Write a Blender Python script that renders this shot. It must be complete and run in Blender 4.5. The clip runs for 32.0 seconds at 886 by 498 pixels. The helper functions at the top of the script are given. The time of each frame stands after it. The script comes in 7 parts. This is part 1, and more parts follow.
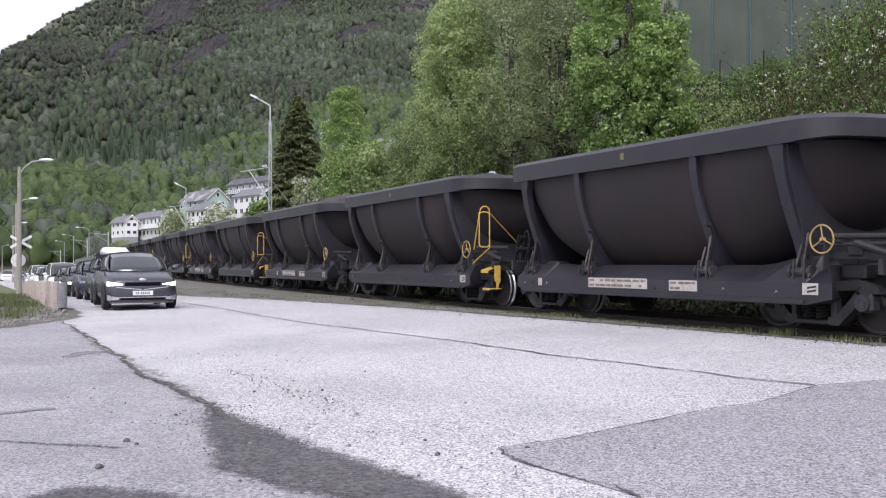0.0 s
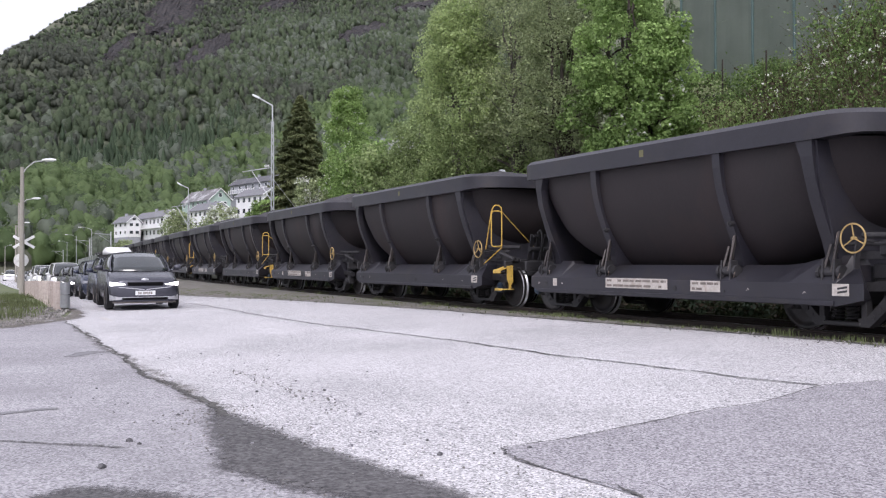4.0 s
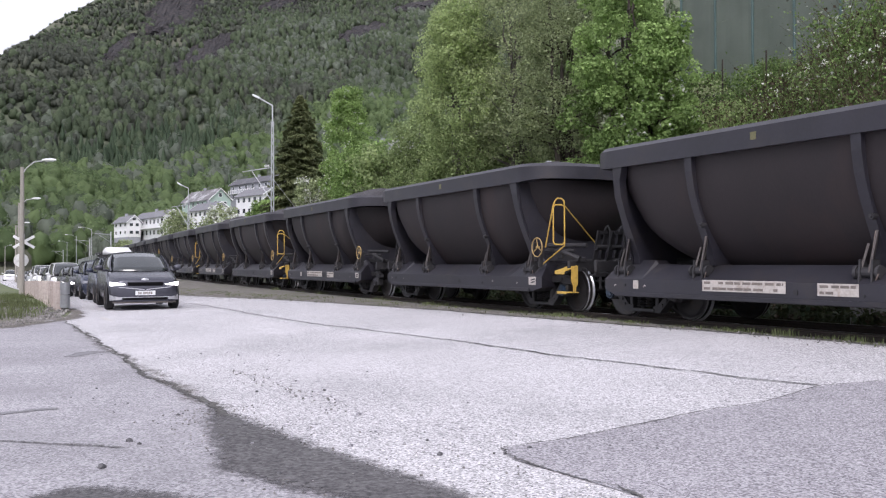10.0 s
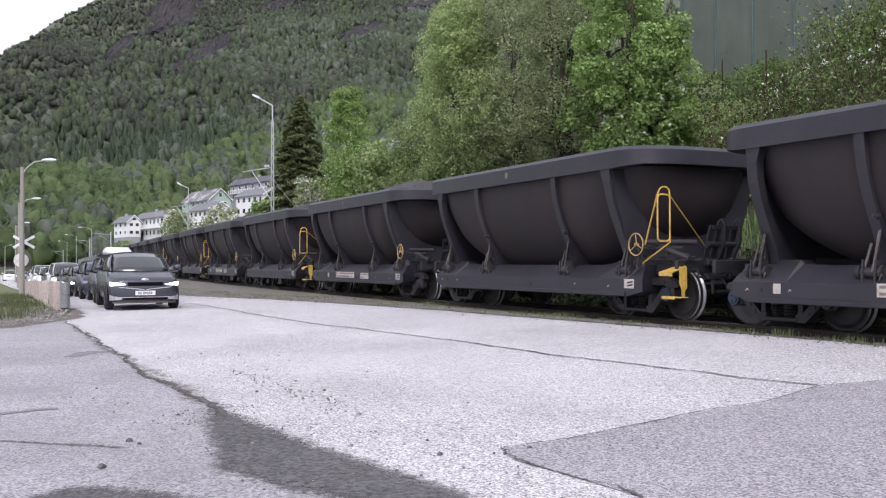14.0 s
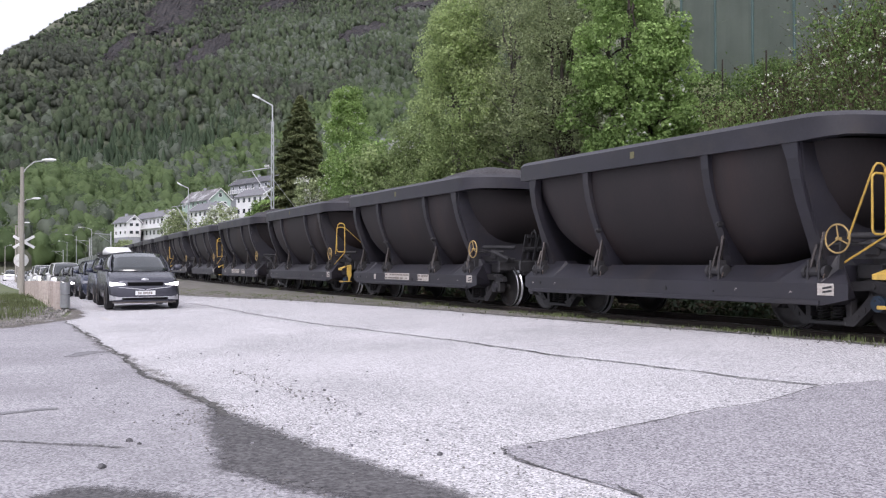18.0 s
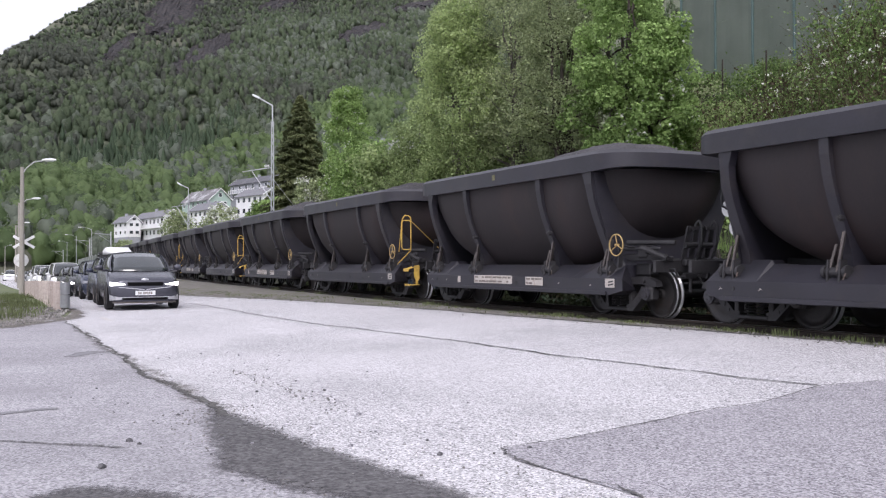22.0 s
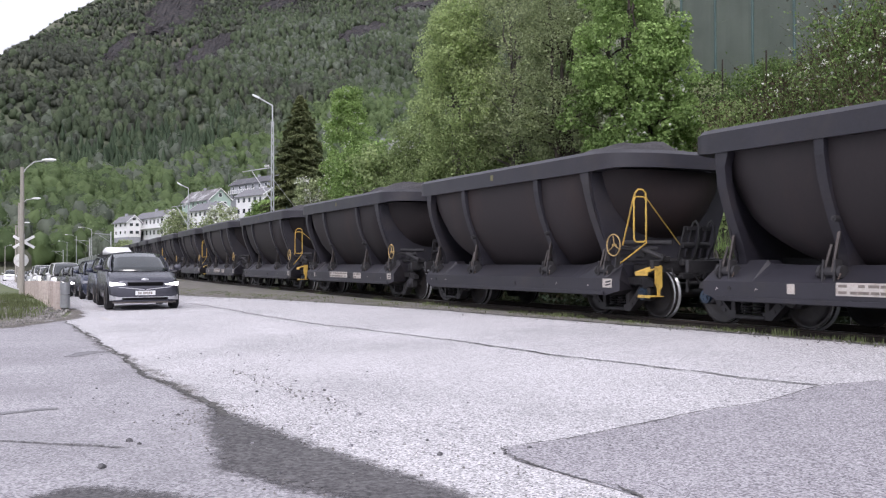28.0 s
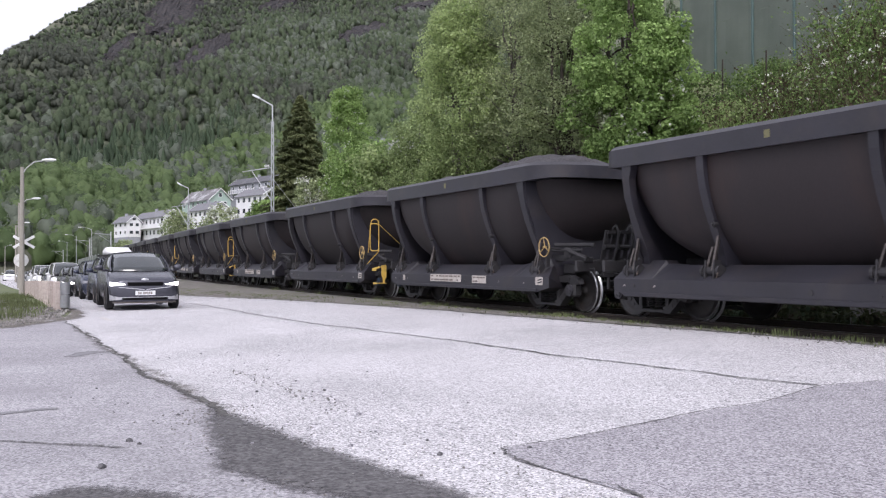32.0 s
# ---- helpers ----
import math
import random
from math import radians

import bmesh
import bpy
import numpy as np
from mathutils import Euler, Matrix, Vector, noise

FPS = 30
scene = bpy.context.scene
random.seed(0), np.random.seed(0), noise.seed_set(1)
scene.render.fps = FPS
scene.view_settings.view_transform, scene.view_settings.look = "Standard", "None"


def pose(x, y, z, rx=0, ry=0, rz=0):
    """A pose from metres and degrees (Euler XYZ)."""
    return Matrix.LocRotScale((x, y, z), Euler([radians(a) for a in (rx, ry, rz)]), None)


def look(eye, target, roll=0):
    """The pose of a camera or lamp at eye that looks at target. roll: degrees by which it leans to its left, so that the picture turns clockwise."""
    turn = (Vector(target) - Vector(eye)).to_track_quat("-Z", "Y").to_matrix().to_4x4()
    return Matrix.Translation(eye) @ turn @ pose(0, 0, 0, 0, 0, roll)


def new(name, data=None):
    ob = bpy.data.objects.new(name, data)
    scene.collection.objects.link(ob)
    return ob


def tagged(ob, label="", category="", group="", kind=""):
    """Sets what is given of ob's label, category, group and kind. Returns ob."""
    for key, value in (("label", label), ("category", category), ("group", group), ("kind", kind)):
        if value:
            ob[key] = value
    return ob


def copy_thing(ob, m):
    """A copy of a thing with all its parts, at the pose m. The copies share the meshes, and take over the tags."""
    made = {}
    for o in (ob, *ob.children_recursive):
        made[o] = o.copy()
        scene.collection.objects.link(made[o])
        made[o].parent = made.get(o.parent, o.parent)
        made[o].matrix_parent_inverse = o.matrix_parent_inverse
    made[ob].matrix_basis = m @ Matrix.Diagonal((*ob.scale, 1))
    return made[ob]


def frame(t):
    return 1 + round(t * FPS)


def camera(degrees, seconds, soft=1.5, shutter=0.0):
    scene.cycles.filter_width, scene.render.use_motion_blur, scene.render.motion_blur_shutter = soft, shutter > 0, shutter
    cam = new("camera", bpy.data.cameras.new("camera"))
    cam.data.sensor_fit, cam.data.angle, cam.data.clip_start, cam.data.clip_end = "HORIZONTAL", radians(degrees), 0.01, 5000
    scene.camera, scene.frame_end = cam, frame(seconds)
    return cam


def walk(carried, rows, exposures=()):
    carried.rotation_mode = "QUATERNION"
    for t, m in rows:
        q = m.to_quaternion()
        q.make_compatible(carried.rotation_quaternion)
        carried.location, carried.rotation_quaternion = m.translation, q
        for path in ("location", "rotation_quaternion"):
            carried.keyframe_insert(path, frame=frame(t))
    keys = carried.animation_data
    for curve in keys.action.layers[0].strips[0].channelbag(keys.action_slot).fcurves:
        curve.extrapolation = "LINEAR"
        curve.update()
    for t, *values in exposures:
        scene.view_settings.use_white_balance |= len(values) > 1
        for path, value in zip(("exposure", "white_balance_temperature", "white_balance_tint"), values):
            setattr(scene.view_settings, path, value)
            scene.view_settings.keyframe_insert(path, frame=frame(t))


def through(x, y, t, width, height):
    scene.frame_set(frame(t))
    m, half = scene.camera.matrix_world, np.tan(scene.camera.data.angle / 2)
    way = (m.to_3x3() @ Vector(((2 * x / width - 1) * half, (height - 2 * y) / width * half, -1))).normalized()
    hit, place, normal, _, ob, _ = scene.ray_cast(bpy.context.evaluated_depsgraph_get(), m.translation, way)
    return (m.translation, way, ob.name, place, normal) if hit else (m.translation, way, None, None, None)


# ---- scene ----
EYE = Vector((0.0, 0.0, 1.052))
AHEAD = Vector((-0.87018, 0.49252, 0.01474))
RIGHT = Vector((0.49254, 0.87029, 0.0))
cam = camera(51.52, 32.0, soft=1.2, shutter=0.4)


def aimed(right, up):
    """The still camera, turned by a hair (radians) to the right and up."""
    return look(EYE, EYE + AHEAD + RIGHT * right + Vector((0, 0, up)), -0.158)


walk(cam, [(0.0, aimed(0.0025, 0)), (1.5, aimed(0.0025, 0)), (2.0, aimed(0.0022, 0.0017)), (2.5, aimed(0.0003, 0.0006)),
           (3.0, aimed(0, 0)), (3.5, aimed(0, 0)), (32.0, aimed(0, 0))],
     exposures=[(0.0, 0.42, 6280, 17), (32.0, 0.42, 6280, 17)])

# ---- daylight under a thin cloud cover ----
world = bpy.data.worlds.new("overcast_sky")
scene.world = world
world.use_nodes = True
wn, wl = world.node_tree.nodes, world.node_tree.links
sky = wn.new("ShaderNodeTexSky")
sky.sky_type, sky.sun_disc = "NISHITA", False
sky.sun_elevation, sky.sun_rotation = radians(47), radians(124)
sky.air_density, sky.dust_density = 1.0, 6.0
grey = wn.new("ShaderNodeHueSaturation")
grey.inputs["Saturation"].default_value = 0.25
cover = wn.new("ShaderNodeMix")
cover.data_type = "RGBA"
cover.inputs[0].default_value = 0.6
cover.inputs[7].default_value = (8.6, 8.9, 9.6, 1)
wl.new(sky.outputs[0], grey.inputs["Color"])
wl.new(grey.outputs[0], cover.inputs[6])
wl.new(cover.outputs[2], wn["Background"].inputs["Color"])
wn["Background"].inputs["Strength"].default_value = 0.12
sun = new("sun", bpy.data.lights.new("sun", "SUN"))
sun.data.energy, sun.data.angle, sun.data.color = 1.3, radians(25), (1.0, 0.96, 0.9)
sun.matrix_world = look((30, -20, 39), (0, 0, 0))

# ---- materials ----
def material(name, dark, light, rough=0.8, metal=0.0, grain=30.0, blotch=2.0, bump=0.2, spread=0.5, each=0.0, island=0.0,
             rough_spread=0.1, stretch=(1, 1, 1), stain=None, stain_scale=1.0, stain_amount=0.5, depth=0.01, cells=0.0):
    """A surface whose colour drifts from dark to light at two scales, with fine relief."""
    m = bpy.data.materials.new(name)
    m.use_nodes = True
    n, l = m.node_tree.nodes, m.node_tree.links
    b = n["Principled BSDF"]
    co = n.new("ShaderNodeTexCoord")
    mp = n.new("ShaderNodeMapping")
    mp.inputs["Scale"].default_value = stretch
    l.new(co.outputs["Object"], mp.inputs["Vector"])
    info = n.new("ShaderNodeObjectInfo")
    shift = n.new("ShaderNodeVectorMath")
    shift.operation = "ADD"
    far = n.new("ShaderNodeMath")
    far.operation = "MULTIPLY"
    far.inputs[1].default_value = 37.0 if each else 0.0
    l.new(info.outputs["Random"], far.inputs[0])
    l.new(mp.outputs[0], shift.inputs[0])
    l.new(far.outputs[0], shift.inputs[1])

    def cloud(scale, detail=4.0, rough_=0.6):
        t = n.new("ShaderNodeTexNoise")
        t.inputs["Scale"].default_value, t.inputs["Detail"].default_value, t.inputs["Roughness"].default_value = scale, detail, rough_
        l.new(shift.outputs[0], t.inputs["Vector"])
        return t

    fine, broad = cloud(grain), cloud(blotch)

    def maths(op, a, c):
        k = n.new("ShaderNodeMath")
        k.operation = op
        for i, v in enumerate((a, c)):
            if isinstance(v, (int, float)):
                k.inputs[i].default_value = v
            else:
                l.new(v, k.inputs[i])
        return k.outputs[0]

    small = fine.outputs[0]
    if cells:
        # single pale and dark stones in the binder
        vo = n.new("ShaderNodeTexVoronoi")
        vo.inputs["Scale"].default_value = cells
        l.new(shift.outputs[0], vo.inputs["Vector"])
        sp = n.new("ShaderNodeSeparateColor")
        l.new(vo.outputs["Color"], sp.inputs[0])
        small = maths("ADD", maths("MULTIPLY", small, 0.60), maths("MULTIPLY", sp.outputs[0], 0.40))
    mixv = maths("ADD", maths("MULTIPLY", small, spread), maths("MULTIPLY", broad.outputs[0], 1 - spread))
    mixv = maths("ADD", maths("MULTIPLY", maths("SUBTRACT", mixv, 0.5), 2.6), 0.5)
    if each:
        mixv = maths("ADD", mixv, maths("MULTIPLY", maths("SUBTRACT", info.outputs["Random"], 0.5), each))
    if island:
        geo = n.new("ShaderNodeNewGeometry")
        mixv = maths("ADD", mixv, maths("MULTIPLY", maths("SUBTRACT", geo.outputs["Random Per Island"], 0.5), island))
    mix = n.new("ShaderNodeMix")
    mix.data_type = "RGBA"
    l.new(mixv, mix.inputs[0])
    mix.inputs[6].default_value, mix.inputs[7].default_value = (*dark, 1), (*light, 1)
    colour = mix.outputs[2]
    if stain:
        spot = cloud(stain_scale, 6.0, 0.7)
        ramp = n.new("ShaderNodeMapRange")
        ramp.inputs[1].default_value, ramp.inputs[2].default_value = 0.5, 0.68
        ramp.inputs[4].default_value = stain_amount
        l.new(spot.outputs[0], ramp.inputs[0])
        over = n.new("ShaderNodeMix")
        over.data_type = "RGBA"
        l.new(ramp.outputs[0], over.inputs[0])
        l.new(colour, over.inputs[6])
        over.inputs[7].default_value = (*stain, 1)
        colour = over.outputs[2]
    l.new(colour, b.inputs["Base Color"])
    l.new(maths("ADD", maths("MULTIPLY", broad.outputs[0], rough_spread), rough - rough_spread / 2), b.inputs["Roughness"])
    b.inputs["Metallic"].default_value = metal
    if bump:
        bp = n.new("ShaderNodeBump")
        bp.inputs["Strength"].default_value, bp.inputs["Distance"].default_value = bump, depth
        l.new(fine.outputs[0], bp.inputs["Height"])
        l.new(bp.outputs[0], b.inputs["Normal"])
    return m


def leaf_material(name, dark, light, blotch=0.15, through=0.35, island=0.6):
    m = material(name, dark, light, 0.6, 0, 3.0, blotch, 0, 0.2, 0.25, island, 0.15)
    n, l = m.node_tree.nodes, m.node_tree.links
    b = n["Principled BSDF"]
    b.inputs["Specular IOR Level"].default_value = 0.2
    t = n.new("ShaderNodeBsdfTranslucent")
    l.new(b.inputs["Base Color"].links[0].from_socket, t.inputs["Color"])
    mx = n.new("ShaderNodeMixShader")
    mx.inputs[0].default_value = through
    l.new(b.outputs[0], mx.inputs[1])
    l.new(t.outputs[0], mx.inputs[2])
    l.new(mx.outputs[0], n["Material Output"].inputs["Surface"])
    return m


def lit_material(name, colour, strength):
    m = bpy.data.materials.new(name)
    m.use_nodes = True
    b = m.node_tree.nodes["Principled BSDF"]
    b.inputs["Base Color"].default_value = (*colour, 1)
    b.inputs["Emission Color"].default_value = (*colour, 1)
    b.inputs["Emission Strength"].default_value = strength
    return m


M_ROAD = material("pale_worn_asphalt", (0.13, 0.127, 0.135), (0.74, 0.72, 0.75), 0.9, 0, 46, 0.3, 0.6, 0.80, cells=74.0, stain=(0.26, 0.255, 0.27), stain_scale=0.35, stain_amount=0.3)
M_YARD = material("grey_yard_asphalt", (0.13, 0.126, 0.14), (0.46, 0.445, 0.475), 0.92, 0, 46, 0.5, 0.5, 0.74, cells=62.0, stain=(0.19, 0.185, 0.20), stain_scale=0.6, stain_amount=0.5)
M_PATCH = material("coarse_patch_asphalt", (0.10, 0.096, 0.11), (0.48, 0.46, 0.495), 0.92, 0, 46, 0.6, 0.6, 0.84, cells=78.0)
M_DARK = material("dark_gritty_asphalt", (0.03, 0.03, 0.036), (0.17, 0.165, 0.175), 0.95, 0, 30, 3.0, 0.8, 0.75)
M_VERGE = material("gravel_verge_with_moss", (0.065, 0.060, 0.054), (0.23, 0.213, 0.198), 0.95, 0, 30, 1.2, 0.7, 0.65, stain=(0.088, 0.098, 0.045), stain_scale=0.9, stain_amount=0.9)
M_GRIT = material("loose_grey_grit", (0.08, 0.075, 0.072), (0.30, 0.285, 0.28), 0.9, 0, 20, 2, 0.3, 0.3, 0, 0.9)
M_GROUND = material("grassy_ground", (0.06, 0.082, 0.034), (0.145, 0.172, 0.075), 0.95, 0, 6, 0.15, 0.5, 0.5, stain=(0.13, 0.12, 0.095), stain_scale=0.4, stain_amount=0.6)
# near-black bank litter: shade under shrubs and behind wagons is in its colour
M_BANK = material("bank_litter_with_shade", (0.010, 0.011, 0.006), (0.035, 0.038, 0.02), 0.95, 0, 7, 0.6, 0.7, 0.5)
# lighter rim-top paint carries the sky's reflection; also the grey of hub caps
M_EDGE = material("skylit_rim_paint_and_hub_grey", (0.022, 0.0215, 0.027), (0.060, 0.058, 0.068), 0.45, 0.1, 30, 3, 0.1, 0.5, 0.2)
M_BALLAST = material("dark_ballast", (0.03, 0.028, 0.026), (0.13, 0.118, 0.108), 0.95, 0, 9, 1.2, 0.8, 0.6, island=0.6)
M_WOODTIE = material("tarred_sleeper_wood", (0.025, 0.02, 0.017), (0.07, 0.058, 0.05), 0.9, 0, 20, 3, 0.4, stretch=(1, 6, 1))
M_RAIL = material("rusty_rail_steel", (0.025, 0.02, 0.018), (0.06, 0.045, 0.038), 0.7, 0.3, 25, 3, 0.3)
M_SHINY = material("polished_tread_steel", (0.50, 0.50, 0.52), (0.68, 0.68, 0.71), 0.30, 0.65, 60, 8, 0.05)
M_PAINT = material("dusty_graphite_paint", (0.0112, 0.0106, 0.0152), (0.0265, 0.0250, 0.0352), 0.5, 0, 30, 1.1, 0.1, 0.3, 0.2, rough_spread=0.25, stain=(0.036, 0.030, 0.030), stain_scale=1.3, stain_amount=0.55, depth=0.003)
M_BOWL = material("ore_dusted_bowl_paint", (0.0093, 0.0067, 0.0080), (0.0226, 0.0158, 0.0184), 0.7, 0, 26, 0.7, 0.15, 0.35, 0.3, stretch=(1.3, 1.0, 0.45), stain=(0.030, 0.0172, 0.0160), stain_scale=0.42, stain_amount=0.8, depth=0.004)
M_STRAP = material("worn_strap_steel", (0.035, 0.03, 0.03), (0.12, 0.105, 0.10), 0.5, 0.2, 30, 4, 0.1, 0.5, 0.6)
M_WORN = material("rubbed_bare_steel", (0.16, 0.11, 0.085), (0.40, 0.33, 0.29), 0.5, 0.3, 40, 6, 0.1, 0.5, 0.5)
M_IRON = material("greasy_cast_iron", (0.014, 0.0135, 0.0155), (0.042, 0.040, 0.044), 0.6, 0.1, 30, 4, 0.3, 0.5, 0.3)
M_WHEEL = material("worn_wheel_steel", (0.014, 0.013, 0.014), (0.045, 0.042, 0.043), 0.5, 0.3, 30, 5, 0.15, 0.4, 0.5, stain=(0.04, 0.026, 0.018), stain_scale=3, stain_amount=0.5)
M_ORE = material("heaped_dark_ore", (0.015, 0.014, 0.017), (0.07, 0.065, 0.072), 0.85, 0, 22, 2, 0.9, 0.6, 0.3, depth=0.03)
M_YELLOW = material("chipped_yellow_paint", (0.48, 0.30, 0.05), (0.66, 0.44, 0.10), 0.5, 0, 40, 4, 0.1, 0.4, 0.2, stain=(0.16, 0.11, 0.05), stain_scale=9, stain_amount=0.6)
M_OCHRE = material("faded_ochre_paint", (0.28, 0.19, 0.07), (0.44, 0.31, 0.13), 0.6, 0, 40, 6, 0.1, 0.4, 0.6)
M_PLATE = material("weathered_white_plate", (0.36, 0.33, 0.30), (0.58, 0.54, 0.51), 0.6, 0, 30, 6, 0.05, stain=(0.28, 0.20, 0.15), stain_scale=7, stain_amount=0.7)
M_INK = material("brown_black_stencil_ink", (0.08, 0.07, 0.065), (0.27, 0.23, 0.205), 0.7, 0, 60, 8)
M_BLUECAP = material("blue_hub_cap", (0.012, 0.024, 0.045), (0.03, 0.055, 0.09), 0.5, 0, 40, 6, 0.1, 0.4, 0.3)
M_DISC = material("white_disc_paint", (0.55, 0.55, 0.56), (0.8, 0.8, 0.8), 0.5, 0, 30, 5, 0.05, stain=(0.3, 0.27, 0.25), stain_scale=6)
M_GALV = material("galvanised_steel", (0.38, 0.39, 0.41), (0.58, 0.59, 0.62), 0.45, 0.45, 18, 3, 0.05, 0.5, 0.2)
M_POLEWOOD = material("weathered_pole_wood", (0.20, 0.185, 0.165), (0.38, 0.36, 0.33), 0.9, 0, 20, 2, 0.3, stretch=(6, 6, 1))
M_BOARD = material("pinkish_weathered_boards", (0.32, 0.27, 0.25), (0.55, 0.48, 0.45), 0.85, 0, 20, 2, 0.3, 0.4, 0.4, stretch=(1, 1, 5))
M_WHITE = material("white_wall_paint", (0.68, 0.68, 0.70), (0.82, 0.82, 0.83), 0.7, 0, 20, 1.5, 0.1)
M_CLAP = material("weathered_white_clapboard", (0.36, 0.36, 0.38), (0.58, 0.58, 0.60), 0.8, 0, 14, 2, 0.3, 0.5, 0.35, stretch=(1, 5, 8), stain=(0.24, 0.22, 0.21), stain_scale=2.0, stain_amount=0.4)
M_MINT = material("mint_green_wall_paint", (0.30, 0.40, 0.36), (0.40, 0.50, 0.46), 0.7, 0, 20, 1.5, 0.1)
M_GREYWALL = material("grey_wall_paint", (0.24, 0.25, 0.28), (0.36, 0.37, 0.40), 0.7, 0, 20, 1.5, 0.1)
M_ROOF = material("grey_roof_sheeting", (0.11, 0.11, 0.125), (0.22, 0.22, 0.24), 0.7, 0, 8, 0.8, 0.3)
M_DARKROOF = material("dark_slate_roof", (0.045, 0.045, 0.055), (0.12, 0.12, 0.135), 0.7, 0, 8, 0.8, 0.3, stain=(0.3, 0.3, 0.32), stain_scale=0.5, stain_amount=0.5)
M_MOTTLED = material("patchy_weathered_roof", (0.06, 0.055, 0.06), (0.20, 0.19, 0.20), 0.6, 0, 3, 0.5, 0.3, stain=(0.62, 0.62, 0.65), stain_scale=0.30, stain_amount=0.9)
M_PANE = material("dark_window_glass", (0.02, 0.025, 0.03), (0.06, 0.07, 0.08), 0.08, 0, 4, 1, 0)
M_TAG = material("faded_olive_tag", (0.09, 0.088, 0.045), (0.17, 0.16, 0.08), 0.7)
M_LAMP = material("lamp_housing_aluminium", (0.62, 0.63, 0.65), (0.82, 0.83, 0.85), 0.4, 0.3, 20, 3, 0.05)
M_BARK = material("birch_bark", (0.05, 0.045, 0.04), (0.22, 0.20, 0.185), 0.9, 0, 12, 2, 0.5, stretch=(1, 1, 4))
M_DARKBARK = material("dark_bark", (0.025, 0.02, 0.017), (0.08, 0.065, 0.055), 0.95, 0, 14, 2, 0.6)
M_LEAF = leaf_material("fresh_birch_leaves", (0.125, 0.175, 0.068), (0.48, 0.58, 0.28), through=0.50, island=0.85)
M_LEAF2 = leaf_material("bright_green_leaves", (0.10, 0.165, 0.045), (0.41, 0.565, 0.215), through=0.45, island=0.85)
M_LEAF3 = leaf_material("greyish_willow_leaves", (0.175, 0.215, 0.11), (0.53, 0.60, 0.35), through=0.52, island=0.85)
M_SPRUCE = leaf_material("spruce_needles", (0.085, 0.105, 0.052), (0.20, 0.225, 0.105), through=0.25)
M_TWIG = leaf_material("brown_twigs_and_old_stalks", (0.042, 0.031, 0.021), (0.125, 0.094, 0.062), through=0.15)
M_BLOSSOM = leaf_material("white_blossom", (0.55, 0.56, 0.52), (0.85, 0.86, 0.82), through=0.3)
M_GRASS = leaf_material("grass_blades", (0.085, 0.122, 0.042), (0.26, 0.33, 0.13), through=0.3)
M_SHRUB = leaf_material("green_shrub_leaves", (0.080, 0.13, 0.042), (0.26, 0.37, 0.135), through=0.42, island=0.8)
# weed leaves darkened to hold the shade at the bank's foot
M_WEED = leaf_material("weeds_coloured_for_shade", (0.028, 0.036, 0.018), (0.075, 0.09, 0.042), through=0.25)
M_VERGEGRASS = leaf_material("dusty_verge_grass", (0.075, 0.088, 0.042), (0.185, 0.22, 0.10), through=0.3)
M_FOREST = leaf_material("hillside_birch_leaves", (0.105, 0.155, 0.070), (0.235, 0.315, 0.148), blotch=0.05, through=0.52, island=0.35)
M_FOREST2 = leaf_material("hillside_pale_leaves", (0.138, 0.165, 0.130), (0.245, 0.280, 0.222), blotch=0.05, through=0.52, island=0.35)
M_FOREST3 = leaf_material("hillside_mixed_leaves", (0.080, 0.110, 0.068), (0.182, 0.228, 0.138), blotch=0.05, through=0.52, island=0.35)
M_FIR = leaf_material("hillside_spruce_needles", (0.040, 0.064, 0.038), (0.085, 0.120, 0.070), blotch=0.05, through=0.15, island=0.3)
M_HEATH = leaf_material("dark_upland_scrub", (0.064, 0.074, 0.060), (0.122, 0.134, 0.106), blotch=0.03, through=0.4, island=0.35)
M_ROCK = material("dark_cliff_rock", (0.004, 0.004, 0.007), (0.032, 0.028, 0.034), 0.9, 0, 0.3, 0.05, 1.0, 0.6, depth=3.0, stretch=(1, 1, 3), stain=(0.24, 0.20, 0.17), stain_scale=0.20, stain_amount=0.4)
M_SLOPE = material("mountain_undergrowth", (0.066, 0.080, 0.052), (0.118, 0.132, 0.088), 0.95, 0, 0.15, 0.01, 0.6, 0.5, stain=(0.12, 0.09, 0.08), stain_scale=0.008, stain_amount=0.5, depth=1.0)
M_SCREEN = material("green_windbreak_net", (0.18, 0.21, 0.185), (0.26, 0.295, 0.26), 0.8, 0, 40, 0.6, 0.1)
M_TEAL = material("teal_post_paint", (0.06, 0.105, 0.105), (0.09, 0.14, 0.135), 0.5, 0, 20, 2, 0.05)
M_BLACKRUB = material("black_rubber", (0.012, 0.012, 0.013), (0.03, 0.03, 0.032), 0.8, 0, 30, 5, 0.1)
M_TRIM = material("black_plastic_trim", (0.012, 0.012, 0.014), (0.028, 0.028, 0.03), 0.5)
M_CARGREY = material("dark_grey_car_paint", (0.066, 0.067, 0.084), (0.092, 0.093, 0.115), 0.25, 0.5, 60, 2, 0)
M_CARBLUE = material("dark_blue_car_paint", (0.042, 0.049, 0.075), (0.07, 0.078, 0.115), 0.25, 0.4, 60, 2, 0)
M_CARBLACK = material("black_car_paint", (0.015, 0.015, 0.018), (0.03, 0.03, 0.034), 0.22, 0.2, 60, 2, 0)
M_CARWHITE = material("white_car_paint", (0.70, 0.70, 0.71), (0.78, 0.78, 0.79), 0.3, 0, 60, 2, 0)
M_CARSILVER = material("silver_car_paint", (0.42, 0.43, 0.45), (0.5, 0.51, 0.53), 0.3, 0.6, 60, 2, 0)
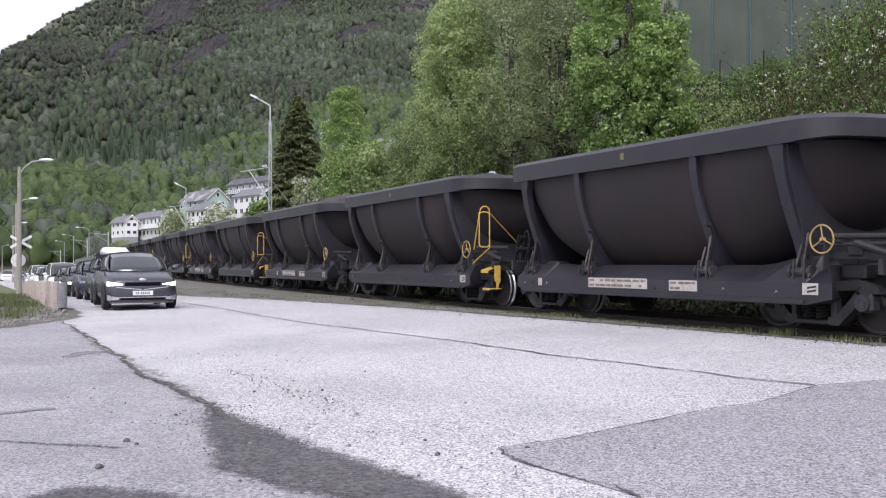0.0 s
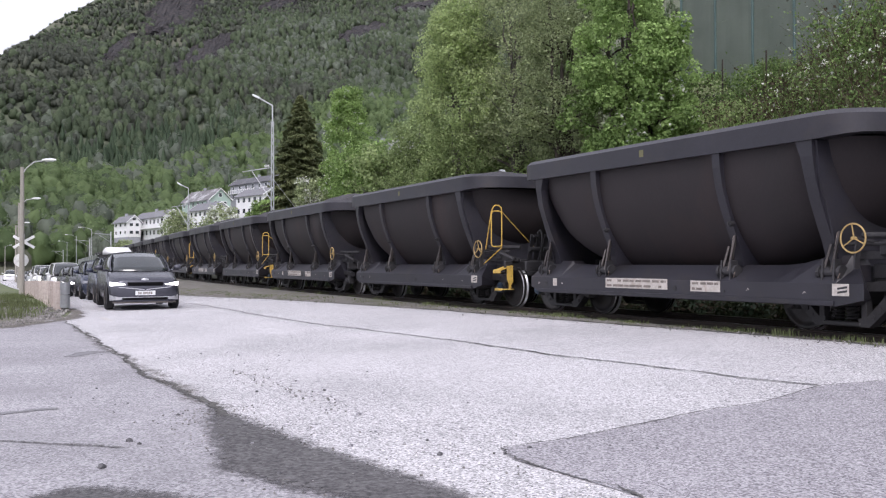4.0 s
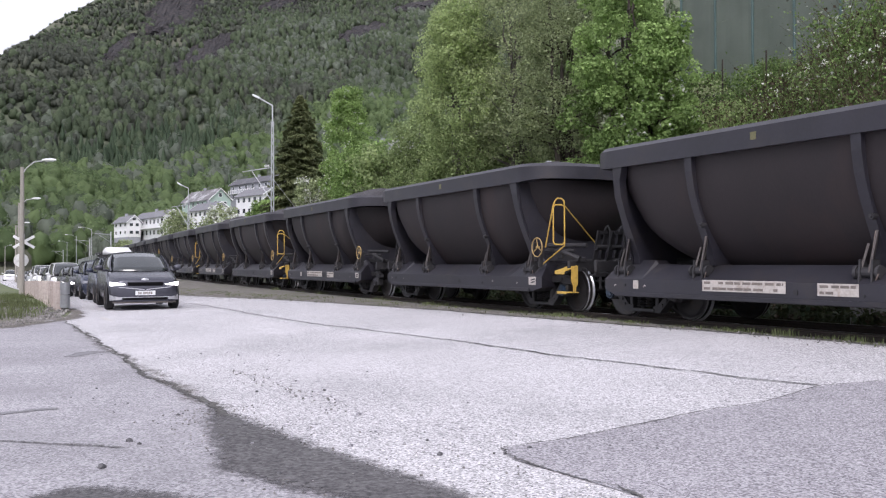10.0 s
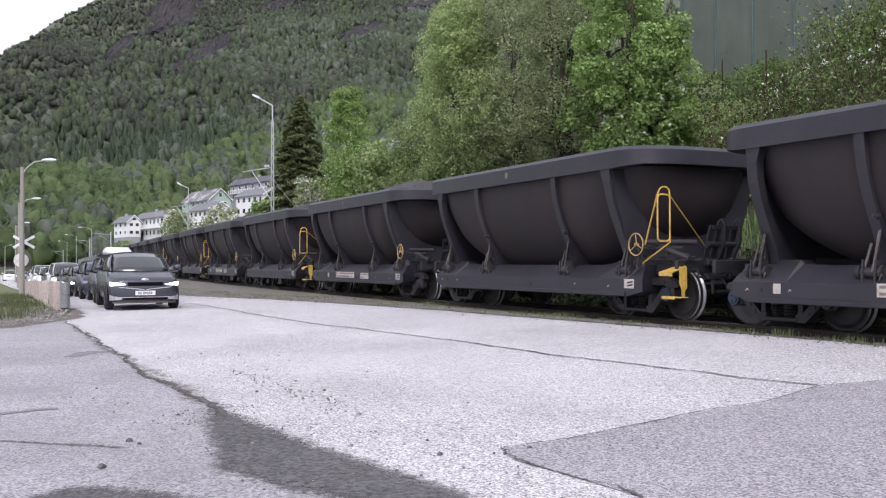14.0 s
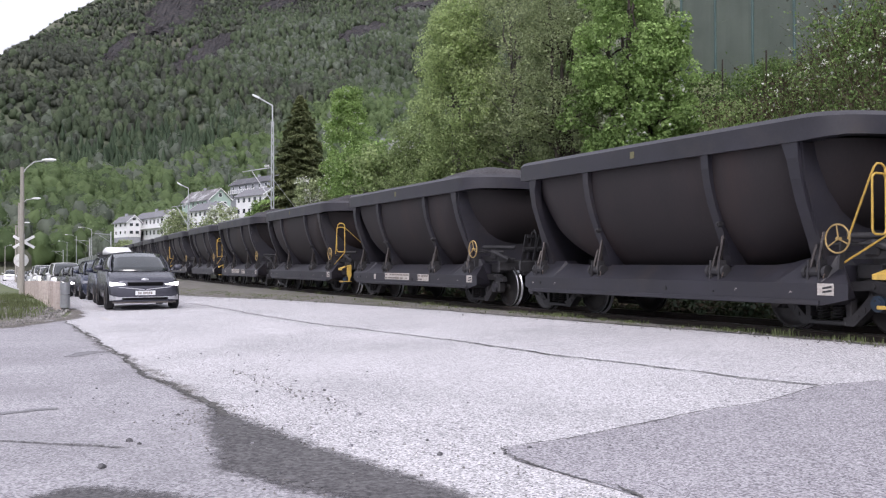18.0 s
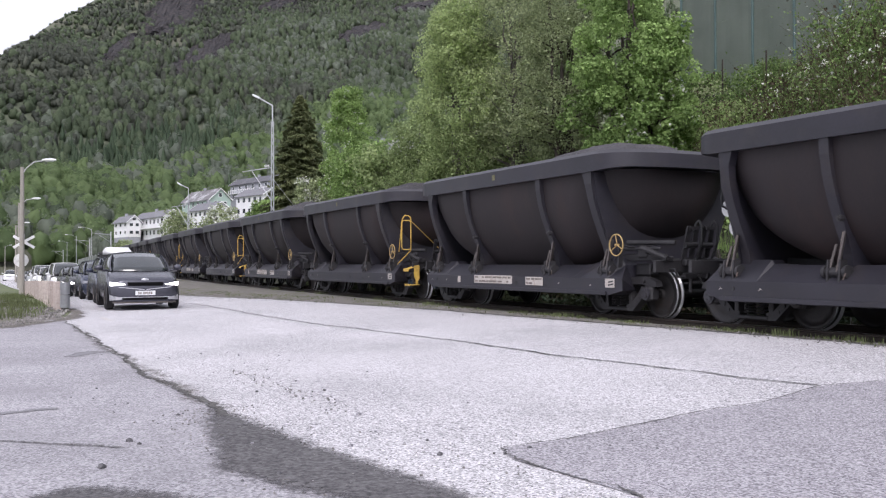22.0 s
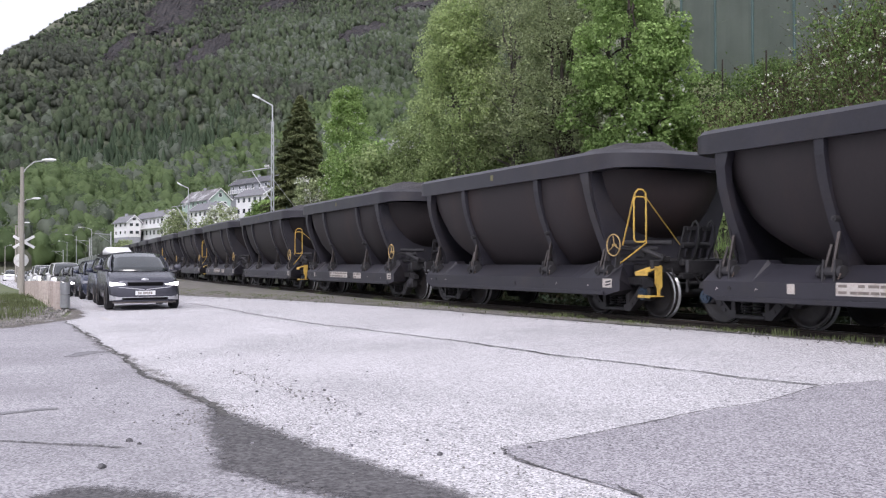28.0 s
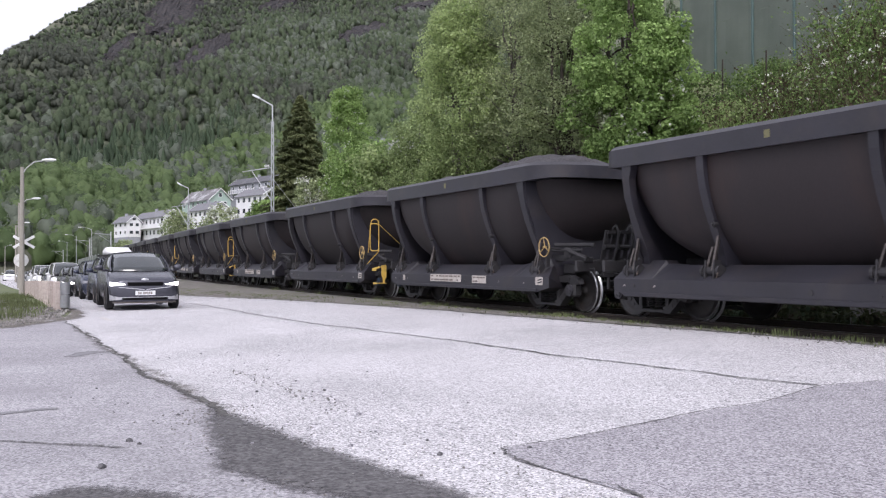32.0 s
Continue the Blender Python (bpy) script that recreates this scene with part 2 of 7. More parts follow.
M_CARGLASS = material("tinted_car_glass", (0.012, 0.016, 0.018), (0.03, 0.036, 0.04), 0.06, 0, 4, 1, 0)
M_CARGLASS.node_tree.nodes["Principled BSDF"].inputs["IOR"].default_value = 1.75
M_CARPLATE = material("clean_white_plate", (0.62, 0.63, 0.65), (0.72, 0.73, 0.75), 0.4)
M_GRILLE = material("matt_black_grille", (0.003, 0.003, 0.004), (0.008, 0.008, 0.009), 0.95)
M_GRILLE.node_tree.nodes["Principled BSDF"].inputs["Specular IOR Level"].default_value = 0.1
M_HEADLIGHT = lit_material("lit_headlight", (1.0, 0.98, 0.95), 2.2)
M_BUMPER = material("satin_silver_trim", (0.45, 0.45, 0.48), (0.6, 0.6, 0.63), 0.35, 0.7)


def fading(m, scale=14.0, lo=0.72, hi=1.0):
    """Let a thin layer of dirt break up towards its rim, where its own attribute 'core' falls to nought."""
    n, l = m.node_tree.nodes, m.node_tree.links
    at = n.new("ShaderNodeAttribute")
    at.attribute_name = "core"
    co = n.new("ShaderNodeTexCoord")
    t = n.new("ShaderNodeTexNoise")
    t.inputs["Scale"].default_value, t.inputs["Detail"].default_value, t.inputs["Roughness"].default_value = scale, 6.0, 0.75
    l.new(co.outputs["Object"], t.inputs["Vector"])
    s = n.new("ShaderNodeMath")
    s.operation = "ADD"
    l.new(at.outputs["Fac"], s.inputs[0])
    l.new(t.outputs[0], s.inputs[1])
    r = n.new("ShaderNodeMapRange")
    r.inputs[1].default_value, r.inputs[2].default_value = lo, hi
    l.new(s.outputs[0], r.inputs[0])
    tr = n.new("ShaderNodeBsdfTransparent")
    mx = n.new("ShaderNodeMixShader")
    l.new(r.outputs[0], mx.inputs[0])
    l.new(tr.outputs[0], mx.inputs[1])
    l.new(n["Principled BSDF"].outputs[0], mx.inputs[2])
    l.new(mx.outputs[0], n["Material Output"].inputs["Surface"])
    return m


M_DIRT = fading(material("dark_gritty_dirt", (0.014, 0.0135, 0.016), (0.165, 0.158, 0.165), 0.95, 0, 28, 2.0, 0.8, 0.8))
M_CRUMB = fading(material("crumbled_joint_earth", (0.024, 0.023, 0.023), (0.15, 0.143, 0.14), 0.95, 0, 26, 3.0, 0.6, 0.7), 24.0, 0.84, 1.06)
M_EARTH = fading(material("brown_gravelly_earth", (0.06, 0.053, 0.046), (0.22, 0.20, 0.18), 0.95, 0, 28, 2.0, 0.8, 0.75), 11.0, 0.7, 1.05)
M_SMEAR = fading(material("faint_rubber_smear", (0.13, 0.126, 0.14), (0.24, 0.235, 0.25), 0.9, 0, 60, 3.0, 0.2, 0.6), 9.0)


# ---- mesh helpers ----
def mesh_object(name, bm, mat, parent=None, label="", smooth=False):
    me = bpy.data.meshes.new(name)
    bm.normal_update()
    bm.to_mesh(me)
    bm.free()
    for m in (mat if isinstance(mat, (list, tuple)) else (mat,)):
        me.materials.append(m)
    if smooth:
        me.shade_smooth()
    ob = new(name, me)
    if parent:
        ob.parent = parent
    if label:
        ob["label"] = label
    return ob


def part(name, bm, mat, parent, label="", smooth=False):
    return mesh_object(name, bm, mat, parent, label, smooth)


def shared(name, me, parent, m=None):
    ob = new(name, me)
    ob.parent = parent
    if m is not None:
        ob.matrix_basis = m
    return ob


def thing(name, label, category, group="", at=None, kind=""):
    ob = new(name)
    if at is not None:
        ob.matrix_basis = at
    return tagged(ob, label, category, group, kind)


def box(bm, x0, y0, z0, x1, y1, z1, bevel=0.0, at=None):
    r = bmesh.ops.create_cube(bm, size=1)
    vs = r["verts"]
    for v in vs:
        v.co = Vector(((x0 + x1) / 2 + v.co.x * (x1 - x0), (y0 + y1) / 2 + v.co.y * (y1 - y0), (z0 + z1) / 2 + v.co.z * (z1 - z0)))
    if bevel:
        es = list({e for v in vs for e in v.link_edges})
        vs = bmesh.ops.bevel(bm, geom=es, offset=bevel, segments=1, affect="EDGES")["verts"]
    if at is not None:
        bmesh.ops.transform(bm, matrix=at, verts=[v for v in vs if v.is_valid])
    return bm


def bar(bm, a, b, r, n=8, r2=None, flat=None):
    """A round bar from a to b; flat: (wide, thick) makes it a flat one."""
    a, b = Vector(a), Vector(b)
    d = b - a
    m = Matrix.Translation((a + b) / 2) @ d.to_track_quat("Z", "Y").to_matrix().to_4x4()
    if flat:
        c = bmesh.ops.create_cube(bm, size=1, matrix=m @ Matrix.Diagonal((flat[0], flat[1], d.length, 1)))
    else:
        c = bmesh.ops.create_cone(bm, cap_ends=True, segments=n, radius1=r, radius2=r if r2 is None else r2, depth=d.length, matrix=m)
    return c


def sheet(bm, rings, close=False, flip=False):
    """Skin a list of equally long point rows."""
    vs = [[bm.verts.new(p) for p in r] for r in rings]
    for a, b in zip(vs, vs[1:]):
        k = len(a)
        for i in range(k if close else k - 1):
            q = [a[i], a[(i + 1) % k], b[(i + 1) % k], b[i]]
            bm.faces.new(q[::-1] if flip else q)
    return vs


def prism(bm, outline, place_, depth_vec):
    """Extrude a 2D outline (a, b) -> place_(a, b) by depth_vec, closed."""
    d = Vector(depth_vec)
    v0 = [bm.verts.new(place_(*q)) for q in outline]
    v1 = [bm.verts.new(Vector(place_(*q)) + d) for q in outline]
    bm.faces.new(v0[::-1])
    bm.faces.new(v1)
    k = len(v0)
    for i in range(k):
        bm.faces.new([v0[i], v0[(i + 1) % k], v1[(i + 1) % k], v1[i]])
    bmesh.ops.recalc_face_normals(bm, faces=bm.faces)
    return bm


def cards(name, centres, normals, size, mat, aspect=1.0, bend=0.25, seed=1, mats=None, which=None):
    """Many small bent leaves as one mesh: one four-cornered leaf per centre."""
    rng = np.random.default_rng(seed)
    c = np.asarray(centres, float)
    nn = np.asarray(normals, float)
    nn = nn / (np.linalg.norm(nn, axis=1)[:, None] + 1e-9)
    k = len(c)
    a = rng.normal(size=(k, 3))
    u = np.cross(nn, a)
    u /= np.linalg.norm(u, axis=1)[:, None] + 1e-9
    w = np.cross(nn, u)
    s = (np.asarray(size) * rng.uniform(0.6, 1.4, k))[:, None] if np.ndim(size) else size * rng.uniform(0.6, 1.4, k)[:, None]
    up = nn * s * bend
    pts = np.stack([c - u * s * aspect * 0.5, c - w * s * 0.5 + up, c + u * s * aspect * 0.5, c + w * s * 0.5 + up], 1).reshape(-1, 3)
    me = bpy.data.meshes.new(name)
    me.vertices.add(4 * k)
    me.vertices.foreach_set("co", pts.ravel())
    me.loops.add(4 * k)
    me.loops.foreach_set("vertex_index", np.arange(4 * k))
    me.polygons.add(k)
    me.polygons.foreach_set("loop_start", np.arange(k) * 4)
    for m in (mats or (mat,)):
        me.materials.append(m)
    if which is not None:
        me.polygons.foreach_set("material_index", np.asarray(which, int))
    me.update(calc_edges=True)
    return me

# ---- the lie of the land: the track bends gently, everything else follows it ----
def bend(s):
    """Heading of the track (radians) at s metres before the straight."""
    s = min(max(s, 0.0), 81.0)
    return 0.0028109 * s - 0.000017178 * s * s


ARC = [(0.0, 0.0, 12.577)]
for i in range(1, 3300):
    s0, x0, y0 = ARC[-1]
    a = bend(s0 + 0.5)
    ARC.append((s0 + 1.0, x0 - math.cos(a), y0 + math.sin(a)))
ARC_S, ARC_X, ARC_Y = (np.array(k) for k in zip(*ARC))


def on_track(s):
    """Place and heading of the track's middle at s (positive: towards the straight's end)."""
    if s >= 0:
        return s, 12.577, 0.0
    return float(np.interp(-s, ARC_S, ARC_X)), float(np.interp(-s, ARC_S, ARC_Y)), bend(-s)


def track_y(x):
    return 12.577 if x >= 0 else float(np.interp(x, ARC_X[::-1], ARC_Y[::-1]))


PROFILE_V = [-3000, -40, -12.6, -7, -1.75, -1.2, -0.84, -0.8, 1.6, 3.0, 4.3, 9, 12.5, 15.5, 18, 35, 60, 120, 260, 3000]
PROFILE_Z = [-3.0, -0.3, -0.27, -0.2, -0.06, -0.08, -0.11, -0.2, -0.2, -0.3, 0.4, 4.4, 7.2, 8.0, 8.2, 9.6, 12.0, 16.0, 30.0, 200.0]


def ground_z(x, y):
    v = y - track_y(x)
    z = float(np.interp(v, PROFILE_V, PROFILE_Z))
    if v > 3.0:
        z = -0.3 + (z + 0.3) * float(np.interp(x, [-3000, -250, -222, -190, -160, -112, -62], [1.0, 0.7, 0.7, 1.2, 0.9, 0.5, 1.0]))
    if v < -2.0 and x < -27:
        # the road dips below the line beyond the barrier's end
        z += float(np.interp(x, [-320, -200, -115, -60, -45, -27], [-2.2, -1.6, -1.15, -0.55, -0.27, 0.0])) * min(1.0, (-v - 2.0) / 2.5)
    if v > 4.0:
        z += (noise.noise((x * 0.13, y * 0.13, 0)) * 0.5 + noise.noise((x * 0.5, y * 0.5, 3)) * 0.18) * min(1, (v - 4) / 4)
    return z


ROAD_X = [-320, -150, -95, -75, -60, -43, -27, -23.6, -21.9, -18.2, -13.9, -11.5, -8.8, -7, -5.3, -4, 10, 60]
ROAD_L = [20.0, 9.6, 7.25, 6.4, 5.7, 4.75, 3.6, 2.95, 2.74, 2.62, 2.39, 2.31, 2.3, 2.25, 2.42, 2.45, 2.3, 2.3]
EDGE_X = [-320, -150, -70, -40.5, -33.2, -27.7, -23.9, -18.8, -14.2, -9, 60]
EDGE_R = [30.5, 17.5, 12.3, 9.7, 9.68, 9.87, 10.2, 10.65, 10.78, 11.05, 11.1]


def road_left(x):
    return float(np.interp(x, ROAD_X, ROAD_L))


def road_right(x):
    return float(np.interp(x, EDGE_X, EDGE_R)) + 0.10 * noise.noise((x * 0.6, 7, 0)) + 0.05 * noise.noise((x * 2.1, 3, 0))


def span(lo, hi, step):
    return [lo + (hi - lo) * i / max(1, round((hi - lo) / step)) for i in range(max(1, round((hi - lo) / step)) + 1)]


def strip(name, xs, left, right, cols, mat, lift, label, category):
    bm = bmesh.new()
    rows = []
    for x in xs:
        a, b = left(x), right(x)
        rows.append([(x, a + (b - a) * j / cols, ground_z(x, a + (b - a) * j / cols) + lift) for j in range(cols + 1)])
    sheet(bm, rows, flip=True)
    bmesh.ops.recalc_face_normals(bm, faces=bm.faces)
    if bm.faces[0].normal.z < 0:
        bmesh.ops.reverse_faces(bm, faces=bm.faces)
    return tagged(mesh_object(name, bm, mat), label, category, kind="structure")


def build_ground():
    xs = [-3000, -1800, -1000, -600, -400, -300, -240, -200, -160] + span(-130, -60, 5) + span(-58, 20, 1.5) + [26, 35, 50, 80, 140, 300, 700, 1500, 3000]
    vs = [-3000, -1500, -600, -250, -120, -70, -40, -30, -22, -17, -14, -12.6, -11, -9, -7, -5, -3.3, -1.75, -1.2, -0.84, -0.8, -0.5, 0.5, 1.6, 2.3, 3.0, 3.6, 4.3,
          5, 5.8, 6.6, 7.4, 8.2, 9, 9.8, 10.6, 11.5, 12.5, 13.5, 15.5, 18, 24, 30, 35, 45, 60, 85, 120, 180, 260, 500, 1200, 3000]
    bm = bmesh.new()
    sheet(bm, [[(x, track_y(x) + v, ground_z(x, track_y(x) + v) - (0.03 if v < -0.82 else 0)) for v in vs] for x in xs])
    bmesh.ops.recalc_face_normals(bm, faces=bm.faces)
    if sum(f.normal.z for f in bm.faces) < 0:
        bmesh.ops.reverse_faces(bm, faces=bm.faces)
    # the bank's strip takes the ground colour that has shade painted in
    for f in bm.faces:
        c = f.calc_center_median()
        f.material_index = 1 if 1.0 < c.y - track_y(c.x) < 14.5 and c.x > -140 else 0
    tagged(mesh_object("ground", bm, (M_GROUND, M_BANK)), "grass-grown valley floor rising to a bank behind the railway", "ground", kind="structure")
    strip("road", span(-320, -60, 8) + span(-58, 60, 0.4), road_left, road_right, 14, M_ROAD, 0.0, "pale, worn and gritty asphalt road beside the railway", "road")
    def corner(x):
        return float(np.interp(x, [-23.0, -22.9, -21.2, -20.4, -20.25], [2.95, 2.6, 1.82, 1.30, -40.0]))
    strip("gravel_corner", span(-48, -20.3, 0.35), lambda x: -5.0, lambda x: min(road_left(x), corner(x)), 20, M_VERGE, 0.003, "bare gravel and earth where the barrier ends", "gravel")
    strip("yard", span(-22.9, -20.2, 0.15) + span(-20, 60, 1.0), lambda x: corner(x) if x < -20.2 else -45.0, road_left, 24, M_YARD, 0.002, "grey asphalt yard with tyre marks and small stones", "pavement")
    strip("verge", span(-120, 60, 0.8), road_right, lambda x: track_y(x) - 0.87 + 0.05 * noise.noise((x * 1.3, 0, 2)), 10, M_VERGE, 0.004, "gravel verge with moss and weeds along the track", "verge")


def ribbon(name, pts, wide, mat, label, category, lift=0.012, rough=0.35, step=0.12, seed=0, solid=0.62, jag=0.0):
    """A narrow ragged band on the ground along a line, thinning out towards both edges."""
    bm = bmesh.new()
    core = bm.verts.layers.float.new("core")
    line = []
    for (xa, ya), (xb, yb) in zip(pts, pts[1:]):
        k = max(1, int(math.hypot(xb - xa, yb - ya) / step))
        line += [(xa + (xb - xa) * i / k, ya + (yb - ya) * i / k) for i in range(k)]
    line.append(pts[-1])
    rows = []
    for i, (x, y) in enumerate(line):
        xa, ya = line[max(0, i - 1)]
        xb, yb = line[min(len(line) - 1, i + 1)]
        d = math.hypot(xb - xa, yb - ya)
        nx, ny = -(yb - ya) / d, (xb - xa) / d
        w = wide(i / (len(line) - 1)) if callable(wide) else wide
        j = noise.noise((x * 1.1, y * 1.1, seed)) * min(w, 0.1) * rough * 2 + jag * (noise.noise((x * 2.3, y * 2.3, seed + 2)) + 0.6 * noise.noise((x * 7, y * 7, seed + 3)) + 0.8 * noise.noise((x * 19, y * 19, seed + 4)))
        a = w * (0.5 + rough * noise.noise((x * 5.5, y * 5.5, seed + 5)))
        b = w * (0.5 + rough * noise.noise((x * 5.5, y * 5.5, seed + 9)))
        rows.append([(x + nx * (a * u + j), y + ny * (a * u + j), ground_z(x, y) + lift) for u in (1, 0.35)] + [(x - nx * (b * u - j), y - ny * (b * u - j), ground_z(x, y) + lift) for u in (0.35, 1)])
    vs = sheet(bm, rows)
    for i, r in enumerate(vs):
        for v, c in zip(r, (0.05, solid, solid, 0.05)):
            v[core] = c if 0 < i < len(vs) - 1 else 0.0
    bmesh.ops.recalc_face_normals(bm, faces=bm.faces)
    if sum(f.normal.z for f in bm.faces) < 0:
        bmesh.ops.reverse_faces(bm, faces=bm.faces)
    return tagged(mesh_object(name, bm, mat), label, category, kind="structure")


def inside(x, y, poly):
    hit = False
    for (xa, ya), (xb, yb) in zip(poly, poly[1:] + poly[:1]):
        if (ya > y) != (yb > y) and x < (xb - xa) * (y - ya) / (yb - ya) + xa:
            hit = not hit
    return hit


def rim_distance(x, y, poly):
    best = 9.0
    for (xa, ya), (xb, yb) in zip(poly, poly[1:] + poly[:1]):
        dx, dy = xb - xa, yb - ya
        t = max(0, min(1, ((x - xa) * dx + (y - ya) * dy) / (dx * dx + dy * dy)))
        best = min(best, math.hypot(x - xa - t * dx, y - ya - t * dy))
    return best


def blotch_sheet(name, outline, mat, label, category, lift, cell=0.06, fade=0.35):
    """A thin patch on the ground; 'core' says how far each point lies within its rim."""
    bm = bmesh.new()
    core = bm.verts.layers.float.new("core")
    x0, x1 = min(q[0] for q in outline) - 0.2, max(q[0] for q in outline) + 0.2
    y0, y1 = min(q[1] for q in outline) - 0.2, max(q[1] for q in outline) + 0.2
    nx, ny = int((x1 - x0) / cell), int((y1 - y0) / cell)
    rows = [[(x0 + (x1 - x0) * i / nx, y0 + (y1 - y0) * j / ny) for j in range(ny + 1)] for i in range(nx + 1)]
    vs = sheet(bm, [[(x, y, ground_z(x, y) + lift) for x, y in r] for r in rows])
    for v in [q for r in vs for q in r]:
        d = rim_distance(v.co.x, v.co.y, outline) / fade
        s = d if inside(v.co.x, v.co.y, outline) else -d
        v[core] = max(-0.5, min(0.72, 0.32 + s * 0.6))
    bmesh.ops.delete(bm, geom=[f for f in bm.faces if all(v[core] <= -0.28 for v in f.verts)], context="FACES")
    bmesh.ops.recalc_face_normals(bm, faces=bm.faces)
    if sum(q.normal.z for q in bm.faces) < 0:
        bmesh.ops.reverse_faces(bm, faces=bm.faces)
    return tagged(mesh_object(name, bm, mat), label, category, kind="structure")


def flat_patch(name, outline, mat, label, category, lift):
    bm = bmesh.new()
    f = bm.faces.new([bm.verts.new((x, y, ground_z(x, y) + lift)) for x, y in outline])
    bmesh.ops.triangulate(bm, faces=[f])
    bmesh.ops.subdivide_edges(bm, edges=bm.edges[:], cuts=3, use_grid_fill=True)
    for v in bm.verts:
        v.co.z = ground_z(v.co.x, v.co.y) + lift
    bmesh.ops.recalc_face_normals(bm, faces=bm.faces)
    if sum(q.normal.z for q in bm.faces) < 0:
        bmesh.ops.reverse_faces(bm, faces=bm.faces)
    return tagged(mesh_object(name, bm, mat), label, category, kind="structure")


def build_surface_marks():
    flat_patch("asphalt_patch", [(-5.30, 3.45), (-5.31, 4.0), (-5.49, 4.97), (-5.62, 5.71), (-5.6, 6.37), (-5.91, 7.49), (-5.7, 8.6), (3, 9.3), (3, 3.4), (-3.8, 3.4), (-4.47, 3.37), (-4.96, 3.33)],
                 M_PATCH, "coarser grey asphalt patch let into the road", "pavement", 0.006)
    blotch_sheet("dirt_patch", [(-8.1, 2.27), (-7.5, 2.02), (-6.4, 1.80), (-5.76, 1.62), (-5.4, 1.72), (-4.75, 1.95), (-4.0, 2.2), (-3.4, 2.5), (-4.3, 2.62), (-4.75, 2.58), (-5.3, 2.52), (-6.0, 2.42), (-6.9, 2.36)],
                 M_DIRT, "dark gritty worn-out patch at the road's edge", "pavement", 0.010)
    blotch_sheet("dirt_patch", [(-5.62, 0.55), (-5.75, 0.75), (-5.58, 0.98), (-5.2, 1.25), (-4.6, 1.3), (-4.2, 0.7), (-4.8, 0.4)], M_DIRT, "dark gritty patch in the yard", "pavement", 0.010)
    ribbon("edge_crack", [(-22.2, 2.78), (-18.15, 2.62), (-13.93, 2.39), (-11.54, 2.31), (-10.03, 2.3), (-8.84, 2.3), (-7.6, 2.25)], lambda t: 0.06 + 0.09 * t, M_CRUMB, "dark crumbled joint between road and yard", "crack", 0.011, 0.7, 0.05, 0, 0.56, 0.03)
    ribbon("earth_band", [(-20.3, 0.75), (-20.9, 1.55), (-22.1, 2.45), (-23.0, 3.0), (-25.0, 3.42), (-28.5, 3.75)], lambda t: 0.75 - 0.3 * t, M_EARTH, "brown gravelly earth washed over the asphalt's corner", "gravel", 0.009, 0.45, 0.1, 3, 0.5, 0.05)
    ribbon("earth_band", [(-20.4, 1.2), (-19.6, 0.3), (-19.7, -1.0), (-19.6, -4.0)], 0.7, M_EARTH, "brown gravel strewn over the yard's edge", "gravel", 0.008, 0.45, 0.1, 4, 0.42, 0.05)
    ribbon("earth_band", [(-21.0, 2.72), (-17, 2.55), (-13.9, 2.4), (-10, 2.31), (-8, 2.27)], lambda t: 0.22 + 0.16 * t, M_EARTH, "gravelly dirt along the crumbled joint", "gravel", 0.007, 0.6, 0.08, 6, 0.30, 0.04)
    ribbon("road_edge", [(x, float(np.interp(x, EDGE_X, EDGE_R)) - 0.02) for x in span(-46, -5, 1.0)], 0.22, M_CRUMB, "dark crumbling edge of the road beside the verge", "crack", 0.013, 0.7, 0.08, 8, 0.50, 0.05)
    ribbon("asphalt_joint", [(-31, 7.3), (-19.12, 6.81), (-14.13, 7.06), (-12.4, 7.17), (-9.48, 7.16), (-8.08, 7.31), (-6.89, 7.41), (-5.93, 7.52)], 0.085, M_CRUMB, "long weathered joint across the road's asphalt", "crack", 0.010, 0.6, 0.05, 0, 0.56, 0.025)
    ribbon("asphalt_joint", [(-5.3, 3.45), (-5.31, 4.0), (-5.49, 4.97), (-5.62, 5.71), (-5.6, 6.37), (-5.91, 7.49), (-5.7, 8.6)], 0.036, M_CRUMB, "thin dark joint round the asphalt patch", "crack", 0.011, 0.6, 0.03, 0, 0.54, 0.012)
    ribbon("asphalt_crack", [(-5.32, 3.44), (-4.96, 3.33), (-4.47, 3.37), (-4.0, 3.41), (-3.6, 3.4), (-2.8, 3.45)], 0.027, M_CRUMB, "jagged crack along the asphalt patch", "crack", 0.012, 0.8, 0.02, 0, 0.56, 0.035)
    ribbon("asphalt_crack", [(-7.74, 3.75), (-7.4, 4.4), (-7.01, 4.97), (-6.6, 5.6), (-6.16, 6.20)], 0.014, M_CRUMB, "hairline crack across the worn asphalt", "crack", 0.012, 0.8, 0.03, 5, 0.42, 0.012)
    ribbon("asphalt_crack", [(-5.84, 6.36), (-5.4, 6.85), (-5.02, 7.25), (-4.6, 7.7)], 0.016, M_CRUMB, "hairline crack through the asphalt patch", "crack", 0.012, 0.8, 0.03, 6, 0.46, 0.012)
    ribbon("tyre_mark", [(-8.85, 0.55), (-8.95, 0.85), (-8.91, 1.1)], 0.16, M_SMEAR, "faint dark tyre mark", "mark", 0.007, 0.3, 0.06)
    ribbon("tar_seam", [(-7.9, -0.4), (-7.48, 0.49), (-7.1, 0.95), (-6.81, 1.27)], 0.09, M_CRUMB, "dark tar seam in the yard", "crack", 0.008, 0.7, 0.03, 0, 0.46, 0.02)
    ribbon("tyre_mark", [(-13.6, 1.75), (-14.1, 2.05), (-14.2, 2.4)], lambda t: 0.25 + 0.3 * t, M_SMEAR, "short dark smear by the road's edge", "mark", 0.007, 0.3)
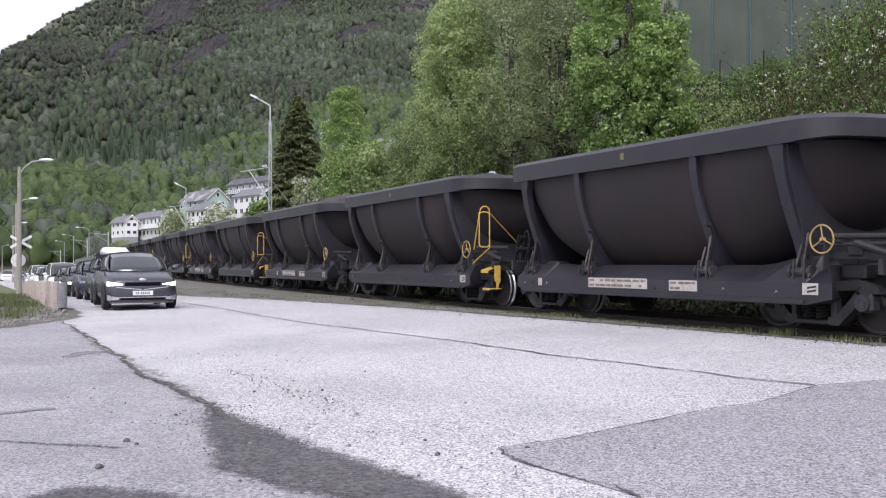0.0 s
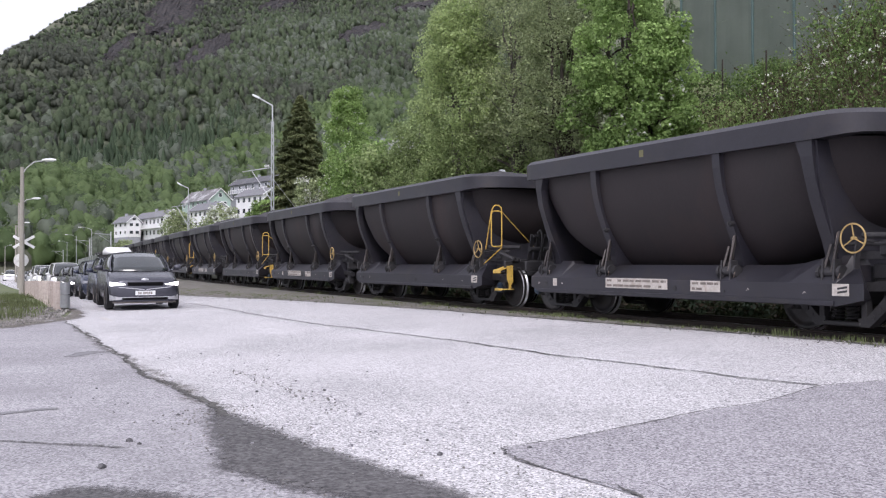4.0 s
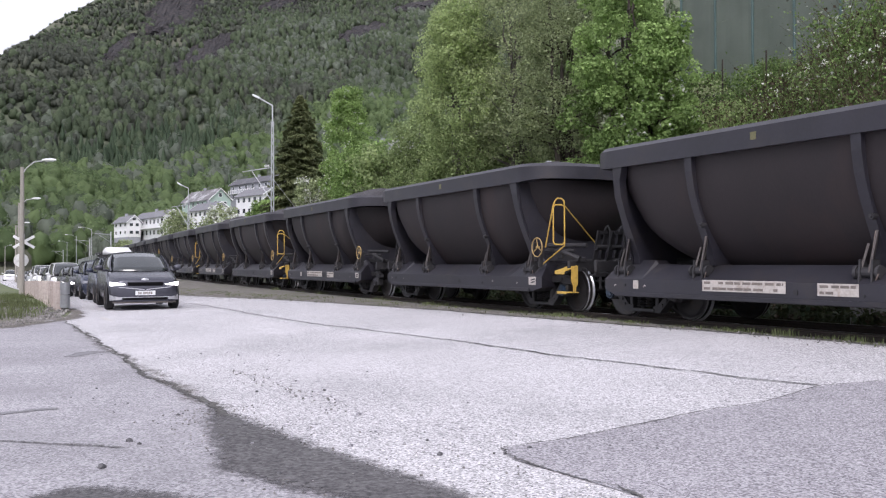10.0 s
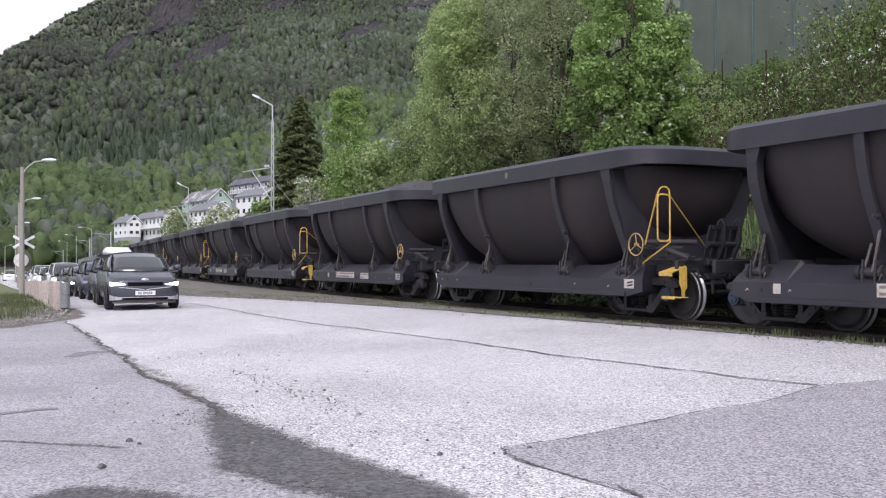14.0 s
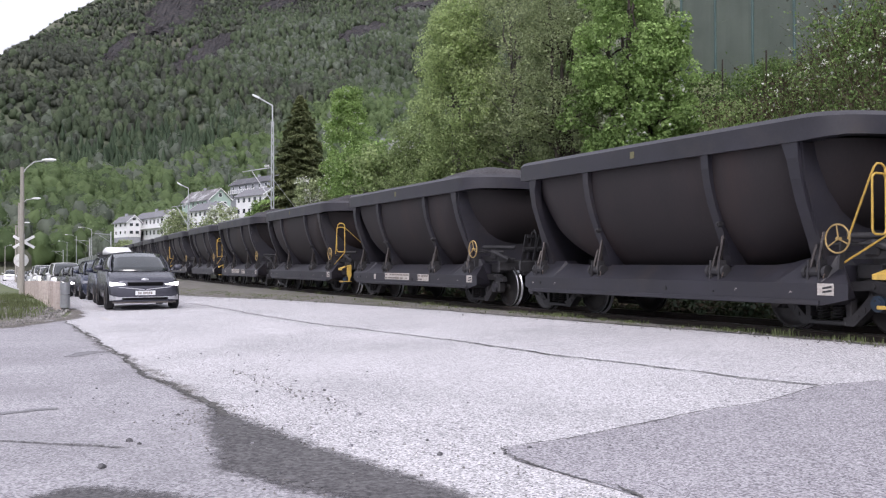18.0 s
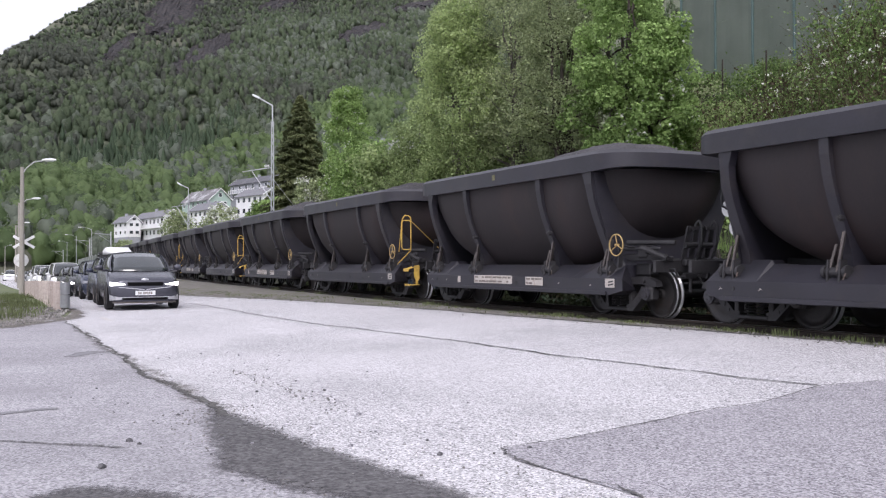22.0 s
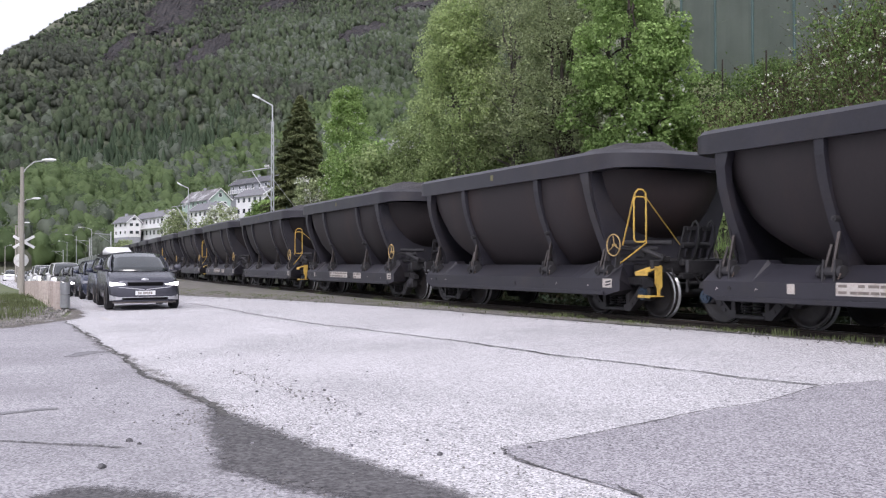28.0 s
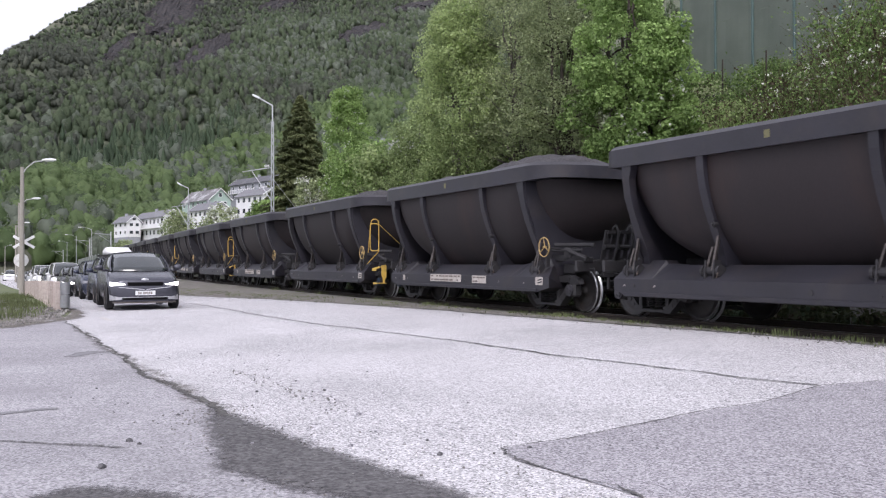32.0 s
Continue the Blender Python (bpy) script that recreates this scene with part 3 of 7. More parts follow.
    for x0, x1, y in ((-22.9, -21.6, 3.66), (-33, -31, 4.1)):
        ribbon("road_line", [(x0, y), (x1, y + 0.02)], 0.07, M_PLATE, "worn white line paint", "road marking", 0.006, 0.4)
    # loose stones on the asphalt
    rng = random.Random(5)
    spots = [(-7.0, 1.32, .045), (-6.85, 1.36, .03), (-6.2, 1.0, .05), (-5.35, 3.0, .035), (-5.95, 2.62, .03), (-8.4, 1.45, .03), (-7.95, 1.9, .03), (-8.0, 1.95, .02), (-5.2, 3.62, .028), (-7.1, 3.2, .04), (-6.4, 2.05, .03), (-5.4, 1.9, .035), (-8.6, 3.5, .03), (-8.9, 2.9, .03)]
    spots += [(rng.uniform(-14, -4.6), rng.uniform(0.2, 4.5), rng.uniform(0.005, 0.014)) for _ in range(90)]
    for x, y, r in spots:
        r *= 0.62 if r > 0.015 else 1
        bm = bmesh.new()
        bmesh.ops.create_icosphere(bm, subdivisions=1, radius=r)
        for v in bm.verts:
            v.co *= 1 + 0.5 * noise.noise(v.co * 40 + Vector((x, y, 0)))
            v.co.z *= 0.7
        s = mesh_object("stone", bm, M_DARK if rng.random() < 0.7 else M_PATCH)
        s.location = (x, y, ground_z(x, y) + r * 0.45)
        tagged(s, "small dark loose stone on the asphalt", "stone", "loose stones on the asphalt")
    # grit along the road's ragged edges
    bm = bmesh.new()
    bmesh.ops.create_icosphere(bm, subdivisions=1, radius=1)
    ball = np.array([v.co[:] for v in bm.verts])
    tris = np.array([[v.index for v in f.verts] for f in bm.faces])
    bm.free()
    nr = np.random.default_rng(2)
    pts = []
    for _ in range(2000):
        x = -4 - 42 * nr.random() ** 1.5
        pts.append((x, road_right(x) + nr.normal() * 0.26 + 0.16, 0.006 + 0.015 * nr.random() ** 2))
    for _ in range(700):
        x = -20.5 - 10 * nr.random()
        pts.append((x, min(road_left(x) - 0.1, 1.2 + (-20.4 - x) * 0.5) - abs(nr.normal()) * 0.5, 0.012 + 0.03 * nr.random() ** 2))
    for _ in range(800):
        x = -8.2 + 4.2 * nr.random()
        pts.append((x, float(np.interp(x, [-8.2, -6, -4], [2.2, 2.05, 2.3])) + nr.normal() * 0.22, 0.004 + 0.007 * nr.random()))
    # a strewn trail of grit on the road and by the patch's corner
    for _ in range(170):
        pts.append((nr.uniform(-10.8, -7.3), 3.22 + nr.normal() * 0.10, 0.004 + 0.010 * nr.random() ** 2))
    for _ in range(90):
        pts.append((nr.normal() * 0.7 - 5.4, nr.normal() * 0.40 + 2.95, 0.003 + 0.009 * nr.random() ** 2))
    vs, fs = [], []
    for i, (x, y, r) in enumerate(pts):
        vs.append(ball * r * nr.uniform(0.6, 1.2, (1, 3)) * nr.uniform(0.8, 1.15, (len(ball), 1)) + np.array([x, y, ground_z(x, y) + r * 0.4]))
        fs.append(tris + i * len(ball))
    me = bpy.data.meshes.new("edge_grit")
    me.from_pydata(np.concatenate(vs).tolist(), [], np.concatenate(fs).tolist())
    me.materials.append(M_GRIT)
    tagged(new("edge_grit", me), "loose grey grit along the edges of the asphalt", "gravel", kind="stuff")


def build_track():
    """Two rails, sleepers and the dark ballast bed."""
    line = span(-230, 60, 4)
    def at(s, v, z):
        x, y, a = on_track(s)
        return (x + math.sin(a) * v, y + math.cos(a) * v, z)
    bm = bmesh.new()
    rows = []
    for s in span(-230, 60, 1.0):
        rows.append([at(s, v, z + 0.03 * noise.noise((s * 1.7, v * 3, 0))) for v, z in ((-1.65, -0.24), (-1.3, -0.15), (-0.95, -0.16), (-0.5, -0.15), (0, -0.15), (0.5, -0.15), (0.95, -0.16), (1.5, -0.16), (2.1, -0.26))])
    sheet(bm, rows)
    bmesh.ops.recalc_face_normals(bm, faces=bm.faces)
    if sum(f.normal.z for f in bm.faces) < 0:
        bmesh.ops.reverse_faces(bm, faces=bm.faces)
    tagged(mesh_object("track_bed", bm, M_BALLAST), "dark, dirty ballast bed under the rails", "track bed", kind="structure")
    prof = [(-0.065, -0.16), (-0.065, -0.148), (-0.012, -0.135), (-0.012, -0.045), (-0.035, -0.035), (-0.035, -0.004), (-0.02, 0.0), (0.02, 0.0), (0.035, -0.004), (0.035, -0.035), (0.012, -0.045), (0.012, -0.135), (0.065, -0.148), (0.065, -0.16)]
    for side in (-0.7525, 0.7525):
        bm = bmesh.new()
        sheet(bm, [[at(s, side + a, b) for a, b in prof] for s in line], close=True)
        bmesh.ops.recalc_face_normals(bm, faces=bm.faces)
        ob = tagged(mesh_object("rail", bm, M_RAIL), "rust-brown steel rail on wooden sleepers", "rail", "rails of the track", kind="structure")
        bm = bmesh.new()
        sheet(bm, [[at(s, side + a, 0.0025) for a in (-0.026, 0.026)] for s in line], flip=True)
        bmesh.ops.recalc_face_normals(bm, faces=bm.faces)
        part("running_surface", bm, M_SHINY, ob, "polished running surface")
    bm = bmesh.new()
    box(bm, -0.12, -1.25, -0.25, 0.12, 1.25, -0.125, 0.02)
    me = bpy.data.meshes.new("sleeper")
    bm.to_mesh(me)
    bm.free()
    me.materials.append(M_WOODTIE)
    bed = bpy.data.objects["track_bed"]
    for i in range(0, 230):
        s = 14 - i * 0.65
        x, y, a = on_track(s)
        shared("sleeper", me, bed, pose(x, y, 0.0, 0, 0, -math.degrees(a)))


build_ground()
build_surface_marks()
build_track()

# ---- the ore train ----
WAGON_PITCH = 10.33
AXLES = (-4.36, -2.56, 2.56, 4.36)


def bowl_ring(z, n=10):
    """The bowl's outline at height z: long sides, rounded ends."""
    t = max(0.0, (2.80 - z) / 1.85)
    w = 1.68 * (1 - 0.50 * t ** 2.4)
    e = 4.12 - 1.72 * t ** 3.1
    r = min(w * 0.98, 1.20 + 0.9 * t)
    pts = []
    for cx, cy, a0 in ((e - r, w - r, 0), (-(e - r), w - r, 90), (-(e - r), -(w - r), 180), (e - r, -(w - r), 270)):
        for i in range(n + 1):
            a = radians(a0 + 90 * i / n)
            pts.append((cx + r * math.cos(a), cy + r * math.sin(a), z))
    return pts


def rim_ring(z, out):
    """The rim's outline, out metres outside the bowl: straight sides, swept corners."""
    w, e, c, d = 1.74 + out, 4.38 + out, 3.62, 0.30
    arch = 0.055 if z < 2.9 else 0.0
    corner = [(c + (e - c) * math.sin(math.pi / 2 * k / 7) ** 0.9, -(d + (w - d) * math.cos(math.pi / 2 * k / 7) ** 0.9), z + arch * min(1.0, k / 3)) for k in range(8)]
    far = [(x, -y, h) for x, y, h in corner[::-1]]
    half = corner + far
    return half + [(-x, -y, h) for x, y, h in half]


def rib_profile(side):
    outer = [(1.78, 2.80), (1.765, 2.55), (1.71, 2.25), (1.615, 1.95), (1.48, 1.62), (1.36, 1.35), (1.29, 1.15), (1.27, 0.98)]
    return [(side * a, z) for a, z in outer]


def sill_ring(x, side):
    y = side
    return [(x, y * 1.55, 0.42), (x, y * 1.55, 0.74), (x, y * 1.20, 1.00), (x, y * 0.95, 1.00), (x, y * 0.95, 0.42)]


def wheel_mesh():
    bm = bmesh.new()
    prof = [(0.0, -0.085), (0.085, -0.085), (0.095, -0.05), (0.13, -0.045), (0.30, -0.02), (0.385, -0.025), (0.40, -0.055), (0.455, -0.058), (0.460, -0.05), (0.4605, -0.030), (0.4615, 0.030), (0.462, 0.045), (0.488, 0.060), (0.488, 0.078), (0.45, 0.085), (0.40, 0.07), (0.385, 0.03), (0.13, 0.03), (0.09, 0.06), (0.0, 0.06)]
    n = 40
    rows = [[(r * math.cos(2 * math.pi * i / n), y, r * math.sin(2 * math.pi * i / n)) for i in range(n)] for r, y in prof if r > 0]
    vs = sheet(bm, rows, close=True)
    bm.faces.new(vs[0])
    bm.faces.new(vs[-1])
    bmesh.ops.recalc_face_normals(bm, faces=bm.faces)
    for f in bm.faces:
        c = f.calc_center_median()
        rr = math.hypot(c.x, c.z)
        f.material_index = 1 if rr > 0.456 and c.y < 0.07 and abs(c.y) > 0.012 else 0
        f.smooth = True
    # a few marks on the disc: balance holes and chalk
    me = bpy.data.meshes.new("wheel")
    bm.to_mesh(me)
    bm.free()
    me.materials.append(M_WHEEL)
    me.materials.append(M_SHINY)
    return me


def cleat_mesh():
    """The locking gear at a rib's foot: trunnion, cheeks and a leaning strap."""
    bm = bmesh.new()
    bar(bm, (-0.16, 0, 0), (0.16, 0, 0), 0.075, 12)
    bar(bm, (-0.20, 0, 0), (-0.15, 0, 0), 0.10, 12)
    bar(bm, (0.15, 0, 0), (0.20, 0, 0), 0.10, 12)
    prism(bm, [(-0.10, -0.14), (0.10, -0.14), (0.07, 0.18), (-0.07, 0.18)], lambda a, b: (-0.11, a, b), (0.03, 0, 0))
    prism(bm, [(-0.10, -0.14), (0.10, -0.14), (0.07, 0.18), (-0.07, 0.18)], lambda a, b: (0.09, a, b), (0.03, 0, 0))
    me = bpy.data.meshes.new("locking_gear")
    bm.to_mesh(me)
    bm.free()
    me.materials.append(M_IRON)
    return me


ME_WHEEL, ME_CLEAT = wheel_mesh(), cleat_mesh()


def spring_mesh():
    bm = bmesh.new()
    for dx in (-0.12, 0.12):
        rows = []
        for i in range(61):
            a = i / 60 * 2 * math.pi * 5
            c = Vector((dx + 0.085 * math.cos(a), 0.085 * math.sin(a), 0.24 * i / 60))
            rad = Vector((math.cos(a), math.sin(a), 0))
            rows.append([c + (rad * math.cos(b) + Vector((0, 0, 1)) * math.sin(b)) * 0.017 for b in (0, 1.57, 3.14, 4.71)])
        sheet(bm, rows, close=True)
    me = bpy.data.meshes.new("bogie_spring")
    bmesh.ops.recalc_face_normals(bm, faces=bm.faces)
    bm.to_mesh(me)
    bm.free()
    me.materials.append(M_IRON)
    return me


ME_SPRING = spring_mesh()


def side_frame_mesh():
    """Cast side frame of a three-piece bogie, arched over its spring nest."""
    bm = bmesh.new()
    for s in (-1, 1):
        # upper chord, sloping arm and spring column leave an open triangle
        chord = [(s * 1.14, 0.60), (s * 1.10, 0.70), (s * 0.80, 0.78), (s * 0.30, 0.76), (s * 0.30, 0.62), (s * 0.70, 0.64), (s * 0.92, 0.58)]
        prism(bm, chord, lambda a, b: (a, -0.07, b), (0, 0.14, 0))
        arm = [(s * 0.74, 0.60), (s * 0.84, 0.52), (s * 0.72, 0.36), (s * 0.46, 0.12), (s * 0.28, 0.12), (s * 0.28, 0.24), (s * 0.40, 0.25), (s * 0.58, 0.42)]
        prism(bm, arm, lambda a, b: (a, -0.085, b), (0, 0.17, 0))
        box(bm, s * 0.36 - 0.045, -0.07, 0.2, s * 0.36 + 0.045, 0.07, 0.66, 0.01)
        for xx, zz, rr in ((0.62, 0.36, 0.045), (0.52, 0.26, 0.03), (0.78, 0.70, 0.04)):
            bar(bm, (s * xx, -0.10, zz), (s * xx, -0.07, zz), rr, 12)
    box(bm, -0.32, -0.10, 0.12, 0.32, 0.10, 0.19, 0.015)
    box(bm, -0.30, -0.09, 0.50, 0.30, 0.09, 0.66, 0.02)
    me = bpy.data.meshes.new("side_frame")
    bmesh.ops.recalc_face_normals(bm, faces=bm.faces)
    bm.to_mesh(me)
    bm.free()
    me.materials.append(M_IRON)
    return me


ME_SIDE = side_frame_mesh()


def axlebox_mesh(cap):
    bm = bmesh.new()
    box(bm, -0.13, -0.09, -0.13, 0.13, 0.12, 0.14, 0.04)
    bar(bm, (0, -0.14, 0), (0, -0.09, 0), 0.115, 16)
    k = len(bm.faces)
    bar(bm, (0, -0.155, 0), (0, -0.14, 0), 0.08, 14)
    for a in range(3):
        x, z = 0.05 * math.cos(a * 2.09), 0.05 * math.sin(a * 2.09)
        bar(bm, (x, -0.17, z), (x, -0.15, z), 0.014, 6)
    bm.faces.ensure_lookup_table()
    for f in bm.faces[k:]:
        f.material_index = 1
    me = bpy.data.meshes.new("axlebox")
    bm.to_mesh(me)
    bm.free()
    me.materials.append(M_IRON)
    me.materials.append(cap)
    return me


ME_BOX, ME_BLUEBOX, ME_BRIGHTBOX = axlebox_mesh(M_WHEEL), axlebox_mesh(M_BLUECAP), axlebox_mesh(M_EDGE)


def ring_mesh(name, r, thick, mat, spokes=3):
    """A handwheel in the x-z plane."""
    bm = bmesh.new()
    n = 28
    rows = []
    for i in range(n + 1):
        a = 2 * math.pi * i / n
        c = Vector((r * math.cos(a), 0, r * math.sin(a)))
        rows.append([c + (c.normalized() * math.cos(b) + Vector((0, 1, 0)) * math.sin(b)) * thick for b in (0, 1.05, 2.1, 3.14, 4.19, 5.24)])
    sheet(bm, rows, close=True)
    for i in range(spokes):
        a = radians(95 + 360 / spokes * i)
        bar(bm, (0, 0.02, 0), (r * math.cos(a), 0, r * math.sin(a)), thick * 0.8, 6)
    bar(bm, (0, -0.02, 0), (0, 0.06, 0), 0.024, 10)
    bmesh.ops.recalc_face_normals(bm, faces=bm.faces)
    me = bpy.data.meshes.new(name)
    bm.to_mesh(me)
    bm.free()
    me.materials.append(mat)
    return me


ME_HANDWHEEL = ring_mesh("handwheel", 0.20, 0.013, M_OCHRE)


def tube(bm, pts, r, n=6):
    for a, b in zip(pts, pts[1:]):
        bar(bm, a, b, r, n)
    for q in pts[1:-1]:
        bmesh.ops.create_uvsphere(bm, u_segments=6, v_segments=4, radius=r, matrix=Matrix.Translation(q))


def sign_plate(name, parent, x0, x1, z0, z1, rows, seed, label=""):
    """A white plate on the sill with dark bars for its unreadable writing."""
    y = -1.553
    bm = bmesh.new()
    box(bm, x0, y - 0.006, z0, x1, y, z1, 0.002)
    ob = part(name, bm, M_PLATE, parent, label)
    rng = random.Random(seed)
    h = (z1 - z0) / (len(rows) * 1.0)
    for i, fill in enumerate(rows):
        zc = z1 - h * (i + 0.5)
        x = x0 + 0.04
        while x < x1 - 0.06 and fill:
            w = rng.uniform(0.08, 0.22)
            w = min(w, x1 - 0.04 - x)
            if rng.random() < fill:
                bm = bmesh.new()
                box(bm, x, y - 0.0085, zc - h * 0.22, x + w, y - 0.0065, zc + h * 0.22)
                part("marking", bm, M_INK, ob)
            x += w + rng.choice((0.015, 0.02, 0.05))
    return ob


def ore_load(parent, seed, peak, off):
    rng = random.Random(seed)
    bm = bmesh.new()
    rows = []
    nx, ny = 60, 22
    for i in range(nx + 1):
        x = -4.05 + 8.1 * i / nx
        row = []
        for j in range(ny + 1):
            y = -1.6 + 3.2 * j / ny
            edge = 1 if abs(x) < 3.7 else max(0.0, 1 - (abs(x) - 3.7) / 0.7)
            y *= 0.6 + 0.4 * edge
            d = math.hypot((x - off) * 0.62, y * 1.0)
            d2 = math.hypot((x + off * 0.9 + 0.4) * 0.75, y + 0.2)
            fall = max(0.0, min(1.0, (4.0 - abs(x)) / 0.7)) * max(0.0, min(1.0, (1.55 - abs(-1.6 + 3.2 * j / ny)) / 0.3))
            z = 2.95 + fall * max(peak * (1 - (d / 1.7) ** 2), 0.75 * peak * (1 - (d2 / 1.5) ** 2), -0.12 * d)
            z += 0.07 * noise.noise((x * 2.3, y * 2.3, seed)) + 0.05 * noise.noise((x * 7, y * 7, seed))
            row.append((x, y, z))
        rows.append(row)
    sheet(bm, rows)
    bmesh.ops.recalc_face_normals(bm, faces=bm.faces)
    if sum(f.normal.z for f in bm.faces) < 0:
        bmesh.ops.reverse_faces(bm, faces=bm.faces)
    return part("ore_load", bm, M_ORE, parent, "dark ore heaped in the bowl", True)


def ore_wagon(kind):
    """A four-axle ore wagon with a boat-shaped bowl. kind A: lettered sill; kind B: yellow ladder end."""
    label = ("dusty graphite-grey ore wagon with a bathtub bowl and white sill plates" if kind == "A"
             else "dusty graphite-grey ore wagon with a yellow end ladder on the rails")
    w = thing("ore_wagon", label, "railway wagon", "wagons of the ore train")
    # bowl
    bm = bmesh.new()
    zs = [2.82, 2.6, 2.4, 2.2, 2.0, 1.8, 1.65, 1.5, 1.38, 1.27, 1.18, 1.10, 1.03, 0.97]
    rings = sheet(bm, [bowl_ring(z) for z in zs], close=True)
    bm.faces.new(rings[-1])
    bmesh.ops.recalc_face_normals(bm, faces=bm.faces)
    part("bowl", bm, M_BOWL, w, "brown-dusted curved bowl", True)
    # rim: a boxed lip with a sloping top
    bm = bmesh.new()
    sheet(bm, [rim_ring(2.80, -0.42), rim_ring(2.775, 0.06), rim_ring(3.095, 0.06), rim_ring(3.165, -0.01), rim_ring(3.165, -0.08), rim_ring(2.85, -0.10)], close=True)
    bmesh.ops.recalc_face_normals(bm, faces=bm.faces)
    # the sky's sheen on the sloping top is put into lighter paint
    for f in bm.faces:
        c = f.calc_center_median()
        f.material_index = 1 if 3.095 < c.z < 3.164 else 0
    part("rim", bm, (M_PAINT, M_EDGE), w, "boxed upper rim, its sloping top painted with the sky's sheen", True).data.set_sharp_from_angle(angle=radians(28))
    # ribs and end plates
    for x in (-3.42, -1.54, 1.66, 3.42):
        for side in (-1, 1):
            bm = bmesh.new()
            prof = rib_profile(side)
            # the end ribs widen into the rim on the side towards the middle
            left = [0.11, 0.025] + [0] * 6 if x > 3 else [0] * 8
            right = [0.11, 0.025] + [0] * 6 if x < -3 else [0.03] * 8 if x > 3 else [0] * 8
            def inner(y, z):
                half = 1.68 * (1 - 0.50 * ((2.82 - z) / 1.85) ** 2.4)
                return side * min(half - 0.06, abs(y) - 0.05)
            front = [[(x - 0.08 - fl, y, z), (x + 0.08 + fr, y, z), (x + 0.08 + fr, inner(y, z), z), (x - 0.08 - fl, inner(y, z), z)] for (y, z), fl, fr in zip(prof, left, right)]
            vs = sheet(bm, front, close=True)
            bm.faces.new(vs[0])
            bm.faces.new(vs[-1])
            bmesh.ops.recalc_face_normals(bm, faces=bm.faces)
            rib = part("rib", bm, M_PAINT, w)
            if abs(x) < 3:
                bm = bmesh.new()
                bar(bm, (x + 0.06, side * 1.56, 1.66), (x + 0.06, side * 1.46, 1.66), 0.045, 12)
                bar(bm, (x + 0.06, side * 1.585, 1.66), (x + 0.06, side * 1.56, 1.66), 0.022, 8)
                part("bolt", bm, M_IRON, rib, "dark pivot bolt")
    for x in (-3.55, 3.55):
        bm = bmesh.new()
        arc = [(1.38 * math.cos(a), 2.77 - 1.15 * math.sin(a) ** 0.8) for a in [math.pi * i / 18 for i in range(19)]]
        out = [(1.72, 2.77), (1.67, 2.25), (1.45, 1.62), (1.25, 0.98), (-1.25, 0.98), (-1.45, 1.62), (-1.67, 2.25), (-1.72, 2.77)] + arc[::-1]
        prism(bm, out, lambda a, b: (x - 0.02, a, b), (0.04, 0, 0))
        part("end_plate", bm, M_PAINT, w, "end bulkhead cut out round the bowl")
    # underframe
    for side in (-1, 1):
        bm = bmesh.new()
        xs = [-4.02, -3.75, -3.45, -2.98, -2.92, -2.6, 2.6, 2.9, 3.3, 3.72, 4.18]
        hump = [0.0, 0.03, 0.08, 0.08, 0.02, 0, 0, 0.03, 0.12, 0.14, 0.0]
        low = [0.12, 0.03, 0, 0, 0, 0, 0, 0, 0, 0.0, 0.10]
        rows = []
        for x, h, lo in zip(xs, hump, low):
            q = sill_ring(x, side)
            q = [(a, b, c + (lo if i in (0, 4) else 0) + (h if i in (2, 3) else 0)) for i, (a, b, c) in enumerate(q)]
            if x > 4.1:
                q = [(a - (0.34 if abs(b) < 1.3 else 0.0), b, c) for a, b, c in q]
            rows.append(q)
        vs = sheet(bm, rows, close=True)
        bm.faces.new(vs[0])
        bm.faces.new(vs[-1])
        bmesh.ops.recalc_face_normals(bm, faces=bm.faces)
        sl = part("sill", bm, M_PAINT, w, "long sill with a sloping top")
        bm = bmesh.new()
        box(bm, -3.72, side * 1.566 - 0.014, 0.425, 3.70, side * 1.566 + 0.014, 0.50, 0.008)
        part("sill_lip", bm, M_PAINT, sl, "projecting lower lip")
    bm = bmesh.new()
    box(bm, -4.95, -0.22, 0.72, 4.95, 0.22, 1.12, 0.03)
    box(bm, -4.3, -1.0, 0.80, -3.9, 1.0, 1.02, 0.02)
    box(bm, 3.9, -1.0, 0.80, 4.3, 1.0, 1.02, 0.02)
    part("centre_sill", bm, M_IRON, w, "dark centre beam with buffers of the draw gear")
    for s in (-1, 1):
        bm = bmesh.new()
        box(bm, s * 4.72 - 0.04, -1.25, 0.86, s * 4.72 + 0.04, 1.25, 1.08, 0.01)
        part("headstock", bm, M_IRON, w)
        bm = bmesh.new()
        prism(bm, [(-0.12, -0.14), (0.10, -0.14), (0.16, 0.0), (0.05, 0.14), (-0.12, 0.14)], lambda a, b: (s * (4.95 + a + 0.1), b, 0.80), (0, 0, 0.30))
        bar(bm, (s * 4.85, 0, 0.93), (s * 5.05, 0, 0.93), 0.09, 10)
        part("coupler", bm, M_IRON, w, "knuckle coupler")
        for yy in (-0.32, 0.38):
            bm = bmesh.new()
            pts = [(s * 4.75, yy, 0.92)] + [(s * (4.75 + 0.36 * k), yy, 0.92 - 0.34 * math.sin(math.pi * k * 0.5)) for k in (0.25, 0.5, 0.75, 1.0)]
            tube(bm, pts, 0.022)
            part("brake_hose", bm, M_BLACKRUB, w, "hanging black brake hose")
    # brake gear on the platform end, with hanging valves and levers
    bm = bmesh.new()
    bar(bm, (3.7, -1.15, 1.30), (4.75, -1.1, 1.30), 0.03)
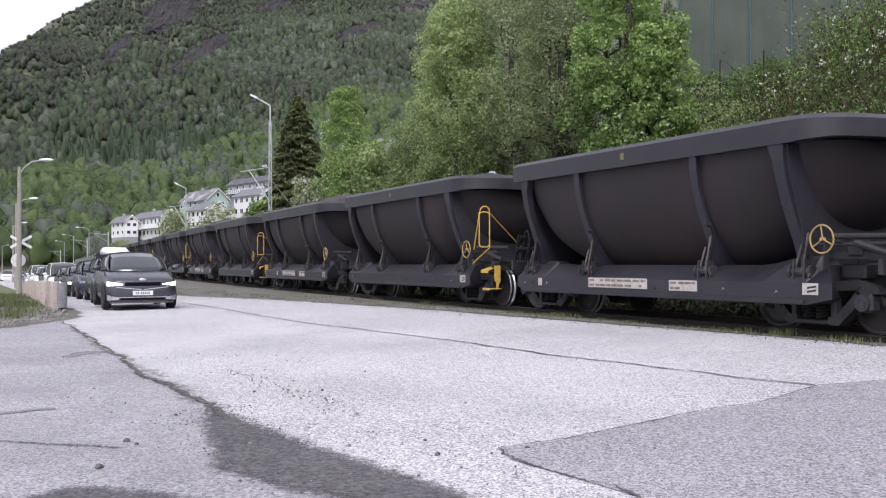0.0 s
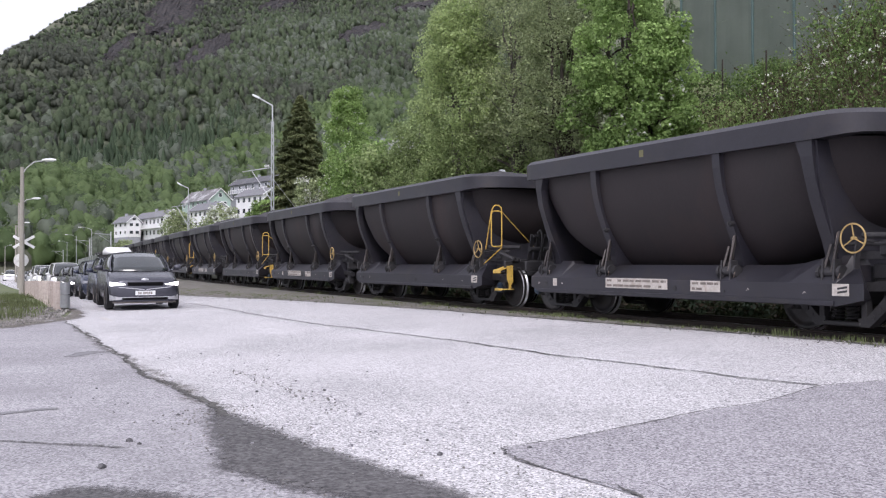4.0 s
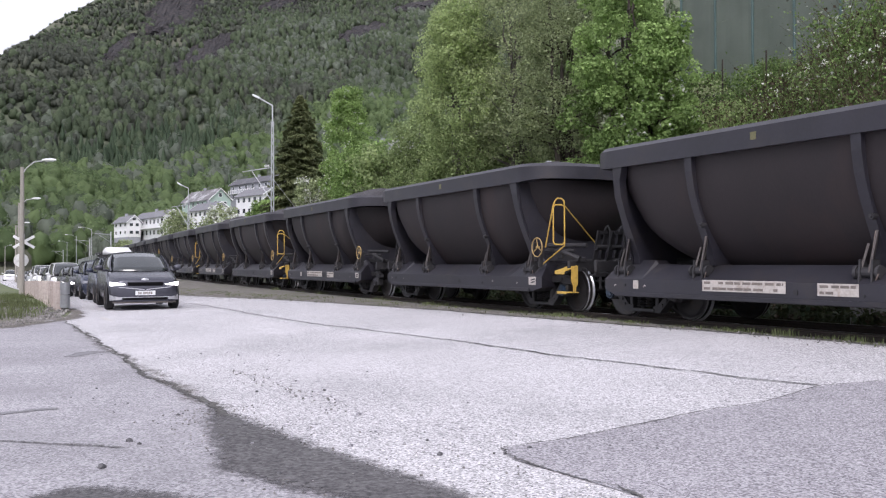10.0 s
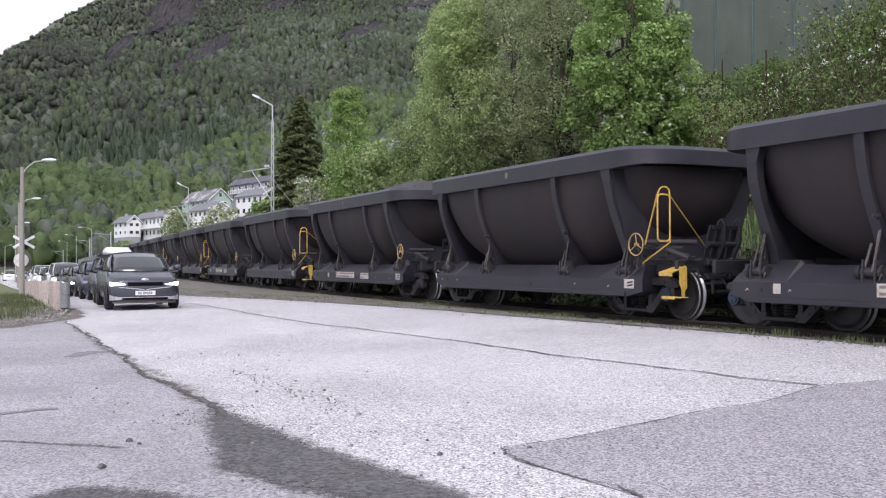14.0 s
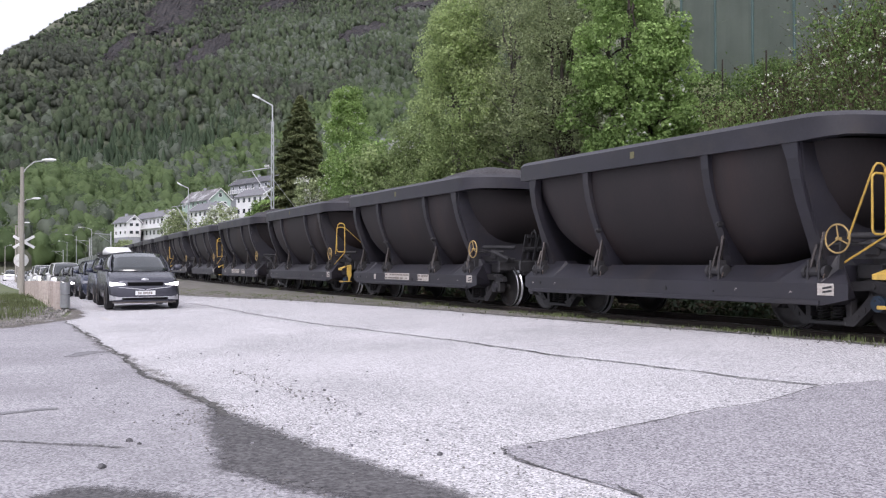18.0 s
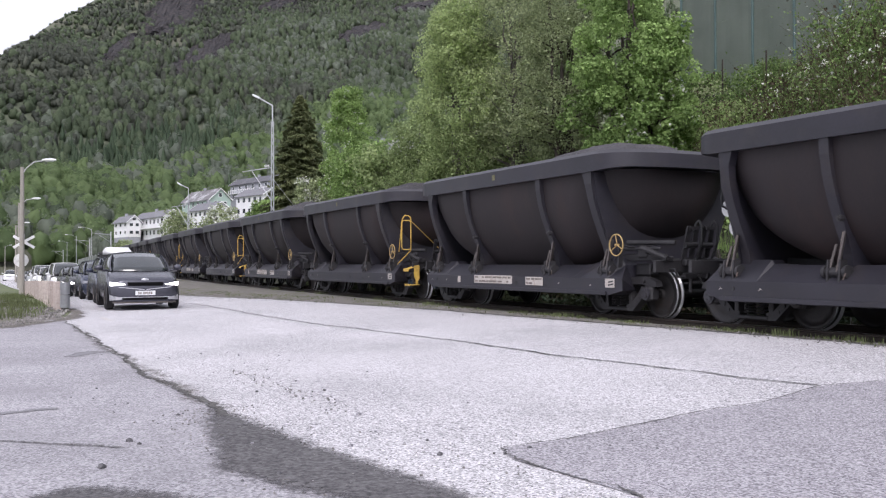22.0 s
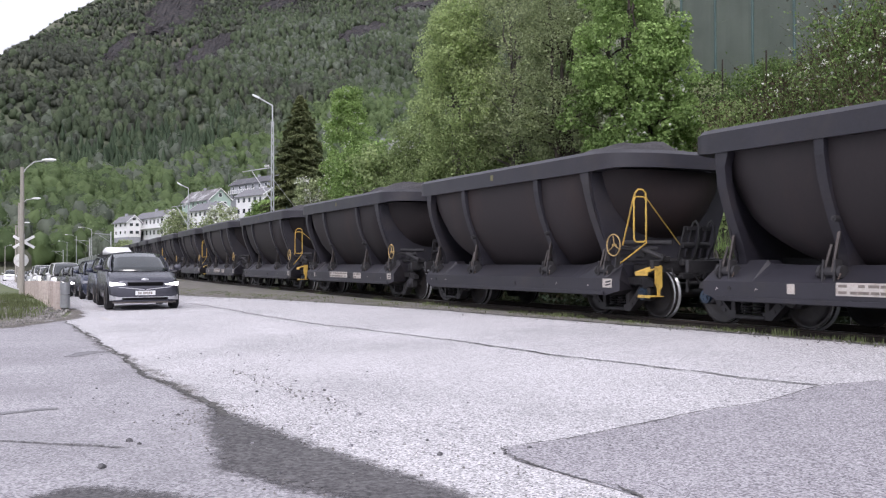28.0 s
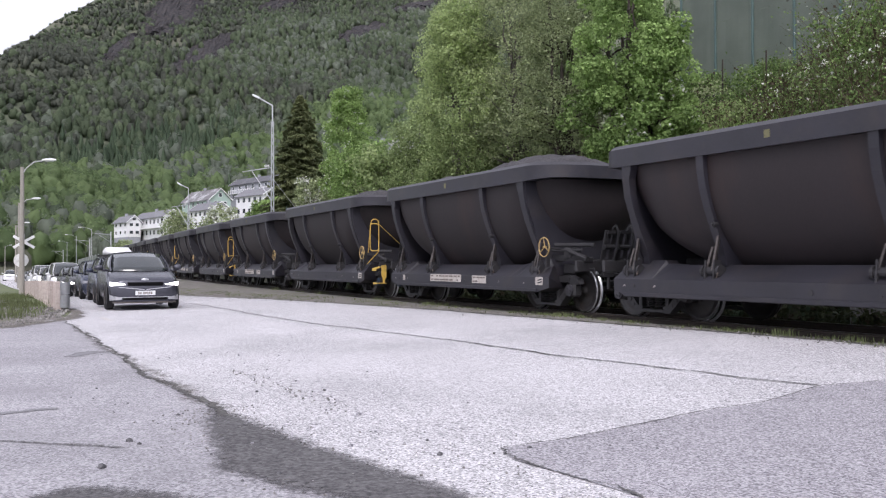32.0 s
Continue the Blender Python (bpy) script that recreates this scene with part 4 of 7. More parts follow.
    bar(bm, (3.9, -1.2, 1.42), (4.9, -0.9, 1.40), 0.045, 10)
    box(bm, 4.1, -1.14, 1.12, 4.35, -0.9, 1.36, 0.03)
    bar(bm, (4.3, -1.2, 1.32), (4.85, -1.05, 1.12), 0.05, 8)
    box(bm, 4.45, -1.1, 1.05, 4.8, -0.85, 1.16, 0.02)
    box(bm, 3.62, -1.1, 1.08, 4.85, -1.02, 1.20, 0.01)
    bar(bm, (3.62, -1.22, 1.30), (4.2, -1.1, 1.30), 0.018)
    part("brake_rigging", bm, M_IRON, w, "greasy brake levers and pipes")
    for yy, lean in ((-0.52, 0.20), (-0.16, 0.22)):
        bm = bmesh.new()
        for off in (-0.09, 0.09):
            bar(bm, (4.74, yy + off, 1.02), (4.74 + lean, yy + off, 1.70), 0, flat=(0.10, 0.035))
        for t in (0.12, 0.5, 0.95):
            bar(bm, (4.74 + lean * t, yy - 0.09, 1.02 + 0.68 * t), (4.74 + lean * t, yy + 0.09, 1.02 + 0.68 * t), 0, flat=(0.09, 0.07))
        bar(bm, (4.77 + lean * 0.5, yy - 0.13, 1.36), (4.77 + lean * 0.5, yy + 0.13, 1.36), 0.055, 10)
        box(bm, 4.72, yy - 0.12, 0.98, 4.88, yy + 0.12, 1.10, 0.02)
        part("release_lever", bm, M_IRON, w, "slotted leaning release lever")
        bm = bmesh.new()
        tube(bm, [(4.74 + lean, yy + 0.02, 1.60), (4.77 + lean, yy + 0.04, 1.76), (4.83 + lean, yy + 0.06, 1.80), (4.88 + lean, yy + 0.08, 1.70), (4.86 + lean, yy + 0.09, 1.40), (4.88, yy + 0.10, 1.05)], 0.022)
        part("air_pipe", bm, M_BLACKRUB, w, "looped black air pipe")
    for s in (-1, 1):
        bm = bmesh.new()
        tube(bm, [(s * 4.76, s * -0.92, 0.92), (s * 4.90, s * -0.92, 0.92), (s * 4.92, s * -0.90, 0.78), (s * 4.92, s * -0.3, 0.80), (s * 4.97, s * -0.15, 0.95)], 0.017)
        box(bm, s * 4.90 - 0.05, s * -0.58 - 0.14, 0.74, s * 4.90 + 0.05, s * -0.58 + 0.14, 0.84, 0.01)
        bar(bm, (s * 4.92, s * -0.58, 0.76), (s * 4.92, s * -0.58, 0.50), 0.03, 8)
        part("uncoupling_lever", bm, M_IRON, w, "bent uncoupling rod with a hanging valve")
    # locking gear along both sills
    for x in (-3.60, -1.62, 1.58, 3.55):
        for side in (-1, 1):
            g = shared("locking_gear", ME_CLEAT, w, pose(x, side * 1.42, 0.90, 0, 0, 0 if side < 0 else 180))
            bm = bmesh.new()
            bar(bm, (0.03, -0.03, 0), (0.13, 0.02, 0.58), 0, flat=(0.10, 0.03))
            bar(bm, (-0.12, -0.02, 0), (-0.03, 0.04, 0.40), 0, flat=(0.08, 0.03))
            part("strap", bm, M_STRAP, g, "leaning worn steel strap")
            if side < 0:
                bm = bmesh.new()
                bar(bm, (0.062, -0.047, 0.16), (0.118, -0.008, 0.57), 0, flat=(0.012, 0.014))
                bar(bm, (0.10, -0.03, -0.15), (0.22, -0.10, -0.02), 0, flat=(0.014, 0.012))
                part("worn_edge", bm, M_WORN, g, "bare rubbed edge of the strap")
    # bogies
    for bx in (-3.46, 3.46):
        bm = bmesh.new()
        box(bm, bx - 0.22, -0.95, 0.42, bx + 0.22, 0.95, 0.64, 0.03)
        bar(bm, (bx, 0, 0.6), (bx, 0, 0.8), 0.25, 16)
        bog = part("bolster", bm, M_IRON, w, "bogie bolster")
        for side in (-1, 1):
            shared("side_frame", ME_SIDE, bog, pose(bx, side * 1.02, 0.0))
            shared("spring", ME_SPRING, bog, pose(bx, side * 1.02, 0.20))
    for k, ax in enumerate(AXLES):
        bm = bmesh.new()
        bar(bm, (0, -1.05, 0), (0, 1.05, 0), 0.08, 12)
        axle = part("wheelset", bm, M_WHEEL, w, "wheelset with polished treads")
        axle.location = (ax, 0, 0.46)
        shared("wheel", ME_WHEEL, axle, pose(0, -0.735, 0))
        shared("wheel", ME_WHEEL, axle, pose(0, 0.735, 0, 0, 0, 180))
        for side in (-1, 1):
            shared("axlebox", ME_BLUEBOX if (k, kind) in ((0, "A"), (3, "B")) else ME_BRIGHTBOX if k in (0, 3) else ME_BOX, w, pose(ax, side * 1.04, 0.46, 0, 0, 0 if side < 0 else 180))
    # fittings on the near side
    hw = shared("handwheel", ME_HANDWHEEL, w, pose(4.03, -1.57, 1.37))
    hw["label"] = "ochre-painted brake handwheel"
    bm = bmesh.new()
    bar(bm, (4.03, -1.55, 1.37), (4.03, -1.1, 1.32), 0.02)
    bar(bm, (3.98, -1.45, 0.95), (4.03, -1.45, 1.40), 0, flat=(0.10, 0.03))
    part("handwheel_bracket", bm, M_IRON, w)
    hw = shared("handwheel", ME_HANDWHEEL, w, pose(-4.03, 1.62, 1.37, 0, 0, 180))
    hw["label"] = "ochre-painted brake handwheel"
    bm = bmesh.new()
    bar(bm, (-4.03, 1.58, 1.37), (-4.03, 1.1, 1.32), 0.02)
    bar(bm, (-3.98, 1.45, 0.95), (-4.03, 1.45, 1.40), 0, flat=(0.10, 0.03))
    part("handwheel_bracket", bm, M_IRON, w)
    # chalked ticks, a drain slot and bolt heads on the sill's face
    for x, z in ((-3.72, 0.60), (-2.9, 0.60), (2.1, 0.60), (3.18, 0.58)):
        bm = bmesh.new()
        prism(bm, [(x - 0.03, z), (x, z + 0.045), (x + 0.035, z + 0.02), (x + 0.03, z + 0.012), (x, z + 0.03), (x - 0.02, z)], lambda a, b: (a, -1.5525, b), (0, 0.002, 0))
        part("chalk_tick", bm, M_PLATE, w)
    for x, z, r in ((-3.45, 0.63, 0.035), (0.45, 0.60, 0.045), (1.60, 0.58, 0.02), (2.6, 0.50, 0.02), (-2.2, 0.50, 0.02)):
        bm = bmesh.new()
        bar(bm, (x, -1.562, z), (x, -1.55, z), r, 10)
        part("bolt", bm, M_IRON, w, "dark bolt head")
    sg = sign_plate("end_plate_sign", w, 3.67, 3.95, 0.57, 0.74, (0.0,), 3, "small white sign with slanted dark bars")
    for dz in (0.0, 0.055):
        bm = bmesh.new()
        prism(bm, [(3.76, 0.60 + dz), (3.92, 0.625 + dz), (3.92, 0.655 + dz), (3.76, 0.63 + dz)], lambda a, b: (a, -1.5615, b), (0, 0.002, 0))
        part("marking", bm, M_TRIM, sg)
    bm = bmesh.new()
    box(bm, -0.16, -1.806, 2.90, -0.05, -1.801, 3.02)
    part("rim_tag", bm, M_TAG, w, "faded yellow tag on the rim")
    if kind == "A":
        sign_plate("number_plate", w, -1.45, 0.27, 0.57, 0.755, (0.85, 0.85), 11, "long white lettered plate")
        sign_plate("data_plate", w, 0.84, 1.52, 0.56, 0.74, (0.75, 0.75), 12, "white lettered plate")
    else:
        bm = bmesh.new()
        r = 0.0155
        x, y0, y1 = 4.52, -1.48, -1.20
        loop = []
        for cy, cz, a0 in ((y1 - 0.08, 2.17, 0), (y0 + 0.08, 2.17, 90), (y0 + 0.08, 1.50, 180), (y1 - 0.08, 1.50, 270)):
            loop += [(x, cy + 0.08 * math.cos(radians(a0 + 18 * k)), cz + 0.08 * math.sin(radians(a0 + 18 * k))) for k in range(6)]
        tube(bm, loop + loop[:1], r)
        tube(bm, [(4.03, y0 + 0.12, 1.36), (x - 0.03, y0 + 0.02, 2.24), (x, y0 + 0.04, 2.33), (x, y0 + 0.10, 2.385), (x, y1 - 0.08, 2.385), (x, y1 - 0.01, 2.33), (x, y1, 2.17)], r)
        tube(bm, [(x, y1, 2.24), (x - 0.47, y1 + 1.30, 1.30)], r * 0.7)
        tube(bm, [(x, y1, 1.52), (x, y1, 1.40), (x - 0.62, y1 - 0.16, 1.0)], r)
        part("end_ladder", bm, M_YELLOW, w, "yellow tubular ladder and handrails")
        bm = bmesh.new()
        prism(bm, [(4.44, -1.39), (4.79, -1.39), (4.79, -1.08), (4.56, -1.08)], lambda a, b: (a, b, 0.855 + (b + 1.39) * 0.36), (0, 0, 0.02))
        box(bm, 4.44, -1.398, 0.80, 4.79, -1.384, 0.875, 0.005)
        prism(bm, [(-1.22, 0.97), (-1.06, 0.97), (-1.06, 0.60), (-1.11, 0.53), (-1.11, 0.43), (-1.17, 0.43), (-1.17, 0.56), (-1.22, 0.66)], lambda a, b: (4.775, a, b), (0.022, 0, 0))
        box(bm, 4.50, -1.38, 0.415, 4.84, -1.06, 0.435, 0.006)
        box(bm, 4.50, -1.388, 0.398, 4.84, -1.374, 0.450, 0.004)
        part("yellow_step", bm, M_YELLOW, w, "yellow shunter's step over the axlebox")
    if kind == "B":
        for x, z, y0 in ((-4.36, 1.65, -0.50), (-4.53, 1.98, -0.50), (-4.62, 2.30, -0.30)):
            bm = bmesh.new()
            bar(bm, (x, y0, z), (x, 0.62, z), 0.150, 24)
            for yy in (y0 + 0.12, 0.40):
                bar(bm, (x, yy - 0.02, z), (x, yy + 0.02, z), 0.157, 24)
            drum = part("air_drum", bm, M_PAINT, w, "dark air drum across the wagon's end")
            bm = bmesh.new()
            bar(bm, (x, y0 - 0.006, z), (x, y0 + 0.004, z), 0.148, 24)
            bar(bm, (x, y0 - 0.04, z), (x, y0 - 0.006, z), 0.146, 24, 0.148)
            part("drum_head", bm, M_DISC, drum, "white domed drum head")
            bm = bmesh.new()
            bar(bm, (x, y0 - 0.07, z), (x, y0 - 0.035, z), 0.03, 8)
            part("plug", bm, M_IRON, drum)
        bm = bmesh.new()
        bar(bm, (-4.12, -0.25, 1.40), (-4.46, -0.25, 2.50), 0, flat=(0.08, 0.05))
        bar(bm, (-4.12, 0.35, 1.40), (-4.46, 0.35, 2.50), 0, flat=(0.08, 0.05))
        part("drum_bracket", bm, M_IRON, w)
        bm = bmesh.new()
        tube(bm, [(-4.53, -0.56, 1.98), (-4.58, -0.62, 2.02), (-4.62, -0.60, 2.16), (-4.70, -0.50, 2.26), (-4.80, -0.42, 2.18)], 0.02)
        part("air_pipe", bm, M_BLACKRUB, w)
    bm = bmesh.new()
    pts = [(-4.66, -0.2, 2.1), (-4.72, -0.1, 1.9), (-4.7, 0.0, 1.4), (-4.75, 0.1, 1.0)]
    tube(bm, pts, 0.02)
    part("air_hose", bm, M_BLACKRUB, w)
    return w


WAGON_A, WAGON_B = ore_wagon("A"), ore_wagon("B")
WAGONS = {0: WAGON_A, 1: WAGON_B}
for k in list(range(-5, 0)) + list(range(2, 17)):
    WAGONS[k] = copy_thing(WAGON_A if k % 2 == 0 else WAGON_B, Matrix())
for k, w in WAGONS.items():
    rng = random.Random(100 + k)
    ore_load(w, 40 + k, 0.60 if k == 0 else 0.55 if k == 1 else 0.64 if k == 2 else rng.choice((0.38, 0.45, 0.52)), 1.9 if k == 0 else 2.7 if k == 1 else rng.uniform(1.6, 2.6))
    if k % 2 == 0:
        left = -2.30 if k == 0 else -3.20
        sign_plate("small_plate", w, left, left + 0.14, 0.57, 0.72, (0.0,), 13, "small white plate")
    if k != 0:
        bm = bmesh.new()
        prism(bm, [(0.30 * math.cos(math.pi * i / 12), 0.30 * math.sin(math.pi * i / 12)) for i in range(13)] + [(-0.30, -0.35), (0.30, -0.35)], lambda a, b: (-0.5 + a, 1.68, 3.52 + b), (0, 0.05, 0))
        part("rim_guard", bm, M_LAMP if k % 3 == 0 else M_GALV, w, "pale half-round plate on the far rim")

# ---- the wooded mountainside ----
HX, HR = Vector((-0.8703, 0.4926)), Vector((0.4926, 0.8703))


def bearing(b, r):
    """Ground place at range r, b radians to the right of the line of sight."""
    d = HX * math.cos(b) + HR * math.sin(b)
    return d.x * r, d.y * r


def foot(b):
    return 330 + 60 * math.sin(3 * b + 1) + (0 if b < 0 else -60 * b)


def ridge_tan(b):
    """Steepness at which the crest shows."""
    t = math.tan(b)
    return 0.212 + 0.60 * (t + 0.483) + 0.004 * noise.noise((b * 60, 0, 0)) + 0.006 * noise.noise((b * 17, 4, 0))


def hill_z(b, r):
    q = max(0.0, r - foot(b))
    x, y = bearing(b, r)
    z = q * 0.27 + q * q * 0.00016
    z += 16 * noise.noise((x * 0.006, y * 0.006, 2)) * min(1, q / 150) + 5 * noise.noise((x * 0.02, y * 0.02, 5)) * min(1, q / 60)
    return z


# dark crags: bearing and steepness where they show, half-width, half-height, lean
CRAGS = [(-0.284, 0.266, 0.036, 0.021, 0.55), (-0.254, 0.222, 0.034, 0.015, 0.5), (-0.292, 0.205, 0.018, 0.005, 0.4), (-0.238, 0.234, 0.018, 0.008, 0.7), (-0.170, 0.284, 0.030, 0.008, 0.4), (-0.086, 0.252, 0.034, 0.009, 0.30), (-0.34, 0.222, 0.020, 0.009, 0.8), (-0.30, 0.246, 0.02, 0.004, 0.6), (-0.03, 0.280, 0.03, 0.006, 0.2)]


def crag_at(b, e):
    """How deep inside a crag this spot lies: above nought is bare rock."""
    best = -1.0
    for cb, ce, hw, hh, lean in CRAGS:
        u = (b - cb) / hw
        w = (e - ce - lean * (b - cb)) / hh
        best = max(best, 1.0 - u * u - w * w)
    return best + 0.9 * noise.noise((b * 70, e * 160, 3)) + 0.5 * noise.noise((b * 190, e * 400, 8)) - 0.26


def build_mountain():
    bs = span(-1.1, 1.1, 0.02)
    rs = [230, 280, 320] + span(345, 900, 15) + span(930, 1700, 40)
    bm = bmesh.new()
    rows = []
    for b in bs:
        row = []
        for r in rs:
            z = hill_z(b, r)
            top = ridge_tan(b) * r
            x, y = bearing(b, r)
            if z > top:
                z = top - (z - top) * 0.3
            row.append((x, y, z - 2.0 + (-3 if r < 330 else 0)))
        rows.append(row)
    sheet(bm, rows)
    bmesh.ops.recalc_face_normals(bm, faces=bm.faces)
    if sum(f.normal.z for f in bm.faces) < 0:
        bmesh.ops.reverse_faces(bm, faces=bm.faces)
    for f in bm.faces:
        f.smooth = True
    ob = mesh_object("mountain", bm, M_SLOPE)
    tagged(ob, "steep wooded mountainside with dark crags", "mountain", kind="structure")
    # crags stand out of the slope
    for cb, ce, hw, hh, lean in CRAGS:
        bm = bmesh.new()
        rows = []
        n, m = 26, 12
        for i in range(n + 1):
            u = -1 + 2 * i / n
            b = cb + hw * u
            row = []
            for j in range(m + 1):
                w = -1 + 2 * j / m
                e = ce + lean * (b - cb) + hh * w * math.sqrt(max(0.02, 1 - u * u)) + 0.3 * hh * noise.noise((b * 120, w, 7))
                r = 345.0
                while hill_z(b, r) / r < e and r < 1700:
                    r += 5
                x, y = bearing(b, r - 4 - 4 * (1 - u * u) * (1 - w * w) - 3 * noise.noise((b * 200, e * 200, 1)) - 3 * noise.noise((b * 500, e * 500, 4)))
                row.append((x, y, e * (r - 8) + 1.05))
            rows.append(row)
        sheet(bm, rows)
        bmesh.ops.recalc_face_normals(bm, faces=bm.faces)
        part("crag", bm, M_ROCK, ob, "dark fractured rock face")


LOW_U, LOW_V = [-0.55, -0.48, -0.28, -0.11, 0.0, 0.3], [0.075, 0.083, 0.112, 0.172, 0.198, 0.24]
HIGH_U, HIGH_V = [-0.55, -0.48, -0.36, -0.27, -0.17, 0.0, 0.3], [0.10, 0.130, 0.198, 0.245, 0.268, 0.285, 0.32]


def build_forest():
    """Crowns on the slope, each a lumpy leafy dome with loose leaves round it; fresh green woods
    below, greyer mixed woods across the middle, a stand of spruces between, low scrub on the heights."""
    rng = np.random.default_rng(3)
    mats = (M_FOREST, M_FOREST2, M_FIR, M_HEATH, M_FOREST3)
    cs, ns, sz, wh, bv, bk = [], [], [], [], [], []
    bm = bmesh.new()
    bmesh.ops.create_icosphere(bm, subdivisions=1, radius=1)
    ball = np.array([v.co[:] for v in bm.verts])
    faces = [[v.index for v in f.verts] for f in bm.faces]
    bm.free()
    domes = []
    for q in range(16):
        lump = np.array([0.85 + 0.60 * noise.noise((p[0] * 1.4 + q * 9, p[1] * 1.4, p[2] * 1.4)) + 0.45 * noise.noise((p[0] * 3.2 + q * 5, p[1] * 3.2, p[2] * 3.2)) for p in ball])
        domes.append(ball * lump[:, None])
    bm = bmesh.new()
    bmesh.ops.create_icosphere(bm, subdivisions=2, radius=1)
    full = np.array([v.co[:] for v in bm.verts])
    full_faces = np.array([[v.index for v in f.verts] for f in bm.faces])
    bm.free()
    big = []
    for q in range(14):
        lump = np.array([0.86 + 0.55 * noise.noise((p[0] * 1.5 + q * 9, p[1] * 1.5, p[2] * 1.5)) + 0.50 * noise.noise((p[0] * 3.4 + q * 5, p[1] * 3.4, p[2] * 3.4)) for p in full])
        big.append(full * lump[:, None])
    nbv, nbk = [], []
    done = 0
    while done < 24000:
        b = rng.uniform(-0.50, 0.16) if rng.random() < 0.96 else rng.uniform(0.16, 0.5)
        r = math.sqrt(rng.uniform(325 ** 2, 1480 ** 2))
        if r < foot(b) - 10:
            continue
        z = hill_z(b, r)
        e = z / r
        if e > ridge_tan(b) - 0.003 or e > 0.34:
            continue
        done += 1
        x, y = bearing(b, r)
        if crag_at(b, e) > 0:
            continue
        wide_patch = noise.noise((x * 0.009, y * 0.009, 9))
        patch = wide_patch + 0.7 * noise.noise((x * 0.035, y * 0.035, 2))
        u, v = math.tan(b), e / math.cos(b)
        above_low = v - float(np.interp(u, LOW_U, LOW_V)) + 0.016 * patch
        above_high = v - float(np.interp(u, HIGH_U, HIGH_V)) + 0.02 * patch
        h = rng.uniform(6.5, 12.5)
        w = h * rng.uniform(0.22, 0.36)
        if above_high > 0:
            kind = 3 if rng.random() < 0.55 + 0.5 * patch else 4
            h, w = h * rng.uniform(0.5, 0.8), w * rng.uniform(0.75, 1.05)
        elif above_low > 0:
            pick = rng.random() + 0.55 * patch
            kind = 1 if pick > 0.80 else 4 if pick > 0.18 else 3
            if kind == 1:
                w *= 1.2
            if -0.42 < u < -0.22 and above_low < 0.034 + 0.012 * patch and rng.random() < 0.8:
                kind = 2
        else:
            kind = 0 if rng.random() + 0.4 * patch < 0.80 else 1
            if rng.random() < 0.10:
                kind = 4
            w *= 1.25
        if rng.random() < 0.012:
            kind = 2
        if e > ridge_tan(b) - 0.014:
            h, w = h * 0.55, w * 0.8
        k = 100 if r < 450 else 60 if r < 620 else 36 if r < 900 else 20
        d = rng.normal(size=(k, 3))
        d /= np.linalg.norm(d, axis=1)[:, None]
        d[:, 2] = np.abs(d[:, 2]) * 1.05 - 0.1
        near = r < 620
        dome = big[rng.integers(len(big))] if near else domes[rng.integers(len(domes))]
        if kind == 2:
            h, w = h * 1.25, h * 0.20
            dome = dome * (1.05 - 0.95 * np.clip(dome[:, 2:3] * 0.5 + 0.5, 0, 1)) * np.array([1.5, 1.5, 0]) + dome * np.array([0, 0, 1])
            d = d * (1.05 - 0.9 * np.clip(d[:, 2:3], 0, 1)) * np.array([1, 1, 0]) + d * np.array([0, 0, 1])
        turn = rng.uniform(0, 6.28)
        ca, sa = math.cos(turn), math.sin(turn)
        dome = np.stack([dome[:, 0] * ca - dome[:, 1] * sa, dome[:, 0] * sa + dome[:, 1] * ca, dome[:, 2]], 1)
        at = np.array([x, y, z - 1.5 + h * 0.36])
        if near:
            nbv.append(dome * np.array([w, w, h * 0.58]) * 0.88 + at)
            nbk.append(np.full(len(full_faces), kind))
        else:
            bv.append(dome * np.array([w, w, h * 0.58]) * 0.93 + at)
            bk.append(np.full(len(faces), kind))
        cs.append(d * np.array([w, w, h * 0.58]) * rng.uniform(0.74, 1.06, (k, 1)) + at)
        ns.append(d + rng.normal(size=(k, 3)) * 0.30 + np.array([0, 0, 0.25]))
        sz.append(np.full(k, w * (0.15 if r < 450 else 0.19 if r < 620 else 0.30)))
        wh.append(np.full(k, kind))
    me = cards("far_forest", np.concatenate(cs), np.concatenate(ns), np.concatenate(sz), None, 1.1, 0.2, 5, mats, np.concatenate(wh))
    tagged(new("far_leaves", me), "ragged outer leaves of the woods on the mountainside", "forest", kind="stuff")
    for name, groups, kinds, tri in (("far_forest", bv, bk, np.array(faces)), ("near_forest", nbv, nbk, full_faces)):
        pts = np.concatenate(groups)
        nt, nv, nf = len(groups), len(groups[0]), len(tri)
        idx = (tri[None] + (np.arange(nt) * nv)[:, None, None]).reshape(-1)
        me = bpy.data.meshes.new(name)
        me.vertices.add(len(pts))
        me.vertices.foreach_set("co", pts.ravel())
        me.loops.add(len(idx))
        me.loops.foreach_set("vertex_index", idx)
        me.polygons.add(nt * nf)
        me.polygons.foreach_set("loop_start", np.arange(nt * nf) * 3)
        for m in mats:
            me.materials.append(m)
        me.polygons.foreach_set("material_index", np.concatenate(kinds).astype(int))
        me.polygons.foreach_set("use_smooth", np.ones(nt * nf, bool))
        me.update(calc_edges=True)
        tagged(new(name, me), "dense birch woods with dark spruces on the mountainside", "forest", kind="stuff")


build_mountain()
build_forest()

